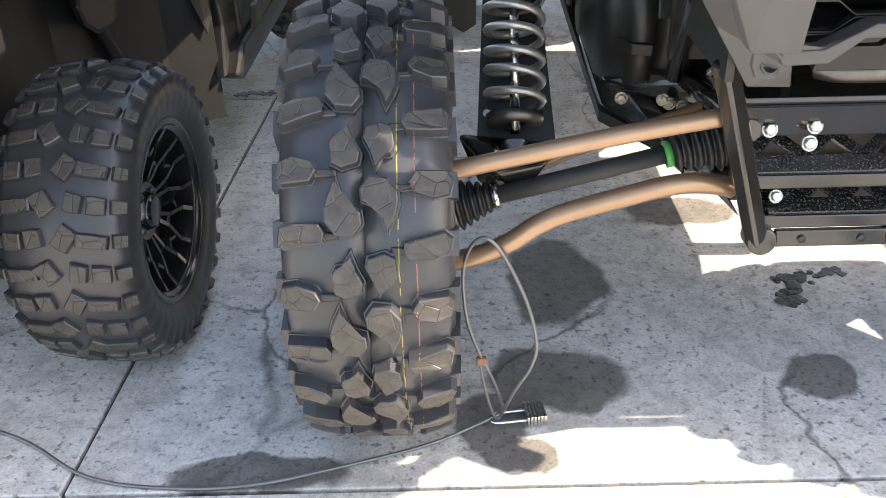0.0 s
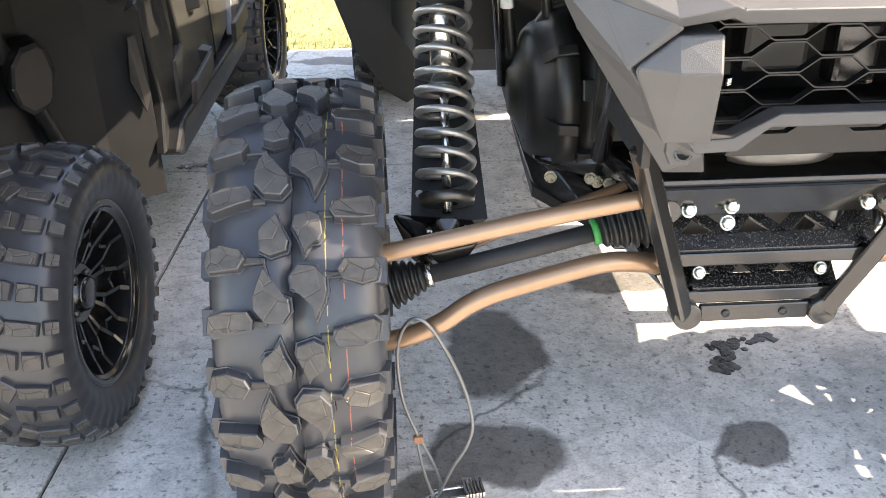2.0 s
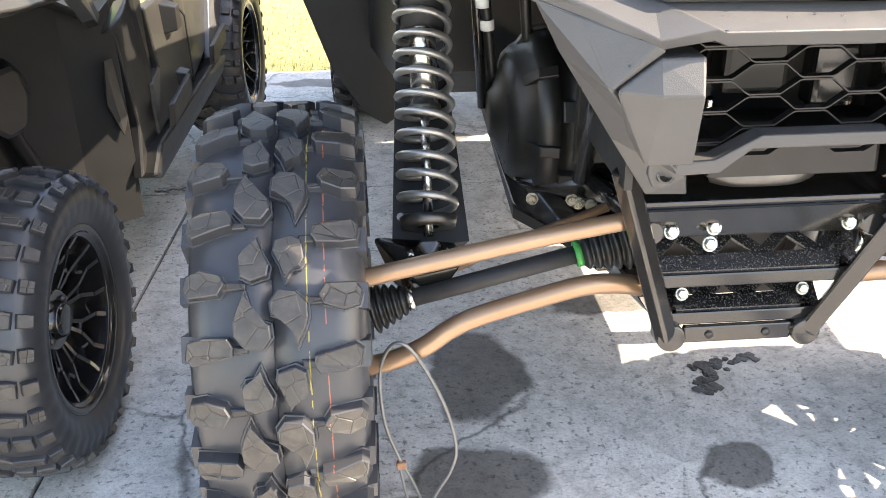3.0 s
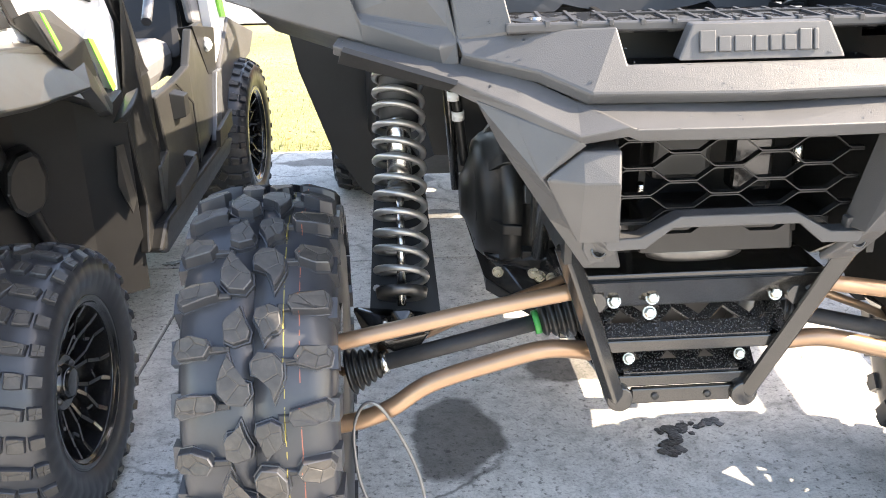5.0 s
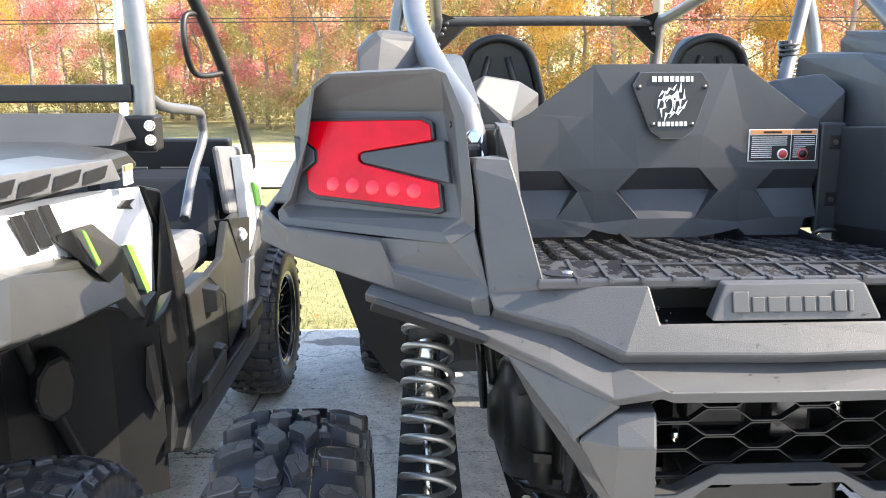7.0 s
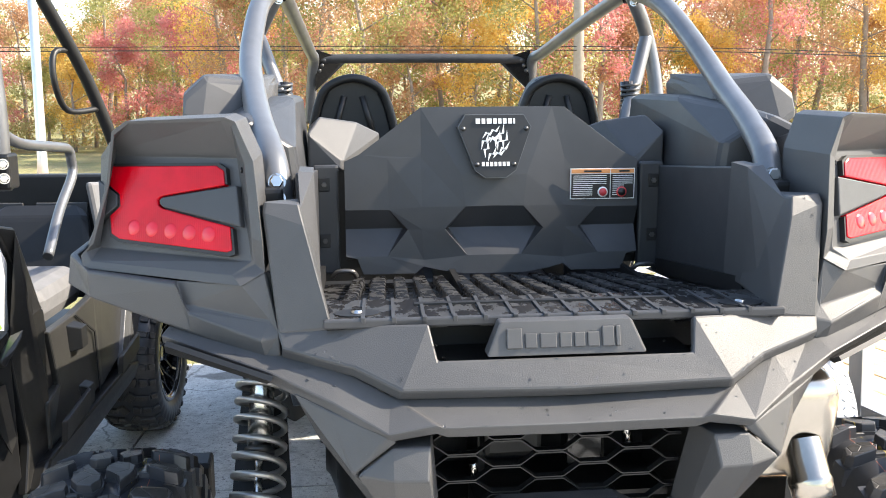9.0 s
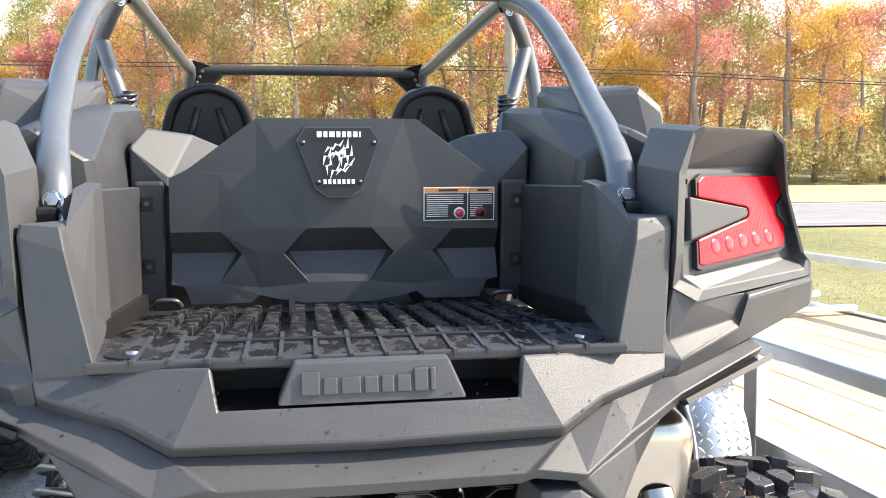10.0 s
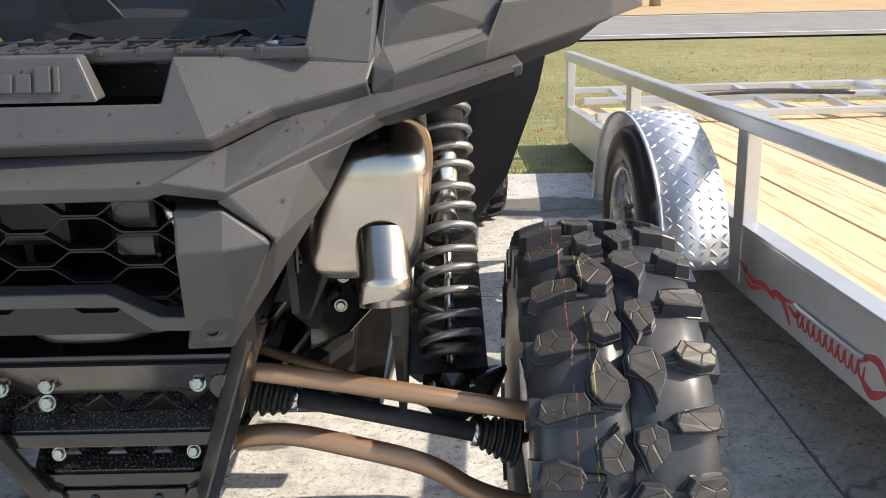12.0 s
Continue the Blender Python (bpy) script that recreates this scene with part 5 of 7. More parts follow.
def suspension():
    for s in (-1, 1):
        P = lambda x, y, z: (s * x, y, z)
        bm = tube(smooth_path([P(0.22, -0.18, 0.64), P(0.35, -0.18, 0.618), P(0.5, -0.18, 0.588), P(0.66, -0.17, 0.55)]), 0.0148, 16)
        part("upper_arm", bm, M_COPPER, BUGGY, "copper-painted upper suspension tube")
        bm = tube(smooth_path([P(0.17, -0.12, 0.488), P(0.2, -0.13, 0.5), P(0.265, -0.14, 0.507), P(0.354, -0.14, 0.485), P(0.445, -0.14, 0.458), P(0.492, -0.14, 0.436), P(0.54, -0.14, 0.402), P(0.6, -0.135, 0.374), P(0.68, -0.12, 0.352)]), 0.0172, 16)
        part("lower_arm", bm, M_COPPER, BUGGY, "copper-painted bent lower suspension tube")
        bm = tube([P(0.2, 0.0, 0.585), P(0.42, 0.02, 0.49), P(0.64, 0.03, 0.385)], 0.009, 12)
        part("radius_rod", bm, M_COPPER, BUGGY, "thin copper-painted rod")
        a, b = Vector(P(0.2, -0.02, 0.518)), Vector(P(0.62, -0.02, 0.414))
        d = (b - a).normalized()
        part("drive_shaft", tube([a, b], 0.0165, 16), M_SHAFT, BUGGY, "matt black drive shaft")

        def boot(p, q, r0, r1, n):
            pr = []
            ln = (Vector(q) - Vector(p)).length
            for i in range(n * 6 + 1):
                t = i / (n * 6)
                r = r0 + (r1 - r0) * t
                pr.append((t * ln, r * (0.74 + 0.26 * abs(math.sin(math.pi * n * t)))))
            return lathe(pr, 24, along(p, q))

        part("inner_boot", boot(a - d * 0.05, a + d * 0.05, 0.058, 0.03, 6), M_RUBBER_BOOT, BUGGY, "black ribbed rubber boot")
        part("outer_boot", boot(b + d * 0.005, b - d * 0.062, 0.05, 0.026, 5), M_RUBBER_BOOT, BUGGY, "black ribbed rubber boot")
        clamp = M_GREEN_CLAMP if s < 0 else M_STEEL
        part("inner_clamp", lathe([(0, 0.018), (0, 0.024), (0.012, 0.024), (0.012, 0.018)], 20, along(a + d * 0.05, b)), clamp, BUGGY, "green boot clamp" if s < 0 else "steel boot clamp")
        part("joint_housing", lathe([(-0.03, 0), (-0.03, 0.052), (0.0, 0.054), (0.003, 0.05), (0.003, 0)], 24, along(a - d * 0.05, a)), M_DARK_STEEL, BUGGY, "dull steel joint housing", bevel=0.002)
        part("outer_clamp", lathe([(0, 0.018), (0, 0.0235), (0.012, 0.0235), (0.012, 0.018)], 20, along(b - d * 0.075, b)), M_STEEL, BUGGY, "steel boot clamp")
        # unseen block added behind the tyre to shade the ground under the body
        bm = hull([P(x, y, z) for x in (0.645, 0.7) for y, z in ((0.42, 0.49), (0.48, 0.48), (0.42, 0.59), (0.48, 0.6))])
        part("splash_guard", bm, M_CASE, BUGGY, "added black block shading the ground ahead of the rear wheel", bevel=0.008)
        # knuckle
        bm = hull([P(0.635, -0.2, 0.56), P(0.68, -0.2, 0.56), P(0.635, 0.12, 0.5), P(0.68, 0.12, 0.5), P(0.64, -0.16, 0.33), P(0.68, -0.16, 0.33), P(0.64, 0.08, 0.33), P(0.68, 0.08, 0.33)])
        part("knuckle", bm, M_BLACK_METAL, BUGGY, bevel=0.01)
        bm = hull([P(0.46, -0.03, 0.5), P(0.56, -0.03, 0.48), P(0.62, 0.1, 0.5), P(0.46, 0.1, 0.48), P(0.5, 0.0, 0.42), P(0.58, 0.05, 0.42)])
        part("shock_bracket", bm, M_BLACK_METAL, BUGGY, bevel=0.006)

        # coil-over
        lo, hi = Vector(P(0.515, 0.035, 0.49)), Vector(P(0.5, 0.43, 1.03))
        ax = (hi - lo)
        ln = ax.length
        m = along(lo, hi)
        shock = new("coil_over_shock")
        shock.parent = BUGGY
        tagged(shock, "coil-over shock with silver springs")
        part("damper_body", lathe([(ln * 0.41, 0.0), (ln * 0.41, 0.026), (ln * 0.97, 0.026), (ln * 0.97, 0)], 20, m), M_STEEL, shock, "polished damper body")
        part("damper_rod", tube([lo + ax * 0.05, lo + ax * 0.55], 0.009), M_STEEL, shock, "bright damper rod")
        part("spring_divider", lathe([(ln * 0.4, 0.0), (ln * 0.4, 0.031), (ln * 0.418, 0.031), (ln * 0.418, 0.0)], 24, m), M_DARK_STEEL, shock)
        part("lower_cup", lathe([(ln * 0.075, 0.02), (ln * 0.075, 0.05), (ln * 0.1, 0.053), (ln * 0.1, 0.02)], 24, m), M_DARK_STEEL, shock, "dark spring cup")
        part("upper_sleeve", lathe([(ln * 0.64, 0.0), (ln * 0.64, 0.041), (ln * 0.99, 0.043), (ln * 0.99, 0)], 24, m), M_SHAFT, shock, "black damper sleeve")
        turns, n = 15.0, 15 * 20
        pts = []
        for i in range(n + 1):
            t = i / n
            u = 0.105 + 0.865 * t + 0.004 * math.sin(t * 60)
            a_ = 2 * math.pi * turns * t * s
            pts.append(m @ Vector((ln * u, 0.0505 * math.cos(a_), 0.0505 * math.sin(a_))))
        part("spring", tube(pts, 0.0074, 8), M_SPRING, shock, "silver coil spring")
        bm = hull([lo + Vector((s * 0.03, 0, -0.01)), lo + Vector((-s * 0.03, 0, -0.01)), lo + Vector((s * 0.022, 0, 0.03)), lo + Vector((-s * 0.022, 0, 0.03)), lo + Vector((0, -0.022, 0)), lo + Vector((0, 0.022, 0))])
        part("lower_eye", bm, M_BLACK_METAL, shock, bevel=0.005)
        for k in (-1, 1):
            bolt("shock_bolt", lo + Vector((k * 0.032, -0.005, 0)), (k, -0.25, 0.1), 0.009, shock)
        gx = Vector((0, 0.062, -0.02))
        g = [lo + gx + Vector(P(0.066, 0, 0.0)), lo + gx + Vector(P(-0.08, 0, 0.012)), lo + gx + ax * 0.5 + Vector(P(-0.05, 0, 0)), lo + gx + ax * 0.74 + Vector(P(0.045, 0, 0)), lo + gx + Vector(P(0.05, 0, -0.012)), lo + gx + Vector(P(-0.06, 0, -0.006))]
        bm = hull([Vector(p) for p in g] + [Vector(p) + Vector((0, 0.01, 0)) for p in g])
        part("shock_guard", bm, M_PLASTIC_BLACK, shock, "black plastic guard behind the shock")
        # front flap and fender seen under the body
        fl = [(0.7, 2.05, 0.9), (0.9, 2.05, 0.8), (0.865, 2.05, 0.62), (0.75, 2.05, 0.29), (0.63, 2.05, 0.11), (0.55, 2.05, 0.06), (0.5, 2.06, 0.09), (0.5, 2.06, 0.95)]
        bm = hull(mirrored(fl + [(x, y + 0.04, z) for x, y, z in fl], s))
        part("front_mud_flap", bm, M_PLASTIC_BLACK, BUGGY, "black angular front mud flap", bevel=0.006)
        bm = hull(mirrored([(0.86, 2.0, 0.85), (0.6, 1.98, 0.98), (0.9, 2.1, 0.8), (0.88, 2.06, 0.9), (0.62, 2.2, 1.05), (0.88, 2.3, 0.95), (0.6, 2.3, 0.9)], s))
        part("front_fender", bm, M_PLASTIC, BUGGY, bevel=0.006)
    # gear housing on the left and the engine block
    hub = Vector((0, 0.3, 0.665))
    bm = lathe([(-0.375, 0), (-0.375, 0.045), (-0.366, 0.055), (-0.352, 0.09), (-0.345, 0.12), (-0.33, 0.134), (-0.302, 0.148), (-0.3, 0.16), (-0.262, 0.168), (-0.258, 0.158), (-0.222, 0.162),
                (-0.218, 0.176), (-0.192, 0.178), (-0.188, 0.166), (-0.14, 0.164), (-0.1, 0.15), (-0.1, 0)], 48, Matrix.Translation(hub))
    case = part("belt_housing", bm, M_CASE, BUGGY, "black round belt housing with raised ribs")
    for i in range(14):
        a = 2 * math.pi * i / 14 + 0.15
        turn = Matrix.Translation(hub) @ Matrix.Rotation(a, 4, "X")
        q = [(-0.352, 0.1), (-0.3, 0.168), (-0.262, 0.176), (-0.258, 0.15), (-0.3, 0.13), (-0.345, 0.08)] if i % 2 else [(-0.26, 0.15), (-0.258, 0.172), (-0.222, 0.174), (-0.22, 0.15)]
        bm = hull([(x, r, w) for x, r in q for w in ((-0.011, 0.011) if i % 2 else (-0.02, 0.02))])
        bm.transform(turn)
        part("housing_rib", bm, M_CASE, case, bevel=0.003)
    bm = hull([(-0.33, 0.2, 0.55), (-0.16, 0.1, 0.53), (-0.3, 0.45, 0.48), (-0.12, 0.45, 0.46), (-0.36, 0.3, 0.6), (-0.14, 0.1, 0.6), (-0.33, 0.45, 0.6)])
    part("housing_base", bm, M_BLACK_METAL, BUGGY, bevel=0.01)
    bm = hull([(-0.37, 0.34, 0.62), (-0.33, 0.22, 0.5), (-0.22, 0.1, 0.46), (-0.16, 0.08, 0.46), (-0.37, 0.36, 0.62), (-0.33, 0.25, 0.49), (-0.22, 0.13, 0.45), (-0.3, 0.5, 0.42), (-0.16, 0.3, 0.42)])
    part("guard_plate", bm, M_BLACK_METAL, BUGGY, "glossy black guard under the housing", bevel=0.004)
    for x, y, z in ((-0.2, 0.12, 0.535), (-0.225, 0.12, 0.54), (-0.31, 0.14, 0.545), (-0.155, 0.11, 0.6), (-0.24, 0.11, 0.552)):
        bolt("housing_bolt", (x, y, z), (-0.2, -1, 0.1), 0.009, BUGGY)
    bm = hull([(-0.14, 0.1, 0.5), (0.2, 0.1, 0.5), (-0.14, 0.1, 0.92), (0.22, 0.1, 0.92), (-0.14, 0.8, 0.5), (0.2, 0.8, 0.5), (-0.14, 0.8, 0.98), (0.2, 0.8, 0.98)])
    part("engine_block", bm, M_PLASTIC_BLACK, BUGGY, bevel=0.03)
    for pts in ([(-0.36, 0.35, 0.72), (-0.38, 0.33, 0.88), (-0.4, 0.3, 1.02)], [(-0.3, 0.3, 0.8), (-0.31, 0.28, 0.95), (-0.26, 0.3, 1.04)]):
        part("hose", tube(smooth_path(pts), 0.011), M_RUBBER_BOOT, BUGGY, "black rubber hose")
    for p in ((-0.385, 0.33, 0.87), (-0.375, 0.335, 0.825)):
        part("hose_clamp", lathe([(0, 0.0115), (0, 0.014), (0.02, 0.014), (0.02, 0.0115)], 16, along(p, (p[0] - 0.005, p[1] - 0.01, p[2] + 0.1))), M_WHITE, BUGGY, "pale hose clip")
    # sheet hidden by the muffler, added to block sun passing under the body
    bm = prism([(-0.2, 0.98), (-0.16, 0.72), (0.0, 0.62), (0.85, 0.55), (0.85, 1.06), (-0.2, 1.06)], "x", 0.285, 0.297)
    part("inner_fender_liner", bm, M_PLASTIC_BLACK, BUGGY, "added black sheet keeping sun off the ground below")
    bm = prism([(-0.12, 0.78), (0.0, 0.56), (0.85, 0.5), (0.85, 1.06), (-0.12, 1.06)], "x", -0.1, -0.088)
    part("inner_fender_liner", bm, M_PLASTIC_BLACK, BUGGY, "black inner bay liner")
    bm = hull([(0.26, 0.12, 0.52), (0.33, 0.15, 0.54), (0.4, 0.2, 0.6), (0.43, 0.24, 0.72), (0.42, 0.26, 0.8), (0.26, 0.2, 0.8), (0.27, 0.5, 0.44), (0.36, 0.5, 0.46), (0.43, 0.5, 0.58), (0.44, 0.5, 0.8), (0.27, 0.5, 0.8)])
    guard = part("engine_side_cover", bm, M_BLACK_METAL, BUGGY, "glossy black cover beside the engine", bevel=0.006)
    for k, (x, z) in enumerate(((0.3, 0.62), (0.345, 0.66), (0.31, 0.7), (0.375, 0.7), (0.36, 0.61))):
        y = 0.135 + (x - 0.3) * 0.5
        part("cover_rib", box((x, y, z), (0.045, 0.03, 0.012), None, Matrix.Rotation(radians(-35 + 25 * k), 4, "Y")), M_PLASTIC_BLACK, guard, bevel=0.003)
    for x, z in ((0.325, 0.655), (0.37, 0.65), (0.318, 0.6), (0.29, 0.75)):
        bolt("cover_bolt", (x, 0.13 + (x - 0.3) * 0.5, z), (0.1, -1, 0.1), 0.009, guard)
    part("bay_strut", tube([(-0.41, 0.32, 1.05), (-0.38, 0.36, 0.66)], 0.01), M_BLACK_METAL, BUGGY)
    part("bay_strut", tube([(-0.26, -0.2, 1.0), (-0.24, 0.05, 0.62)], 0.016), M_BLACK_METAL, BUGGY)
    part("bay_strut", tube([(0.3, -0.2, 1.0), (0.26, 0.1, 0.62)], 0.016), M_BLACK_METAL, BUGGY)
    # added to shade the ground: plate under the engine, sheet between wheel and muffler
    bm = hull([(-0.17, 0.16, 0.37), (0.38, 0.16, 0.37), (-0.17, 0.16, 0.385), (0.38, 0.16, 0.385), (-0.24, 0.42, 0.37), (0.4, 0.42, 0.35), (-0.24, 0.42, 0.385), (0.4, 0.42, 0.37),
               (-0.24, 1.0, 0.37), (0.4, 1.0, 0.35), (-0.24, 1.0, 0.4), (0.4, 1.0, 0.4)])
    part("belly_plate", bm, M_BLACK_METAL, BUGGY, "added glossy black plate under the engine, shading the ground", bevel=0.004)
    bm = prism([(-0.2, 0.7), (-0.1, 0.52), (0.24, 0.52), (0.3, 0.74), (-0.2, 0.8)], "x", 0.43, 0.442)
    part("inner_fender_liner", bm, M_CASE, BUGGY, "added black sheet keeping sun off the ground below")
    # bed underside and belly of the cab close the view through the bay
    bm = hull([(-0.4, -0.2, 1.03), (0.4, -0.2, 1.03), (-0.4, 0.5, 0.97), (0.4, 0.5, 0.97), (-0.4, -0.2, 1.07), (0.4, 0.5, 1.0), (-0.4, 0.5, 1.0), (0.4, -0.2, 1.07)])
    part("bed_underside", bm, M_PLASTIC_BLACK, BUGGY)
    bm = hull([(-0.4, 0.85, 0.6), (0.4, 0.85, 0.6), (-0.5, 1.2, 0.44), (0.5, 1.2, 0.44), (-0.6, 1.95, 0.4), (0.6, 1.95, 0.4), (-0.55, 0.9, 1.2), (0.55, 0.9, 1.2), (-0.6, 1.95, 0.95), (0.6, 1.95, 0.95)])
    part("cab_tub", bm, M_CASE, BUGGY, "black cab tub under the body")


suspension()


def muffler():
    mf = new("muffler")
    mf.parent = BUGGY
    tagged(mf, "stainless muffler with a short round outlet")
    def section(y, cx, cz, hx, hz, skew=0.0, n=40):
        """A rounded four-sided outline across y, leaning by skew."""
        out = []
        for i in range(n):
            a = 2 * math.pi * i / n
            c, d = math.cos(a), math.sin(a)
            u, v = math.copysign(abs(c) ** 0.5, c), math.copysign(abs(d) ** 0.5, d)
            out.append(Vector((cx - 0.022 + hx * u + skew * v, y, cz + hz * v)))
        return out

    def loft(rows):
        bm = bmesh.new()
        rings = [[bm.verts.new(p) for p in r] for r in rows]
        n = len(rings[0])
        for a, b in zip(rings, rings[1:]):
            for i in range(n):
                bm.faces.new((a[i], a[(i + 1) % n], b[(i + 1) % n], b[i])).smooth = True
        bm.faces.new(rings[0])
        bm.faces.new(rings[-1][::-1]).smooth = True
        bmesh.ops.recalc_face_normals(bm, faces=bm.faces)
        return bm

    part("can", loft([section(0.1, 0.41, 0.9, 0.088, 0.1, 0.012), section(-0.15, 0.414, 0.897, 0.09, 0.102, 0.012), section(-0.205, 0.42, 0.896, 0.088, 0.1, 0.011), section(-0.238, 0.426, 0.897, 0.082, 0.094, 0.01),
                      section(-0.255, 0.43, 0.899, 0.072, 0.084, 0.009), section(-0.263, 0.434, 0.901, 0.058, 0.068, 0.008), section(-0.266, 0.437, 0.903, 0.03, 0.036, 0.004)]), M_STAINLESS, mf, "brushed stainless can with rounded edges")
    part("seam_flange", loft([section(-0.142, 0.412, 0.897, 0.098, 0.108, 0.012), section(-0.156, 0.413, 0.897, 0.098, 0.108, 0.012)]), M_BRONZE, mf, "heat-tinted seam flange round the can", bevel=0.003)
    a, b = Vector((0.424, -0.246, 0.872)), Vector((0.431, -0.296, 0.79))
    part("outlet", lathe([(0.0, 0.0345), (0.03, 0.0345), (0.06, 0.0342), (0.066, 0.036), (0.071, 0.036), (0.074, 0.0348), (0.096, 0.035), (0.096, 0.032), (0.02, 0.031), (0.02, 0)], 40, along(a, b)), M_STAINLESS, mf, "round stainless outlet pipe")
    bm = box((0.306, -0.06, 0.9), (0.008, 0.3, 0.2))
    part("side_shield", bm, M_BLACK_METAL, mf, bevel=0.004)
    bm = tube(smooth_path([(0.36, 0.1, 0.88), (0.3, 0.2, 0.8), (0.15, 0.2, 0.75)]), 0.024)
    part("inlet", bm, M_STAINLESS, mf)


muffler()


def cage_and_seats():
    def t(name, pts, r, label="grey painted cage tube", n=8):
        return part(name, tube(smooth_path(pts, n), r, 16), M_TUBE, BUGGY, label)

    for s in (-1, 1):
        P = lambda x, y, z: (s * x, y, z)
        t("cage_rear_leg", [P(0.428, -0.075, 1.2), P(0.432, -0.062, 1.255), P(0.438, -0.042, 1.305), P(0.45, 0.01, 1.342), P(0.48, 0.16, 1.392), P(0.505, 0.33, 1.447), P(0.522, 0.47, 1.503), P(0.526, 0.6, 1.567), P(0.522, 0.75, 1.642), P(0.505, 0.86, 1.685), P(0.48, 0.95, 1.708)], 0.025)
        t("cage_hoop", [P(0.48, 0.95, 1.708), P(0.52, 0.97, 1.64), P(0.555, 1.0, 1.57), P(0.575, 0.99, 1.47), P(0.58, 0.97, 1.36), P(0.58, 0.97, 1.2)], 0.02)
        t("cage_brace", [P(0.548, 0.995, 1.585), P(0.505, 0.94, 1.47), P(0.455, 0.88, 1.34), P(0.44, 0.86, 1.25)], 0.019, "bright grey cage brace")
        t("roof_rail", [P(0.48, 0.95, 1.708), P(0.465, 1.3, 1.658), P(0.437, 1.87, 1.566), P(0.43, 2.02, 1.545), P(0.44, 2.1, 1.48), P(0.46, 2.25, 1.3)], 0.021)
        bm = hull([P(x, y, z) for x, y, z in ((0.505, 0.93, 1.735), (0.455, 0.93, 1.735), (0.505, 0.98, 1.67), (0.47, 0.98, 1.67), (0.5, 0.99, 1.73), (0.45, 0.99, 1.73))])
        j = part("cage_joint", bm, M_BLACK_METAL, BUGGY, "black clamped cage joint", bevel=0.008)
        for y, z in ((0.935, 1.7), (0.95, 1.675)):
            bolt("joint_bolt", P(0.487, y - 0.02, z), (-0.3 * s, -1, 0.1), 0.009, j, M_STEEL, "bright joint bolt")
        bm = hull([P(0.42, 2.07, 1.53), P(0.43, 2.1, 1.42), P(0.31, 2.08, 1.545), P(0.42, 2.03, 1.58), P(0.42, 2.1, 1.53), P(0.43, 2.12, 1.42), P(0.31, 2.1, 1.53)])
        g = part("cage_gusset", bm, M_BLACK_METAL, BUGGY, "black cage gusset")
        for k in range(3):
            bm = lathe([(0, 0.008), (0.003, 0.007), (0.003, 0)], 10, along(P(0.41 - 0.01 * k, 2.055, 1.5 + k * 0.02), P(0.41, 1.0, 1.45)))
            part("gusset_bolt", bm, M_DARK_STEEL, g)
        bm = box(P(0.448, -0.07, 1.25), (0.05, 0.06, 0.08))
        part("cage_socket", bm, M_PLASTIC_BLACK, BUGGY, bevel=0.008)
        for z, y in ((1.297, -0.069), (1.27, -0.082)):
            bolt("cage_bolt", P(0.434, y, z), (0.0, -1, 0.3), 0.0115, BUGGY, M_STEEL, "large bright cage bolt")
        # cab strut behind the pod
        part("strut_body", tube([P(0.485, 0.93, 1.36), P(0.475, 0.93, 1.46)], 0.02), M_BLACK_METAL, BUGGY, "black gas strut")
        bm = bmesh.new()
        pts = []
        for i in range(90):
            a = i * 0.5
            pts.append((s * 0.482 + 0.024 * math.cos(a), 0.92 + 0.024 * math.sin(a), 1.36 + i * 0.00105))
        part("strut_coil", tube(pts, 0.004, 6), M_DARK_STEEL, BUGGY)
    t("rear_crossbar", [(-0.48, 0.95, 1.722), (0, 0.95, 1.725), (0.48, 0.95, 1.722)], 0.022)
    bar = t("front_crossbar", [(-0.43, 2.07, 1.545), (0, 2.07, 1.548), (0.43, 2.07, 1.545)], 0.018, "black front cage crossbar")
    bar.data.materials[0] = M_SHAFT
    for s in (-1, 1):
        c = s * 0.293
        seat = new("seat")
        seat.parent = BUGGY
        tagged(seat, "black moulded bucket seat")
        out = [(-0.135, 1.02), (-0.125, 1.3), (-0.1, 1.4), (-0.075, 1.455), (-0.045, 1.476), (0.045, 1.476), (0.075, 1.455), (0.1, 1.4), (0.125, 1.3), (0.135, 1.02)]
        bm = prism([(c + x, z) for x, z in out], "y", 1.0, 1.09)
        part("seat_shell", bm, M_PLASTIC_BLACK, seat, "black glossy seat back shell", bevel=0.02)
        bm = bmesh.new()
        tube(smooth_path([(c - 0.125, 1.0, 1.28), (c - 0.1, 0.995, 1.39), (c - 0.07, 0.99, 1.445), (c, 0.985, 1.47), (c + 0.07, 0.99, 1.445), (c + 0.1, 0.995, 1.39), (c + 0.125, 1.0, 1.28)]), 0.012, 10, bm)
        part("seat_rim", bm, M_PLASTIC_BLACK, seat)
        for k in (-1, 1):
            part("seat_rib", tube([(c + k * 0.025, 0.998, 1.42), (c + k * 0.06, 0.998, 1.3)], 0.009, 8), M_PLASTIC_BLACK, seat)
        bm = box((c, 1.25, 1.0), (0.3, 0.4, 0.14))
        part("seat_base", bm, M_SEAT, seat, bevel=0.03)
    bm = hull([(-0.6, 1.9, 1.12), (0.6, 1.9, 1.12), (-0.5, 2.0, 1.22), (0.5, 2.0, 1.22), (-0.55, 3.0, 0.95), (0.55, 3.0, 0.95), (-0.6, 2.0, 0.85), (0.6, 2.0, 0.85), (-0.5, 3.05, 0.7), (0.5, 3.05, 0.7)])
    part("hood", bm, M_PLASTIC, BUGGY, "dark grey front hood", bevel=0.01)


cage_and_seats()


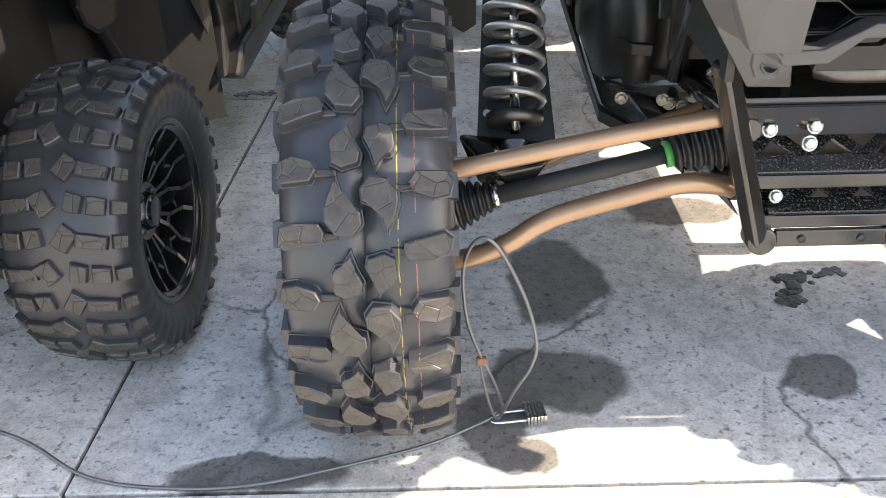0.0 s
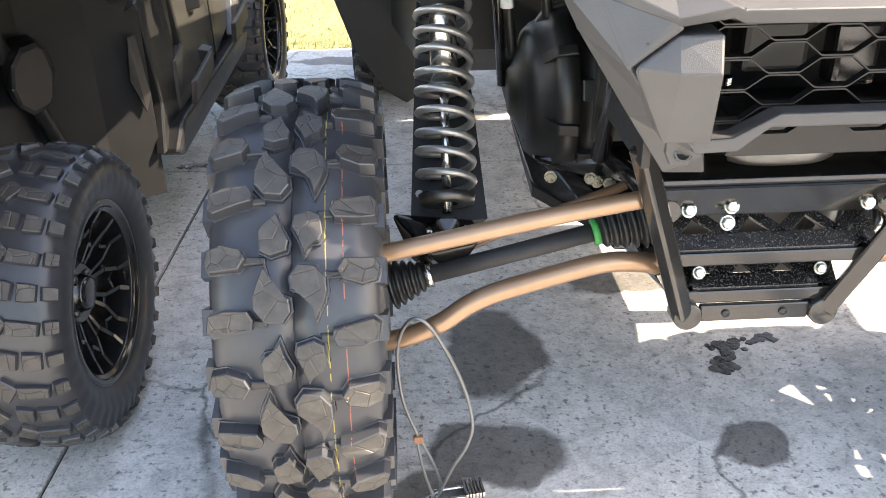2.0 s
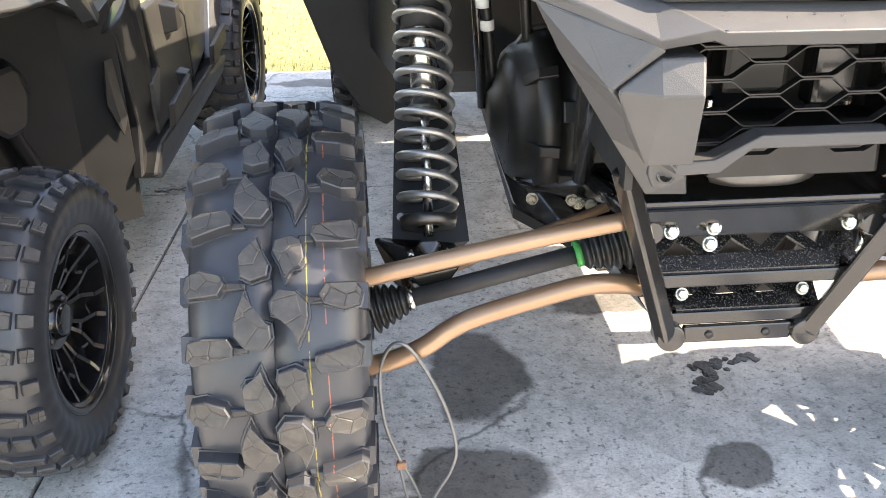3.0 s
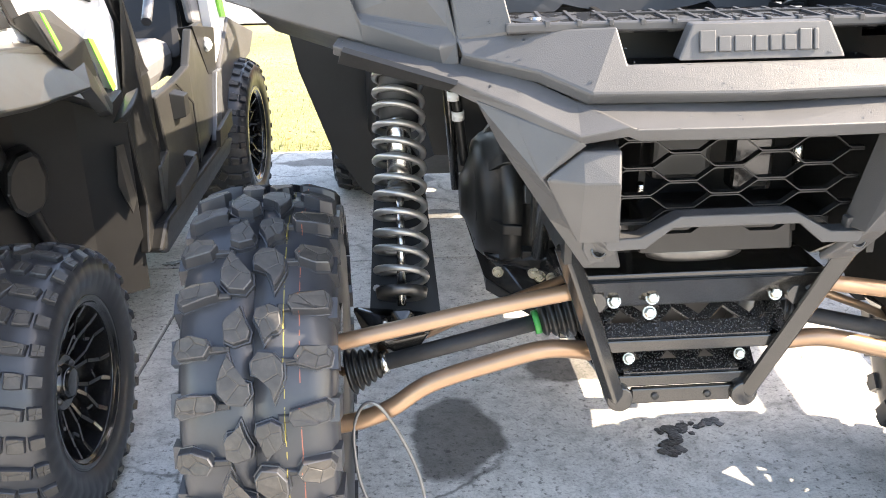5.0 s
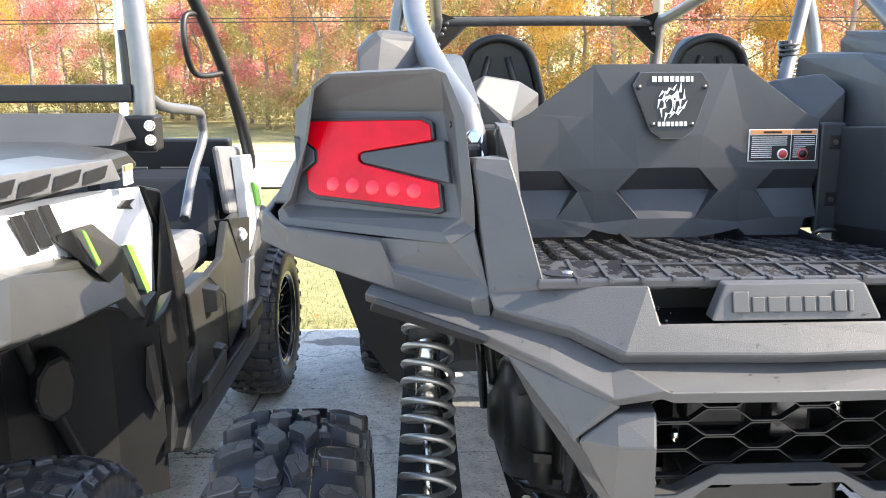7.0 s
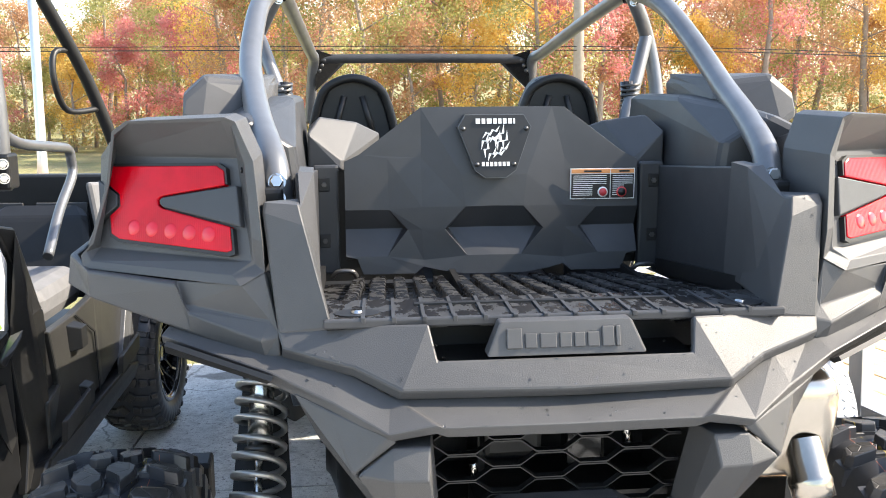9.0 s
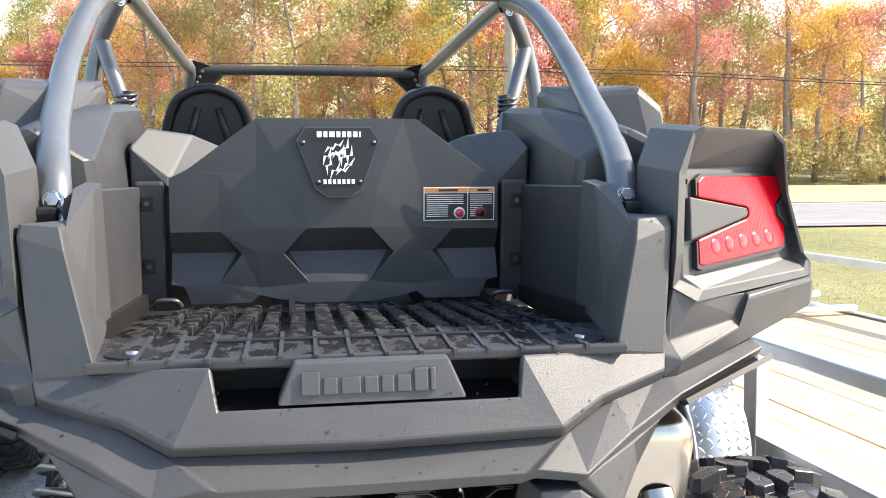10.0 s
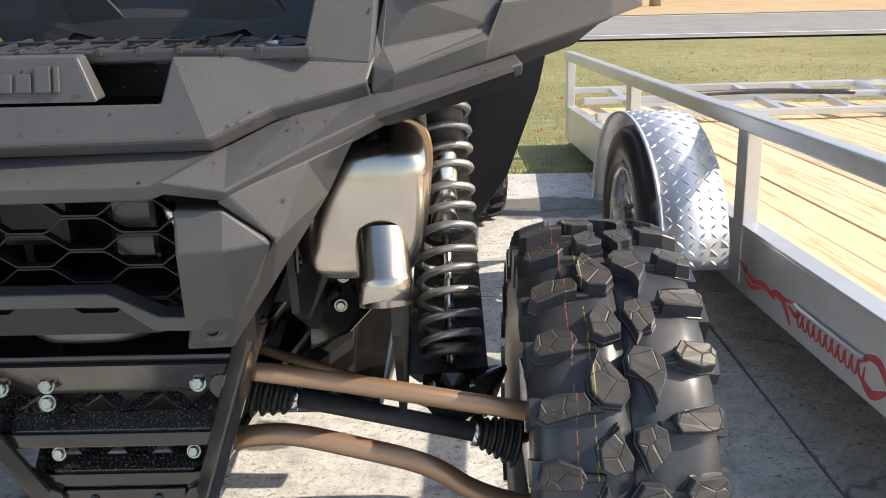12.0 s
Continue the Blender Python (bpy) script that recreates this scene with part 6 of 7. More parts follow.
def water_drops():
    """Beads of water left on the rear mouldings."""
    rng = random.Random(17)
    bm = bmesh.new()

    def bead(p, n, r):
        u = n.cross(Vector((1, 0, 0.2))).normalized()
        v = n.cross(u)
        rings = []
        for k, h in ((1.0, 0.0), (0.8, 0.42), (0.4, 0.66)):
            rings.append([bm.verts.new(p + (u * math.cos(a) + v * math.sin(a)) * r * k + n * r * h) for a in [i * math.pi / 4 for i in range(8)]])
        tip = bm.verts.new(p + n * r * 0.72)
        for a, b in zip(rings, rings[1:]):
            for i in range(8):
                bm.faces.new((a[i], a[(i + 1) % 8], b[(i + 1) % 8], b[i])).smooth = True
        for i in range(8):
            bm.faces.new((rings[-1][i], rings[-1][(i + 1) % 8], tip)).smooth = True

    # scattered over the outward faces of the mouldings, so many to the square metre
    thick = {"rear_fascia": 900, "rear_bumper": 900, "bumper_leg": 350, "fender_wing": 260, "bed_pillar": 500, "tail_light_housing": 200, "name_plate": 500}
    graph = bpy.context.evaluated_depsgraph_get()
    for ob in BUGGY.children:
        many = thick.get(ob.name.split(".")[0])
        if not many:
            continue
        me = ob.evaluated_get(graph).to_mesh()
        for f in me.polygons:
            n = Vector(f.normal)
            if n.y > -0.15 or n.z < -0.1 or f.area < 1e-5:
                continue
            vs = [Vector(me.vertices[i].co) for i in f.vertices]
            want = f.area * many
            for k in range(int(want) + (rng.random() < want % 1)):
                j = rng.randrange(1, len(vs) - 1)
                a, b = rng.random(), rng.random()
                if a + b > 1:
                    a, b = 1 - a, 1 - b
                bead(vs[0] + (vs[j] - vs[0]) * a + (vs[j + 1] - vs[0]) * b, n, rng.choice((0.0012, 0.0014, 0.0016, 0.002, 0.0026)))
        ob.evaluated_get(graph).to_mesh_clear()
    bmesh.ops.recalc_face_normals(bm, faces=bm.faces)
    ob = part("water_drops", bm, M_WATER)
    tagged(ob, "beads of rain water on the grey mouldings", "water drops", kind="stuff")


water_drops()


# ---- the white and grey neighbour vehicle ----
NB = thing("neighbour_vehicle", pose(-1.22, 0.22, 0, 0, 0, -3.4), "white, green and grey side-by-side vehicle parked facing the other way", "off-road vehicle")
MUD_TYRE = to_mesh(mud_tyre_mesh(0.308, 0.25), "mud_tyre")
MUD_TYRE_REAR = to_mesh(mud_tyre_mesh(0.328, 0.24), "mud_tyre_rear")
MUD_BLOCKS, MUD_BLOCKS_REAR = mud_blocks(0.308, 0.25), mud_blocks(0.328, 0.24)


def neighbour():
    for y, spin in ((-0.03, 0.1), (2.03, 0.3)):
        for x, s in ((-0.085, 1), (-1.41, -1)):
            wheel(NB, (x, y, 0.302 if y < 1 else 0.32), MUD_TYRE if y < 1 else MUD_TYRE_REAR, forged_rim_mesh(0.184 if y < 1 else 0.195, 0.22, 8, s), M_TYRE, M_RIM, spin, "muddy-patterned tyre on a glossy black rim", 4, s, "", MUD_BLOCKS if y < 1 else MUD_BLOCKS_REAR, MUD_TURN)
    cx = -0.75

    def both(name, pts, mat, label="", bevel=0.006):
        part(name, hull(pts), mat, NB, label, bevel=bevel)
        part(name, hull([(2 * cx - x, y, z) for x, y, z in pts]), mat, NB, label, bevel=bevel)

    def sheet(name, pts, mat, label="", solid=0.02, bevel=0.004):
        """A moulded panel from its rim on the near side, and its mirror on the far side."""
        for far in (False, True):
            bm = bmesh.new()
            bm.faces.new([bm.verts.new((2 * cx - x if far else x, y, z)) for x, y, z in pts])
            bmesh.ops.triangulate(bm, faces=bm.faces)
            bm.normal_update()
            if (sum(f.normal.x for f in bm.faces) > 0) == far:
                bmesh.ops.reverse_faces(bm, faces=bm.faces)
            part(name, bm, mat, NB, label, bevel=bevel, solid=solid)

    sheet("front_fender", [(0.005, -0.5, 0.975), (0.005, -0.245, 0.946), (0.005, -0.138, 0.926), (0.005, 0.011, 0.906), (0.003, 0.299, 0.88), (-0.005, 0.402, 0.806), (-0.03, 0.5, 0.77), (-0.035, 0.53, 0.79),
                           (-0.05, 0.4, 0.975), (-0.045, 0.208, 0.974), (-0.05, -0.108, 1.034), (-0.06, -0.5, 1.06)], M_OLIVE, "grey angular front fender", 0.03)
    both("fender_ledge", [(-0.05, -0.5, 1.05), (-0.05, -0.108, 1.032), (-0.045, 0.208, 0.972), (-0.05, 0.38, 0.97), (-0.16, -0.5, 1.07), (-0.14, -0.1, 1.05), (-0.1, 0.3, 0.98), (-0.12, 0.38, 0.93), (-0.16, -0.4, 1.0)], M_OLIVE, "", 0.006)
    sheet("side_panel", [(-0.1, -0.5, 1.06), (-0.085, 0.0, 1.015), (-0.08, 0.337, 0.969), (-0.08, 0.45, 0.965), (-0.075, 0.537, 0.956), (-0.07, 0.6, 0.87), (-0.075, 0.661, 0.774), (-0.08, 0.75, 0.79), (-0.085, 0.853, 0.816), (-0.09, 0.79, 0.95), (-0.1, 0.718, 1.08), (-0.105, 0.35, 1.12), (-0.115, -0.008, 1.145), (-0.13, -0.5, 1.17)],
          M_WHITE_PAINT, "glossy white side panel", 0.02, 0.003)
    sheet("decal", [(-0.062, 0.498, 0.963), (-0.064, 0.537, 0.956), (-0.062, 0.648, 0.812), (-0.06, 0.612, 0.808)], M_GREEN, "green decal stripe", 0.002, 0)
    both("fender_fin", [(-0.05, 0.162, 1.07), (-0.055, 0.283, 1.06), (-0.03, 0.39, 0.977), (-0.02, 0.198, 0.965), (-0.1, 0.16, 1.05), (-0.1, 0.36, 0.97), (-0.03, 0.44, 0.88), (-0.02, 0.3, 0.9)], M_OLIVE, "grey fender fin", 0.004)
    sheet("decal", [(-0.026, 0.158, 1.068), (-0.026, 0.175, 1.06), (-0.014, 0.212, 0.985), (-0.014, 0.198, 0.98)], M_GREEN, "green decal edge", 0.003, 0)
    for k in range(3):
        y = -0.035 + k * 0.062
        sheet("vent_stripe", [(-0.095, y + 0.035, 1.125), (-0.095, y + 0.075, 1.122), (-0.084, y + 0.115, 1.038), (-0.084, y + 0.07, 1.042)], M_PLASTIC_BLACK, "black vent stripe", 0.006, 0)
    for k in range(3):
        y = 0.06 + k * 0.075
        sheet("vent_stripe", [(-0.082, y, 1.012), (-0.082, y + 0.05, 1.006), (-0.08, y + 0.045, 0.992), (-0.08, y - 0.005, 0.997)], M_SEAT, "small grey mark", 0.004, 0)
    bm = prism([(0.53, 1.055), (0.58, 1.065), (0.64, 1.058), (0.6, 1.05), (0.62, 1.035), (0.58, 1.046)], "x", -0.098, -0.085)
    part("emblem", bm, M_BLACK_PRINT, NB, "small dark emblem on the white panel")
    # hood, grille slots and windscreen frame
    bm = hull([(-0.12, -0.45, 1.15), (-1.38, -0.45, 1.15), (-0.1, 0.0, 1.19), (-0.08, 0.6, 1.19), (-0.075, 0.68, 1.14), (-1.42, 0.68, 1.14), (-1.42, 0.6, 1.19), (-1.4, 0.0, 1.19), (-0.3, -0.6, 1.05), (-1.2, -0.6, 1.05), (-0.25, 0.6, 1.215), (-1.25, 0.6, 1.215)])
    part("hood", bm, M_OLIVE, NB, "grey metallic hood", bevel=0.012)
    bm = hull([(-0.068, -0.35, 1.185), (-0.064, 0.5, 1.128), (-0.075, -0.35, 1.232), (-0.075, 0.48, 1.182), (-0.2, -0.35, 1.245), (-0.2, 0.44, 1.2), (-0.2, 0.48, 1.13)])
    vent = part("hood_vent", bm, M_TUBE, NB, "silver hood vent frame", bevel=0.004)
    for k in range(5):
        y = -0.26 + k * 0.15
        z = 1.203 - 0.064 * (y + 0.3)
        bm = hull([(-0.066 + d, y + e * 0.06 + f * 0.012, z + f * 0.013) for d in (0.0, 0.006) for e in (-1, 1) for f in (-1, 1)])
        part("vent_slot", bm, M_PLASTIC_BLACK, vent, "black vent slot")
    bm = hull([(-0.12, 0.62, 1.2), (-1.38, 0.62, 1.2), (-0.12, 0.7, 1.28), (-1.38, 0.7, 1.28), (-0.12, 0.8, 1.2), (-1.38, 0.8, 1.2)])
    part("dash_cowl", bm, M_PLASTIC, NB, bevel=0.01)
    bm = box((cx, 0.84, 1.325), (1.22, 0.03, 0.05))
    part("windscreen_sill", bm, M_PLASTIC_BLACK, NB, "black windscreen sill", bevel=0.006)
    for s, x in ((1, -0.12), (-1, -1.38)):
        i = -s * 0.12
        part("front_pillar", tube(smooth_path([(x, 0.85, 1.16), (x, 0.86, 1.4), (x + i * 0.3, 0.9, 1.7), (x + i * 1.3, 1.1, 1.9)]), 0.031, 18), M_TUBE, NB, "grey cage pillar")
        part("front_shock", tube(smooth_path([(x + i * 0.5, 0.93, 1.3), (x + i * 0.6, 0.95, 1.5)]), 0.02, 12), M_RUBBER_BOOT, NB, "black ribbed strap by the pillar")
        bm = box((x + s * 0.0, 0.845, 1.215), (0.09, 0.07, 0.1))
        br = part("pillar_bracket", bm, M_PLASTIC_BLACK, NB, bevel=0.008)
        for z in (1.238, 1.198):
            bolt("bracket_bolt", (x + s * 0.03, 0.808, z), (s * 0.4, -1, 0), 0.012, br, M_STEEL, "bright bracket bolt")
        part("rear_pillar", tube(smooth_path([(x - s * 0.1, 1.33, 1.88), (x - s * 0.03, 1.65, 1.535), (x + s * 0.02, 1.8, 1.27), (x + s * 0.04, 1.91, 1.05), (x + s * 0.04, 1.93, 0.98)]), 0.023, 14), M_PLASTIC_BLACK, NB, "black rear cage pillar")
        part("grab_bar", tube(smooth_path([(x, 0.87, 1.325), (x, 1.02, 1.28), (x, 1.3, 1.25), (x, 1.4, 1.235), (x, 1.425, 1.2), (x, 1.42, 1.14), (x, 1.28, 1.04), (x + s * 0.02, 1.1, 0.92)]), 0.0165, 12), M_TUBE, NB, "grey door bar")
        part("rear_hoop", tube(smooth_path([(x - s * 0.04, 1.62, 1.57), (x - s * 0.07, 1.54, 1.56), (x - s * 0.07, 1.52, 1.46), (x - s * 0.06, 1.6, 1.36), (x, 1.74, 1.36)]), 0.011, 10), M_PLASTIC_BLACK, NB, "black rear hand hoop")
    # dark quarter panel, door, rear quarter and sill
    sheet("quarter_panel", [(-0.09, 0.725, 1.08), (-0.08, 0.8, 0.95), (-0.07, 0.862, 0.815), (-0.06, 0.67, 0.765), (-0.04, 0.7, 0.46), (-0.03, 0.63, 0.34), (-0.025, 0.82, 0.36), (-0.03, 0.84, 0.56), (-0.05, 0.905, 0.78), (-0.07, 0.8, 1.06)], M_CASE, "black quarter panel", 0.03, 0.006)
    sheet("side_recess", [(-0.075, 0.83, 0.79), (-0.07, 0.95, 0.79), (-0.06, 0.97, 0.54), (-0.06, 0.82, 0.54)], M_PLASTIC_BLACK, "black recessed side pad", 0.02)
    sheet("door", [(-0.05, 0.93, 0.722), (-0.05, 1.137, 0.724), (-0.05, 1.339, 0.742), (-0.055, 1.44, 0.85), (-0.06, 1.62, 0.85), (-0.055, 1.72, 0.66), (-0.045, 1.62, 0.47), (-0.035, 1.332, 0.42), (-0.03, 1.26, 0.43), (-0.02, 0.8, 0.4), (-0.025, 0.82, 0.54), (-0.04, 0.955, 0.551)], M_OLIVE, "grey half door with a black latch", 0.03, 0.006)
    sheet("door_shut_line", [(-0.042, 1.137, 0.72), (-0.042, 1.147, 0.72), (-0.03, 1.282, 0.628), (-0.022, 1.27, 0.385), (-0.022, 1.26, 0.385), (-0.03, 1.27, 0.628)], M_PLASTIC_BLACK, "", 0.004, 0)
    sheet("rear_pillar_trim", [(-0.035, 1.66, 0.66), (-0.03, 1.74, 0.66), (-0.025, 1.6, 0.42), (-0.025, 1.52, 0.43)], M_TUBE, "bright grey rear door edge", 0.02)
    bm = hull([(-0.05, 1.44, 0.86), (-0.05, 1.76, 0.81), (-0.05, 1.72, 0.64), (-0.05, 1.6, 0.66), (-0.11, 1.46, 0.85), (-0.11, 1.74, 0.8), (-0.11, 1.7, 0.65), (-0.11, 1.62, 0.66)])
    latch = part("latch_pocket", bm, M_PLASTIC_BLACK, NB, bevel=0.004)
    bolt("latch_knob", (-0.05, 1.6, 0.77), (1, -0.6, 0), 0.02, latch, M_WHITE, "pale latch knob")
    for z, yh in ((0.66, 1.1), (0.455, 1.13)):
        bm = hull([(dx, yh + dy, z + dz) for dx, k in ((-0.05, 1.0), (-0.005, 0.75)) for dy in (-0.035 * k, 0.035 * k) for dz in (-0.045 * k, 0.045 * k)])
        part("door_hinge", bm, M_PLASTIC_BLACK, NB, "black door hinge", bevel=0.003)
    sheet("rear_quarter", [(-0.07, 1.75, 1.05), (-0.065, 2.0, 1.03), (-0.055, 2.02, 0.8), (-0.055, 1.72, 0.66), (-0.06, 1.78, 0.8)], M_WHITE_PAINT, "white rear quarter", 0.04)
    sheet("rear_fender", [(-0.045, 1.99, 0.82), (-0.04, 2.2, 0.76), (-0.03, 2.42, 0.7), (-0.03, 2.3, 0.62), (-0.03, 1.95, 0.6), (-0.03, 1.72, 0.33), (-0.03, 1.62, 0.36), (-0.04, 1.74, 0.66)], M_PLASTIC, "dark rear fender", 0.05, 0.008)
    bm = prism([(1.86, 0.93), (1.94, 0.9), (1.98, 0.82), (1.9, 0.83)], "x", -0.062, -0.05)
    part("decal", bm, M_GREEN, NB, "green decal on the rear quarter")
    both("sill", [(0.004, 0.64, 0.34), (0.008, 0.72, 0.41), (0.012, 1.5, 0.445), (0.012, 1.62, 0.42), (0.0, 1.6, 0.36), (0.0, 0.7, 0.31), (-0.2, 0.66, 0.33), (-0.2, 1.55, 0.35)], M_CASE, "dark plastic rock slider", 0.012)
    for y0, y1, z0 in ((0.8, 1.04, 0.42), (1.36, 1.6, 0.445)):
        both("step_pad", [(x + d, y + k * 0.012, z) for d, k in ((0.0, 0), (0.014, 1)) for x, y, z in ((0.008, y0 + k * 0, z0), (0.008, y1 - k * 0.02, z0 + 0.025), (0.008, y1 + 0.02 - k * 0.03, z0 + 0.085), (0.008, y0 + 0.02, z0 + 0.06))], M_PLASTIC_BLACK, "", 0.004)
    both("mirror_pad", [(0.0, 0.632, 0.813), (0.005, 0.605, 0.796), (0.005, 0.493, 0.75), (0.0, 0.476, 0.77), (-0.03, 0.62, 0.8), (-0.03, 0.49, 0.75), (0.01, 0.55, 0.785)], M_PLASTIC_BLACK, "", 0.003)
    # wheel wells, tub, seats
    for far in (False, True):
        bm = bmesh.new()
        run = [(-0.34, -0.6, 0.95), (-0.33, 0.2, 0.93), (-0.27, 0.45, 0.88), (-0.16, 0.58, 0.84), (-0.055, 0.66, 0.8)]
        vs = [[bm.verts.new((2 * cx - x if far else x, y, z)) for z in (0.22, 0.5, zt)] for x, y, zt in run]
        for a, b in zip(vs, vs[1:]):
            for i in range(2):
                bm.faces.new((a[i], b[i], b[i + 1], a[i + 1]))
        top = [bm.verts.new((2 * cx - x if far else x, y, z)) for x, y, z in ((-0.02, -0.6, 0.96), (-0.02, 0.2, 0.89), (-0.03, 0.38, 0.83), (-0.04, 0.48, 0.785))]
        for i in range(3):
            bm.faces.new((vs[i][2], vs[i + 1][2], top[i + 1], top[i]))
        bm.faces.new((vs[3][2], vs[4][2], top[3]))
        bmesh.ops.recalc_face_normals(bm, faces=bm.faces)
        part("wheel_well", bm, M_PLASTIC_BLACK, NB, "black front wheel well", bevel=0.01, solid=0.006)
    part("well_rib", tube(smooth_path([(-0.285, 0.28, 0.9), (-0.27, 0.36, 0.7), (-0.24, 0.44, 0.5), (-0.2, 0.5, 0.32)]), 0.018, 10), M_PLASTIC_BLACK, NB)
    sheet("well_pocket", [(-0.07, 0.6, 0.66), (-0.06, 0.63, 0.66), (-0.05, 0.645, 0.5), (-0.06, 0.63, 0.46), (-0.08, 0.6, 0.55)], M_BLACK_PRINT, "", 0.004, 0)
    bm = hull([(-0.27 + 0.02 * math.cos(a) + dx, 0.45 + 0.08 * math.cos(a) + dy, 0.63 + 0.085 * math.sin(a)) for a in [k * math.pi / 5 for k in range(10)] for dx, dy in ((0, 0), (0.06, -0.09))])
    part("intake_pod", bm, M_CASE, NB, "black moulded intake pod", bevel=0.02)
    bm = box((cx, 1.35, 0.42), (1.3, 1.4, 0.2))
    part("cab_tub", bm, M_PLASTIC_BLACK, NB, "black cab floor tub", bevel=0.02)
    bm = box((cx, 1.92, 0.85), (1.2, 0.06, 0.5))
    part("cab_back", bm, M_PLASTIC_BLACK, NB, "black cab rear wall", bevel=0.01)
    for k in range(4):
        bm = box((cx + 0.42 - k * 0.25, 1.885, 0.84), (0.2, 0.01, 0.3))
        part("rear_wall_rib", bm, M_PLASTIC, NB, bevel=0.004)
    for x in (-0.36, -1.1):
        seat = new("seat")
        seat.parent = NB
        tagged(seat, "seat with a pale vinyl cushion and black back")
        part("seat_cushion", box((x, 1.34, 0.74), (0.42, 0.42, 0.14)), M_SEAT, seat, "pale grey vinyl cushion", bevel=0.05)
        bm = hull([(x - 0.22, 1.6, 0.72), (x + 0.22, 1.6, 0.72), (x - 0.2, 1.7, 0.96), (x + 0.2, 1.7, 0.96), (x - 0.22, 1.7, 0.72), (x + 0.22, 1.7, 0.72), (x - 0.16, 1.76, 1.0), (x + 0.16, 1.76, 1.0)])
        part("seat_back", bm, M_PLASTIC_BLACK, seat, "black seat back", bevel=0.04)
    sheet("cab_side_wall", [(-0.12, 1.62, 1.1), (-0.12, 2.0, 1.06), (-0.1, 2.0, 0.78), (-0.1, 1.66, 0.84)], M_SEAT, "grey cab side panel with rivets", 0.03, 0.02)
    lab = part("sticker", box((-0.066, 0.55, 1.135), (0.006, 0.055, 0.05)), M_WHITE, NB, "small warning sticker with unreadable print")
    part("sticker_band", box((-0.0625, 0.55, 1.153), (0.004, 0.055, 0.014)), M_ORANGE, lab)
    bm = hull([(-0.25, -0.6, 0.5), (-1.25, -0.6, 0.5), (-0.3, -0.62, 1.02), (-1.2, -0.62, 1.02), (-0.3, 0.3, 0.4), (-1.2, 0.3, 0.4), (-0.3, 0.3, 1.1), (-1.2, 0.3, 1.1)])
    part("front_body", bm, M_PLASTIC_BLACK, NB, bevel=0.02)


neighbour()

# ---- the aluminium trailer ----
TR = thing("utility_trailer", pose(1.085, 1.46, 0.315) @ pose(0, 0, 0, 0, 0, 2.36) @ pose(0, 0, 0, -4.7, 0, 0), "aluminium utility trailer with a pine plank deck and tread-plate fenders", "trailer")


def fender_profile(n=22):
    pts = [(-0.5, -0.035)]
    for i in range(n + 1):
        a = math.pi - math.pi * i / n
        pts.append((-0.04 + 0.46 * math.cos(a), 0.0 + 0.338 * math.sin(a)))
    pts.append((0.42, -0.03))
    return pts


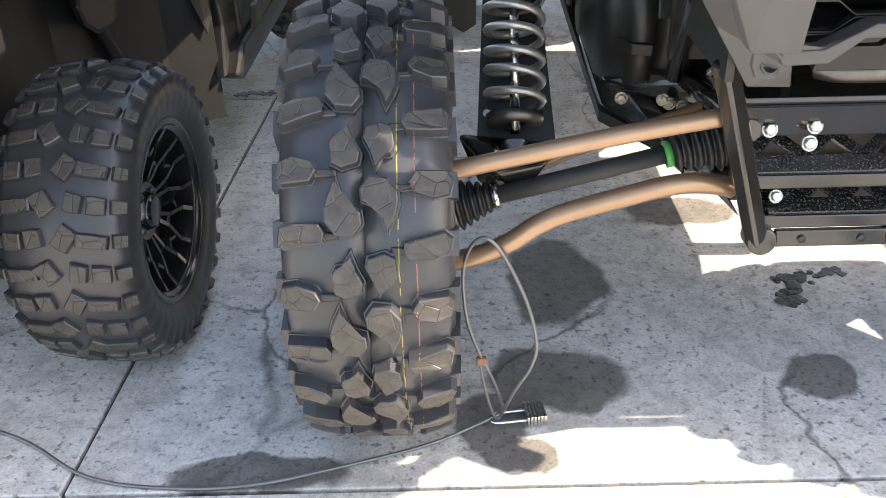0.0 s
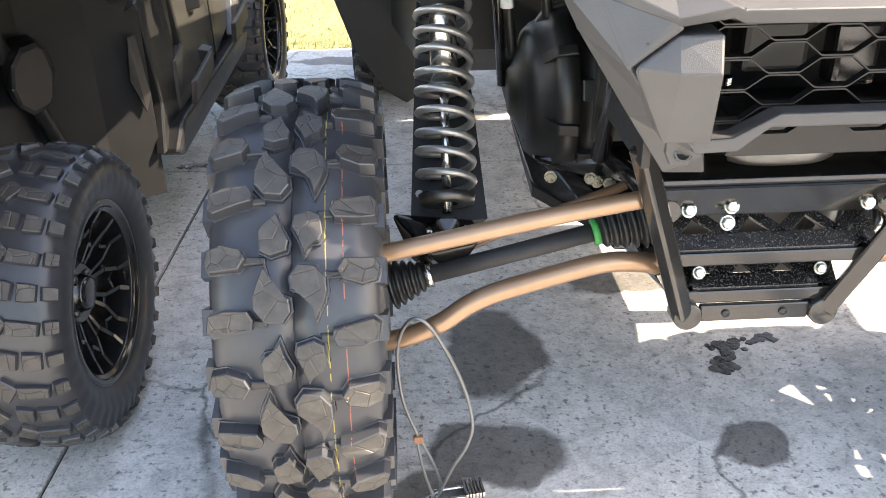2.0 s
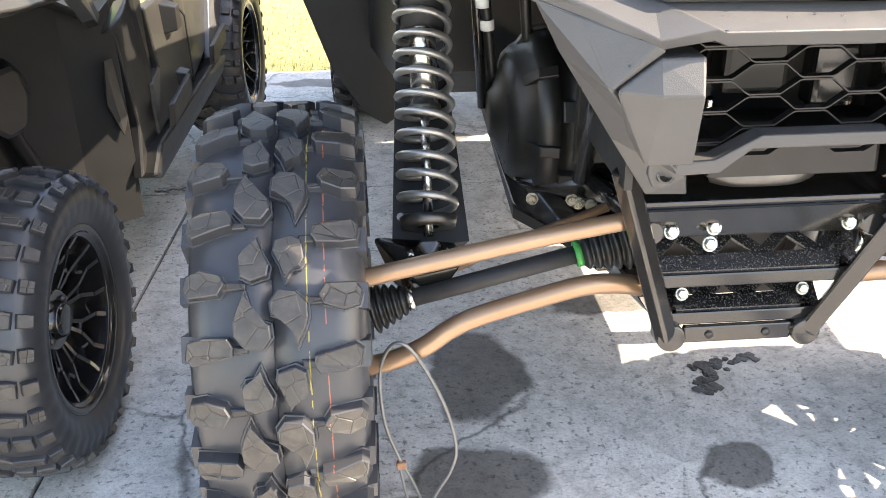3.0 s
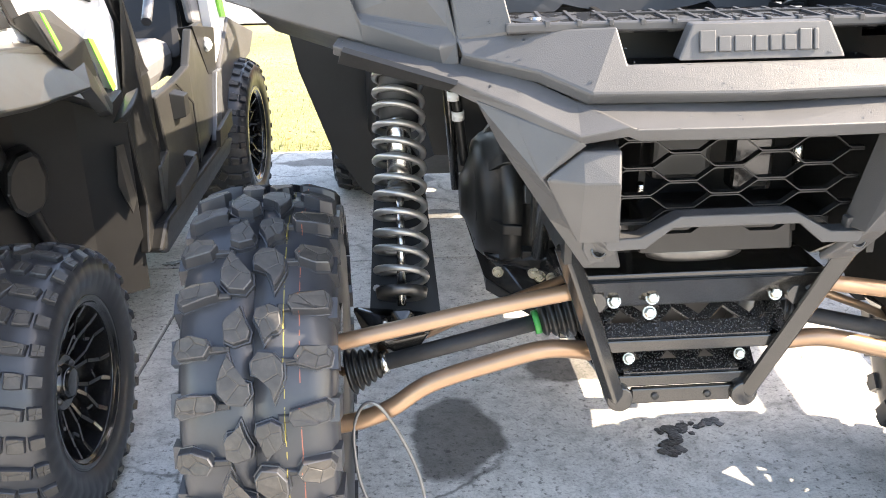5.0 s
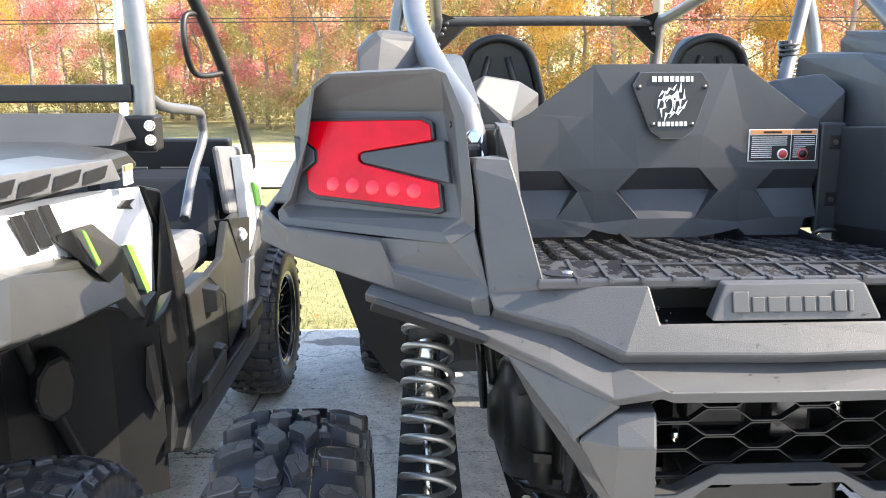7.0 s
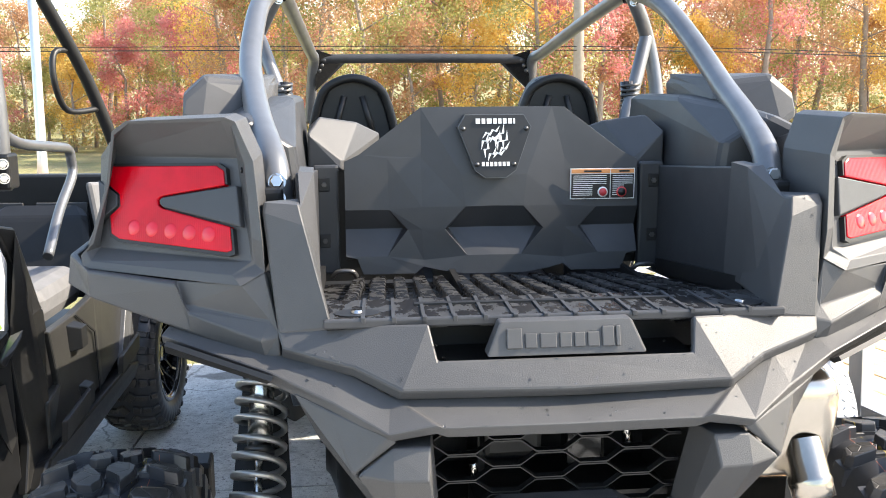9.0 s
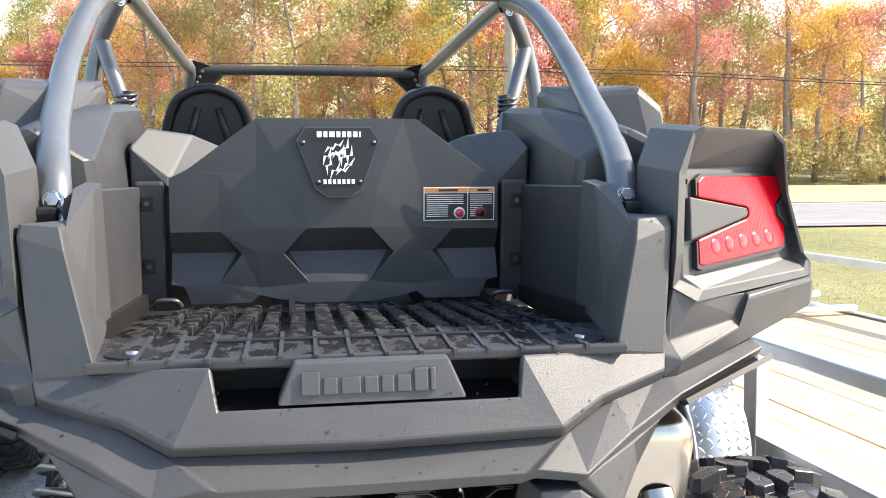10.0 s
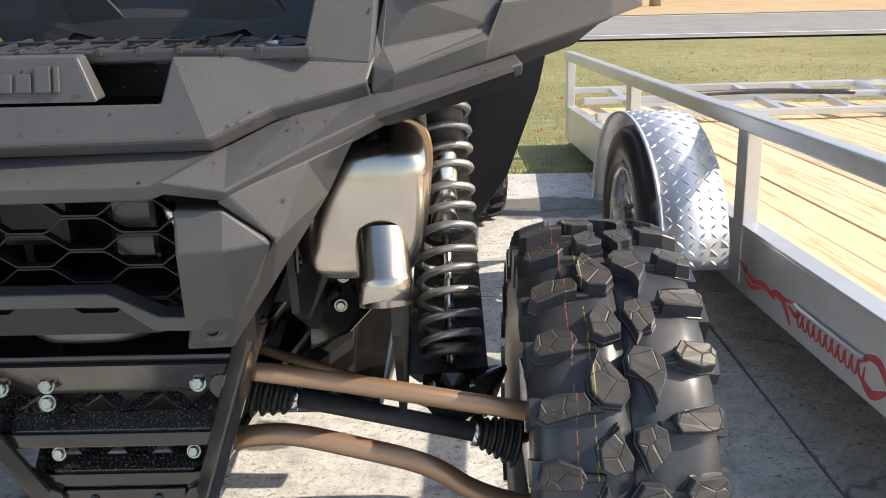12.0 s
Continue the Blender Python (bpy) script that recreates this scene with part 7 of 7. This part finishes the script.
def trailer():
    X0, X1, Y0, Y1 = 0.26, 2.2, -2.7, 2.5
    for x, s in ((X0, -1), (X1, 1)):
        side = new("side_rail")
        side.parent = TR
        tagged(side, "aluminium side with a top rail on posts")
        part("side_plate", box((x, (Y0 + Y1) / 2, -0.036), (0.03, Y1 - Y0, 0.186)), M_ALU, side, "brushed aluminium side plate", bevel=0.003)
        part("side_cap", box((x - s * 0.012, (Y0 + Y1) / 2, 0.061), (0.058, Y1 - Y0, 0.008)), M_ALU, side, "bright aluminium cap", bevel=0.002)
        part("top_rail", box((x, (Y0 + Y1) / 2, 0.35), (0.05, Y1 - Y0, 0.05)), M_ALU, side, "aluminium top rail", bevel=0.006)
        for y in (-2.55, -1.6, -0.365, 0.97, 2.46):
            part("post", box((x - s * 0.005, y, 0.11), (0.044, 0.075, 0.44)), M_ALU, side, bevel=0.003)
        bm = tube(smooth_path([(x + s * 0.016, -0.8, -0.04), (x + s * 0.024, -0.815, -0.04), (x + s * 0.024, -1.105, -0.04), (x + s * 0.016, -1.12, -0.04)], 4), 0.005, 8)
        part("side_handle", bm, M_ALU, side, "welded aluminium rod")
        bolt("side_bolt", (x + s * 0.015, -0.45, -0.05), (s, 0, 0), 0.008, side, M_DARK_STEEL, "small bolt head")
    # red script decal in plain strokes on the outer side
    strokes = [((-0.384, -0.04), (-0.44, -0.052), (-0.52, -0.075), 0.01), ((-0.44, -0.075), (-0.5, -0.088), (-0.57, -0.07), 0.007), ((-0.5, -0.07), (-0.58, -0.058), (-0.66, -0.07), 0.011),
               ((-0.62, -0.06), (-0.7, -0.055), (-0.76, -0.105), 0.012), ((-0.66, -0.045), (-0.72, -0.05), (-0.8, -0.038), 0.006), ((-0.74, -0.06), (-0.79, -0.07), (-0.82, -0.05), 0.008),
               ((-1.12, -0.085), (-1.17, -0.105), (-1.23, -0.075), 0.013), ((-1.13, -0.035), (-1.19, -0.03), (-1.24, -0.075), 0.012), ((-1.1, -0.06), (-1.13, -0.045), (-1.15, -0.035), 0.006)]
    # the script between the two flourishes
    for k in range(11):
        y, tall = -0.8 - 0.031 * k, 0.026 if k % 3 == 0 else 0.015
        strokes.append(((y - 0.006, -0.066 + tall), (y + 0.004, -0.066), (y - 0.008, -0.09), 0.0065))
        strokes.append(((y - 0.008, -0.09), (y - 0.02, -0.086), (y - 0.024, -0.058), 0.0045))
    decal = new("side_decal")
    decal.parent = TR
    tagged(decal, "red flame-like script decal on the trailer side")
    for a, b, c, w in strokes:
        pts = smooth_path([(0, q[0], q[1]) for q in (a, b, c)], 6)
        bm = bmesh.new()
        n = len(pts)
        L, R = [], []
        for i, p in enumerate(pts):
            d = (pts[min(i + 1, n - 1)] - pts[max(i - 1, 0)]).normalized()
            ww = w * 0.8 * math.sin(math.pi * (0.06 + 0.88 * i / (n - 1)))
            L.append(bm.verts.new((0.2435, p.y - d.z * ww, p.z + d.y * ww)))
            R.append(bm.verts.new((0.2435, p.y + d.z * ww, p.z - d.y * ww)))
        for i in range(n - 1):
            bm.faces.new((L[i], L[i + 1], R[i + 1], R[i]))
        part("decal_stroke", bm, M_RED_PRINT, decal, solid=0.0012)
    # deck
    n = 13
    w = (X1 - X0 - 0.06) / n
    deck = new("deck")
    deck.parent = TR
    tagged(deck, "pine plank deck")
    for i in range(n):
        x = X0 + 0.03 + w * (i + 0.5)
        rng = random.Random(i)
        part("plank", box((x, (Y0 + Y1) / 2 - 0.02, 0.03 + rng.uniform(-0.002, 0.002)), (w - 0.006, Y1 - Y0 - 0.06, 0.035)), M_WOOD, deck, bevel=0.003)
    part("deck_frame", box(((X0 + X1) / 2, (Y0 + Y1) / 2, -0.025), (X1 - X0 - 0.05, Y1 - Y0, 0.03)), M_DARK_STEEL, deck, "dark frame under the planks")
    # front gate lying over the nose of the deck
    gate = new("front_gate")
    gate.parent = TR
    tagged(gate, "low aluminium gate frame over the nose of the deck")
    for y, z in ((2.46, 0.15), (2.1, 0.13), (2.46, 0.02), (1.75, 0.09)):
        part("gate_bar", box(((X0 + X1) / 2, y, z), (X1 - X0 - 0.02, 0.05, 0.035)), M_ALU, gate, bevel=0.004)
    for k in range(5):
        x = X0 + 0.25 + k * 0.36
        part("gate_rung", box((x, 2.1, 0.12), (0.04, 0.7, 0.03), None, Matrix.Rotation(radians(4), 4, "X")), M_ALU, gate, bevel=0.003)
    bm = tube(smooth_path([(0.7, 2.0, 0.155), (1.2, 2.08, 0.16), (1.7, 1.95, 0.155)]), 0.014, 8)
    part("gate_chain", bm, M_DARK_STEEL, gate, "dark chain on the gate")
    # nose with tongue
    part("tongue", hull([(X0 + 0.2, 2.5, 0.0), (X1 - 0.2, 2.5, 0.0), ((X0 + X1) / 2 - 0.05, 3.6, 0.0), ((X0 + X1) / 2 + 0.05, 3.6, 0.0), (X0 + 0.2, 2.5, -0.06), (X1 - 0.2, 2.5, -0.06), ((X0 + X1) / 2, 3.6, -0.06)]), M_ALU, TR, "aluminium tongue", bevel=0.005)
    # wheels and fenders
    tb = bmesh.new()
    r, h = 0.305, 0.085
    lathe([(-h * 0.7, 0.185), (-h, 0.205), (-h * 1.04, 0.25), (-h * 0.95, 0.283), (-h * 0.8, 0.299), (-h * 0.4, r), (-h * 0.36, r - 0.007), (-h * 0.3, r), (h * 0.3, r), (h * 0.36, r - 0.007), (h * 0.4, r), (h * 0.8, 0.299), (h * 0.95, 0.283), (h * 1.04, 0.25), (h, 0.205), (h * 0.7, 0.185)], 64, None, tb)
    road_tyre = to_mesh(tb, "road_tyre")
    for x, s in ((0.075, -1), (X1 + 0.185, 1)):
        wheel(TR, (x, 0, -0.01), road_tyre, rim_mesh(0.178, 0.155, 10, s, False, 0.008), M_TYRE, M_MACHINED, 0.2, "trailer wheel with machined spokes", 5, s, "machined alloy rim with dark windows")
        prof = fender_profile()
        bm = bmesh.new()
        a, b = x + s * 0.085, x - s * 0.1
        rings = [[bm.verts.new((xx, y, z)) for y, z in prof] for xx in (a, b)]
        for i in range(len(prof) - 1):
            f = bm.faces.new((rings[0][i], rings[0][i + 1], rings[1][i + 1], rings[1][i]))
            f.smooth = True
        fd = part("fender", bm, M_PLATE, TR, "bright diamond tread-plate fender", solid=0.002)
        # lip
        bm = tube([(a, y, z) for y, z in prof], 0.006, 8)
        part("fender_lip", bm, M_PLATE, fd)
        bm = bmesh.new()
        cum = 0.0
        for i in range(len(prof) - 1):
            (y0, z0), (y1, z1) = prof[i], prof[i + 1]
            d = Vector((0, y1 - y0, z1 - z0))
            ln = d.length
            t = d.normalized()
            nrm = Vector((0, -t.z, t.y))
            rows = max(1, round(ln / 0.027))
            for k in range(rows):
                for j in range(6):
                    q = (i * 2 + k + j) % 2
                    c = Vector((min(a, b) + 0.02 + j * 0.031, y0, z0)) + d * ((k + 0.5) / rows) + nrm * 0.0022
                    u = (Vector((1, 0, 0)) * (1 if q else -1) + t).normalized() * 0.014
                    v = (Vector((1, 0, 0)) * (1 if q else -1) - t).normalized() * 0.0042
                    vs = [bm.verts.new(c + u), bm.verts.new(c + v), bm.verts.new(c - u), bm.verts.new(c - v)]
                    top = bm.verts.new(c + nrm * 0.0032)
                    for m_ in range(4):
                        bm.faces.new((vs[m_], vs[(m_ + 1) % 4], top))
        bmesh.ops.recalc_face_normals(bm, faces=bm.faces)
        tp = part("tread_pattern", bm, M_PLATE, fd, "raised diamond pattern")
        tagged(tp, kind="stuff")
    part("axle", tube([(0, 0, 0), (X1 + 0.16, 0, 0)], 0.03), M_DARK_STEEL, TR)


trailer()


# ---- steel cable and padlock ----
def cable_lock():
    cable = thing("lock_cable", Matrix(), "grey steel security cable looped over the suspension arm", "cable")
    loop = [(-1.9, -0.02, 0.006), (-1.5, -0.136, 0.006), (-1.3, -0.258, 0.006), (-1.14, -0.292, 0.006), (-0.99, -0.288, 0.006), (-0.845, -0.25, 0.006), (-0.69, -0.2, 0.007), (-0.6, -0.155, 0.01), (-0.545, -0.13, 0.02)]
    part("cable_run", tube(smooth_path(loop, 8), 0.0034, 8), M_TUBE, cable, "grey plastic-coated cable")
    up = [(-0.545, -0.135, 0.02), (-0.52, -0.145, 0.09), (-0.494, -0.15, 0.145), (-0.485, -0.15, 0.2), (-0.507, -0.152, 0.295), (-0.556, -0.165, 0.408), (-0.59, -0.16, 0.424), (-0.614, -0.146, 0.36), (-0.609, -0.142, 0.25), (-0.583, -0.14, 0.162)]
    part("cable_loop", tube(smooth_path(up, 8), 0.0034, 8), M_TUBE, cable, "cable loop over the lower arm")
    part("cable_ferrule", box((-0.583, -0.14, 0.155), (0.018, 0.012, 0.016)), mottled("rusty_ferrule", (0.2, 0.09, 0.05), (0.32, 0.17, 0.1), 60, (0.6, 0.8), None), cable, "rusty cable ferrule", bevel=0.003)
    part("cable_eye", tube(smooth_path([(-0.586, -0.14, 0.155), (-0.575, -0.138, 0.08), (-0.556, -0.138, 0.014), (-0.542, -0.13, 0.03), (-0.556, -0.134, 0.09), (-0.58, -0.138, 0.155)], 6), 0.003, 8), M_TUBE, cable)
    lock = thing("padlock", pose(-0.483, -0.128, 0, 0, 0, 8), "silver laminated steel padlock lying on the concrete", "padlock")
    for k in range(6):
        part("plate", box((-0.014 + k * 0.0065, 0, 0.014), (0.0055, 0.045, 0.024)), M_STEEL, lock, bevel=0.0012)
    sh = [(-0.014, 0.014, 0.014), (-0.06, 0.014, 0.014), (-0.078, 0.01, 0.014), (-0.082, 0.0, 0.014), (-0.078, -0.01, 0.014), (-0.06, -0.014, 0.014), (-0.014, -0.014, 0.014)]
    part("shackle", tube(smooth_path(sh, 5), 0.0042, 10), M_STEEL, lock, "long bright shackle")


cable_lock()


def grime():
    rng = random.Random(3)
    for name, runs, n, wide, label in (("oily_grime", (((0.14, 0.24), (0.155, 0.33)), ((0.155, 0.33), (0.29, 0.37)), ((0.14, 0.33), (0.2, 0.35))), 90, 0.014, "thin black oily smear on the concrete"),
                                       ("dirt_clump", (((-1.36, 1.6), (-1.25, 1.61)),), 40, 0.014, "small heap of dark dirt on the concrete")):
        bm = bmesh.new()
        for i in range(n):
            (x0, y0), (x1, y1) = rng.choice(runs)
            t = rng.random()
            x, y = x0 + (x1 - x0) * t + rng.gauss(0, wide), y0 + (y1 - y0) * t + rng.gauss(0, wide * 0.8)
            r = rng.uniform(0.004, 0.015)
            hull([(x + r * rng.uniform(0.5, 1.3) * math.cos(a), y + r * rng.uniform(0.5, 1.3) * math.sin(a), z) for a in [k * 0.9 for k in range(7)] for z in (0.0002, rng.uniform(0.001, 0.004))], bm)
        tagged(part(name, bm, M_GRIME_HOLE), label, "dirt", kind="stuff")


grime()

# ---- grass, leaves, woods ----
def grass():
    rng = random.Random(11)
    bm_v, bm_f = [], []
    for i in range(42000):
        t = rng.random()
        y = 3.13 + 5.0 * t ** 2.4
        x = rng.uniform(-3.2 - 0.3 * y, 4.5 + 0.6 * y)
        z = ground_z(y) - 0.004
        dense = noise.noise((x * 0.9, y * 0.9, 0))
        if dense < -0.25 and rng.random() < 0.6:
            continue
        h = rng.uniform(0.012, 0.036) * (1.7 if y < 3.35 and rng.random() < 0.5 else 1.0)
        w = rng.uniform(0.0018, 0.004)
        a, lean = rng.uniform(0, math.pi), rng.uniform(0.0, 0.7)
        dx, dy = math.cos(a) * w, math.sin(a) * w
        ox, oy = rng.uniform(-1, 1) * lean * h, rng.uniform(-1, 1) * lean * h
        k = len(bm_v)
        bm_v += [(x - dx, y - dy, z), (x + dx, y + dy, z), (x + ox, y + oy, z + h)]
        bm_f.append((k, k + 1, k + 2))
    me = bpy.data.meshes.new("grass")
    me.from_pydata(bm_v, [], bm_f)
    me.materials.append(M_BLADE)
    tagged(new("grass_blades", me), "short uneven autumn grass along the concrete edge", "grass", kind="stuff")
    v, f = [], []
    for i in range(420):
        y = rng.uniform(3.2, 11)
        x = rng.uniform(-4, 9)
        z = ground_z(y) + 0.03
        s = rng.uniform(0.012, 0.032)
        a = rng.uniform(0, 6.28)
        k = len(v)
        for b in (0, 1.57, 3.14, 4.71):
            v.append((x + s * math.cos(a + b), y + s * math.sin(a + b), z + rng.uniform(0, 0.02)))
        f.append((k, k + 1, k + 2, k + 3))
    me = bpy.data.meshes.new("fallen")
    me.from_pydata(v, [], f)
    me.materials.append(M_FALLEN)
    tagged(new("fallen_leaves", me), "scattered fallen orange leaves on the lawn", "leaves", kind="stuff")


grass()


def leaf_cloud(rng, clumps, per, size):
    """Leaf quads in clumps of (centre, radius)."""
    v, f = [], []
    for c, r in clumps:
        for i in range(per):
            d = Vector((rng.gauss(0, 1), rng.gauss(0, 1), rng.gauss(0, 0.8))).normalized() * r * rng.uniform(0.35, 1.05)
            p = Vector(c) + d
            a = Vector((rng.gauss(0, 1), rng.gauss(0, 1), rng.gauss(0, 1))).normalized()
            b = a.cross(Vector((rng.gauss(0, 1), rng.gauss(0, 1), rng.gauss(0, 1)))).normalized()
            s = size * rng.uniform(0.6, 1.3)
            k = len(v)
            v += [p + a * s, p + b * s * 0.6, p - a * s, p - b * s * 0.6]
            f.append((k, k + 1, k + 2, k + 3))
    return v, f


def tree_meshes(seed, height, base):
    rng = random.Random(seed)
    bm = bmesh.new()
    top = height * 0.86
    sway = [Vector((rng.gauss(0, 0.12), rng.gauss(0, 0.12), 0)) for _ in range(6)]
    trunk = [Vector((0, 0, top * i / 5 - (0.2 if i == 0 else 0))) + sway[i] * (i / 5) * 2 for i in range(6)]
    tube(trunk, 0.1, 7, bm, True, [height * 0.017 * (1 - 0.8 * i / 5) for i in range(6)])
    clumps = []
    limbs = rng.randint(8, 11)
    for i in range(limbs):
        h = base + (top - base) * (i + 0.5) / limbs
        a = i * 2.4 + rng.uniform(-0.5, 0.5)
        ln = height * rng.uniform(0.16, 0.3) * (1.15 - 0.7 * (h / height))
        root = Vector((0, 0, h))
        tip = root + Vector((math.cos(a) * ln, math.sin(a) * ln, ln * rng.uniform(0.25, 0.7)))
        tube([root, (root + tip) / 2 + Vector((0, 0, 0.05)), tip], 0.03, 5, bm, True, [0.035, 0.022, 0.008])
        clumps.append((tip, height * rng.uniform(0.07, 0.11)))
        clumps.append(((root + tip) / 2 + Vector((rng.gauss(0, 0.2), rng.gauss(0, 0.2), rng.gauss(0, 0.2))), height * rng.uniform(0.06, 0.1)))
    for i in range(7):
        clumps.append((Vector((rng.gauss(0, height * 0.08), rng.gauss(0, height * 0.08), top * rng.uniform(0.8, 1.08))), height * rng.uniform(0.07, 0.12)))
    tm = to_mesh(bm, "trunk")
    tm.materials.append(M_BARK)
    v, f = leaf_cloud(rng, clumps, 330, 0.055)
    return tm, v, f


def woods():
    rng = random.Random(21)
    shapes = [tree_meshes(100 + i, h, b) for i, (h, b) in enumerate(((8.5, 1.6), (9.5, 2.4), (7.2, 1.0), (6.0, 0.6)))]
    crowns = {}
    count = 0
    for row, (y0, y1, step, x0, x1) in enumerate(((31.5, 34, 1.7, -22, 34), (35, 40, 1.9, -30, 42), (41, 47, 2.2, -40, 50))):
        x = x0
        while x < x1:
            x += step * rng.uniform(0.6, 1.4)
            y = rng.uniform(y0, y1)
            if x < -2:
                y += min(11, (-2 - x) * 1.4)
            k = rng.choices(range(4), (3, 3, 3, 2))[0]
            patch = noise.noise((x * 0.12, row * 3.6, 4.2))
            green = 5.0 if -14 < x < -1 and row < 2 else 0.0
            col = rng.choices(range(5), (3, (3 + 4 * max(0, patch)) * (1.2 if 0 < x < 16 else 0.6 if x < -2 else 0.8), 3.0 if x < -2 else 2.2, 2.8 + green + 5 * max(0, -patch), 2.5))[0]
            tm, v, f = shapes[k]
            if (k, col) not in crowns:
                me = bpy.data.meshes.new("crown")
                me.from_pydata(v, [], f)
                me.materials.append(M_LEAF[col])
                crowns[k, col] = me
            names = ("orange-leaved", "red-leaved", "yellow-leaved", "green-leaved", "rust-leaved")
            s = rng.uniform(0.85, 1.15) * (0.8 if x > 22 and row == 0 else 1.0)
            t = thing("tree", Matrix.Translation((x, y, ground_z(y) - 0.05)) @ Matrix.Rotation(rng.uniform(0, 6.28), 4, "Z") @ Matrix.Scale(s, 4), names[col] + " autumn tree at the edge of the woods", "tree", "trees of the woods")
            a = new("trunk", tm)
            a.parent = t
            b = new("crown", crowns[k, col])
            b.parent = t
            count += 1
    # undergrowth and the far woods
    clumps = []
    for i in range(620):
        x = rng.uniform(-32, 44)
        y = rng.uniform(30, 33)
        if x < -2:
            y += min(12, (-2 - x) * 1.4)
        r = rng.uniform(0.35, 0.8)
        clumps.append((Vector((x, y, ground_z(y) + r * 0.7 + rng.uniform(0, 1.3))), r))
    v, f = leaf_cloud(rng, clumps, 95, 0.07)
    me = bpy.data.meshes.new("undergrowth")
    me.from_pydata(v, [], f)
    me.materials.append(M_LEAF[5])
    tagged(new("undergrowth", me), "tangled olive and straw undergrowth below the trees", "undergrowth", kind="stuff")
    for j, (name, m) in enumerate((("far_woods_rust", M_LEAF[4]), ("far_woods_orange", M_LEAF[0]), ("far_woods_green", M_LEAF[3]))):
        clumps = []
        for i in range(230):
            x = rng.uniform(-80, 95)
            y = rng.uniform(52, 66) + (10 if x < -10 else 0)
            hmax = 8.5 if x < 38 else 5.5
            clumps.append((Vector((x, y, ground_z(y) + rng.uniform(0.3, hmax))), rng.uniform(1.0, 2.0)))
        v, f = leaf_cloud(rng, clumps, 120, 0.17)
        me = bpy.data.meshes.new("woods")
        me.from_pydata(v, [], f)
        me.materials.append(m)
        tagged(new("far_woods", me), "deep autumn woods behind the first trees", "woods", kind="stuff")


woods()


def pole_line():
    p = thing("utility_pole", Matrix.Translation((6.05, 23.0, ground_z(23) - 0.1)), "weathered wooden utility pole beside the road", "utility pole")
    part("pole", tube([(0, 0, 0), (-0.05, 0, 4), (-0.2, 0, 9)], 0.12, 14, None, True, [0.15, 0.14, 0.11]), M_POLE, p)
    part("crossarm", box((-0.18, 0, 8.2), (2.0, 0.1, 0.12)), M_POLE, p)
    lp = thing("lamp_post", Matrix.Translation((-7.16, 20.0, ground_z(20) - 0.05)), "pale grey metal post beside the road", "post")
    part("post", tube([(0, 0, 0), (0.03, 0, 0.8), (0.14, 0, 7)], 0.12, 14, None, True, [0.14, 0.11, 0.09]), M_ALU, lp)
    for k, z in enumerate((3.98, 4.05)):
        w = thing("overhead_wire", Matrix(), "thin dark overhead wire along the road", "wire", "wires on the poles")
        pts = [(-70, 24.5, 2.6 + k * 0.09), (-30, 23.6, 2.16 + k * 0.08), (6, 22.9, 2.22 + k * 0.1), (24, 22.4, 1.92 + k * 0.06), (70, 21.5, 2.3 + k * 0.1)]
        part("wire_strand", tube(smooth_path(pts, 10), 0.012 if k else 0.016, 6), M_BLACK_METAL, w)


pole_line()
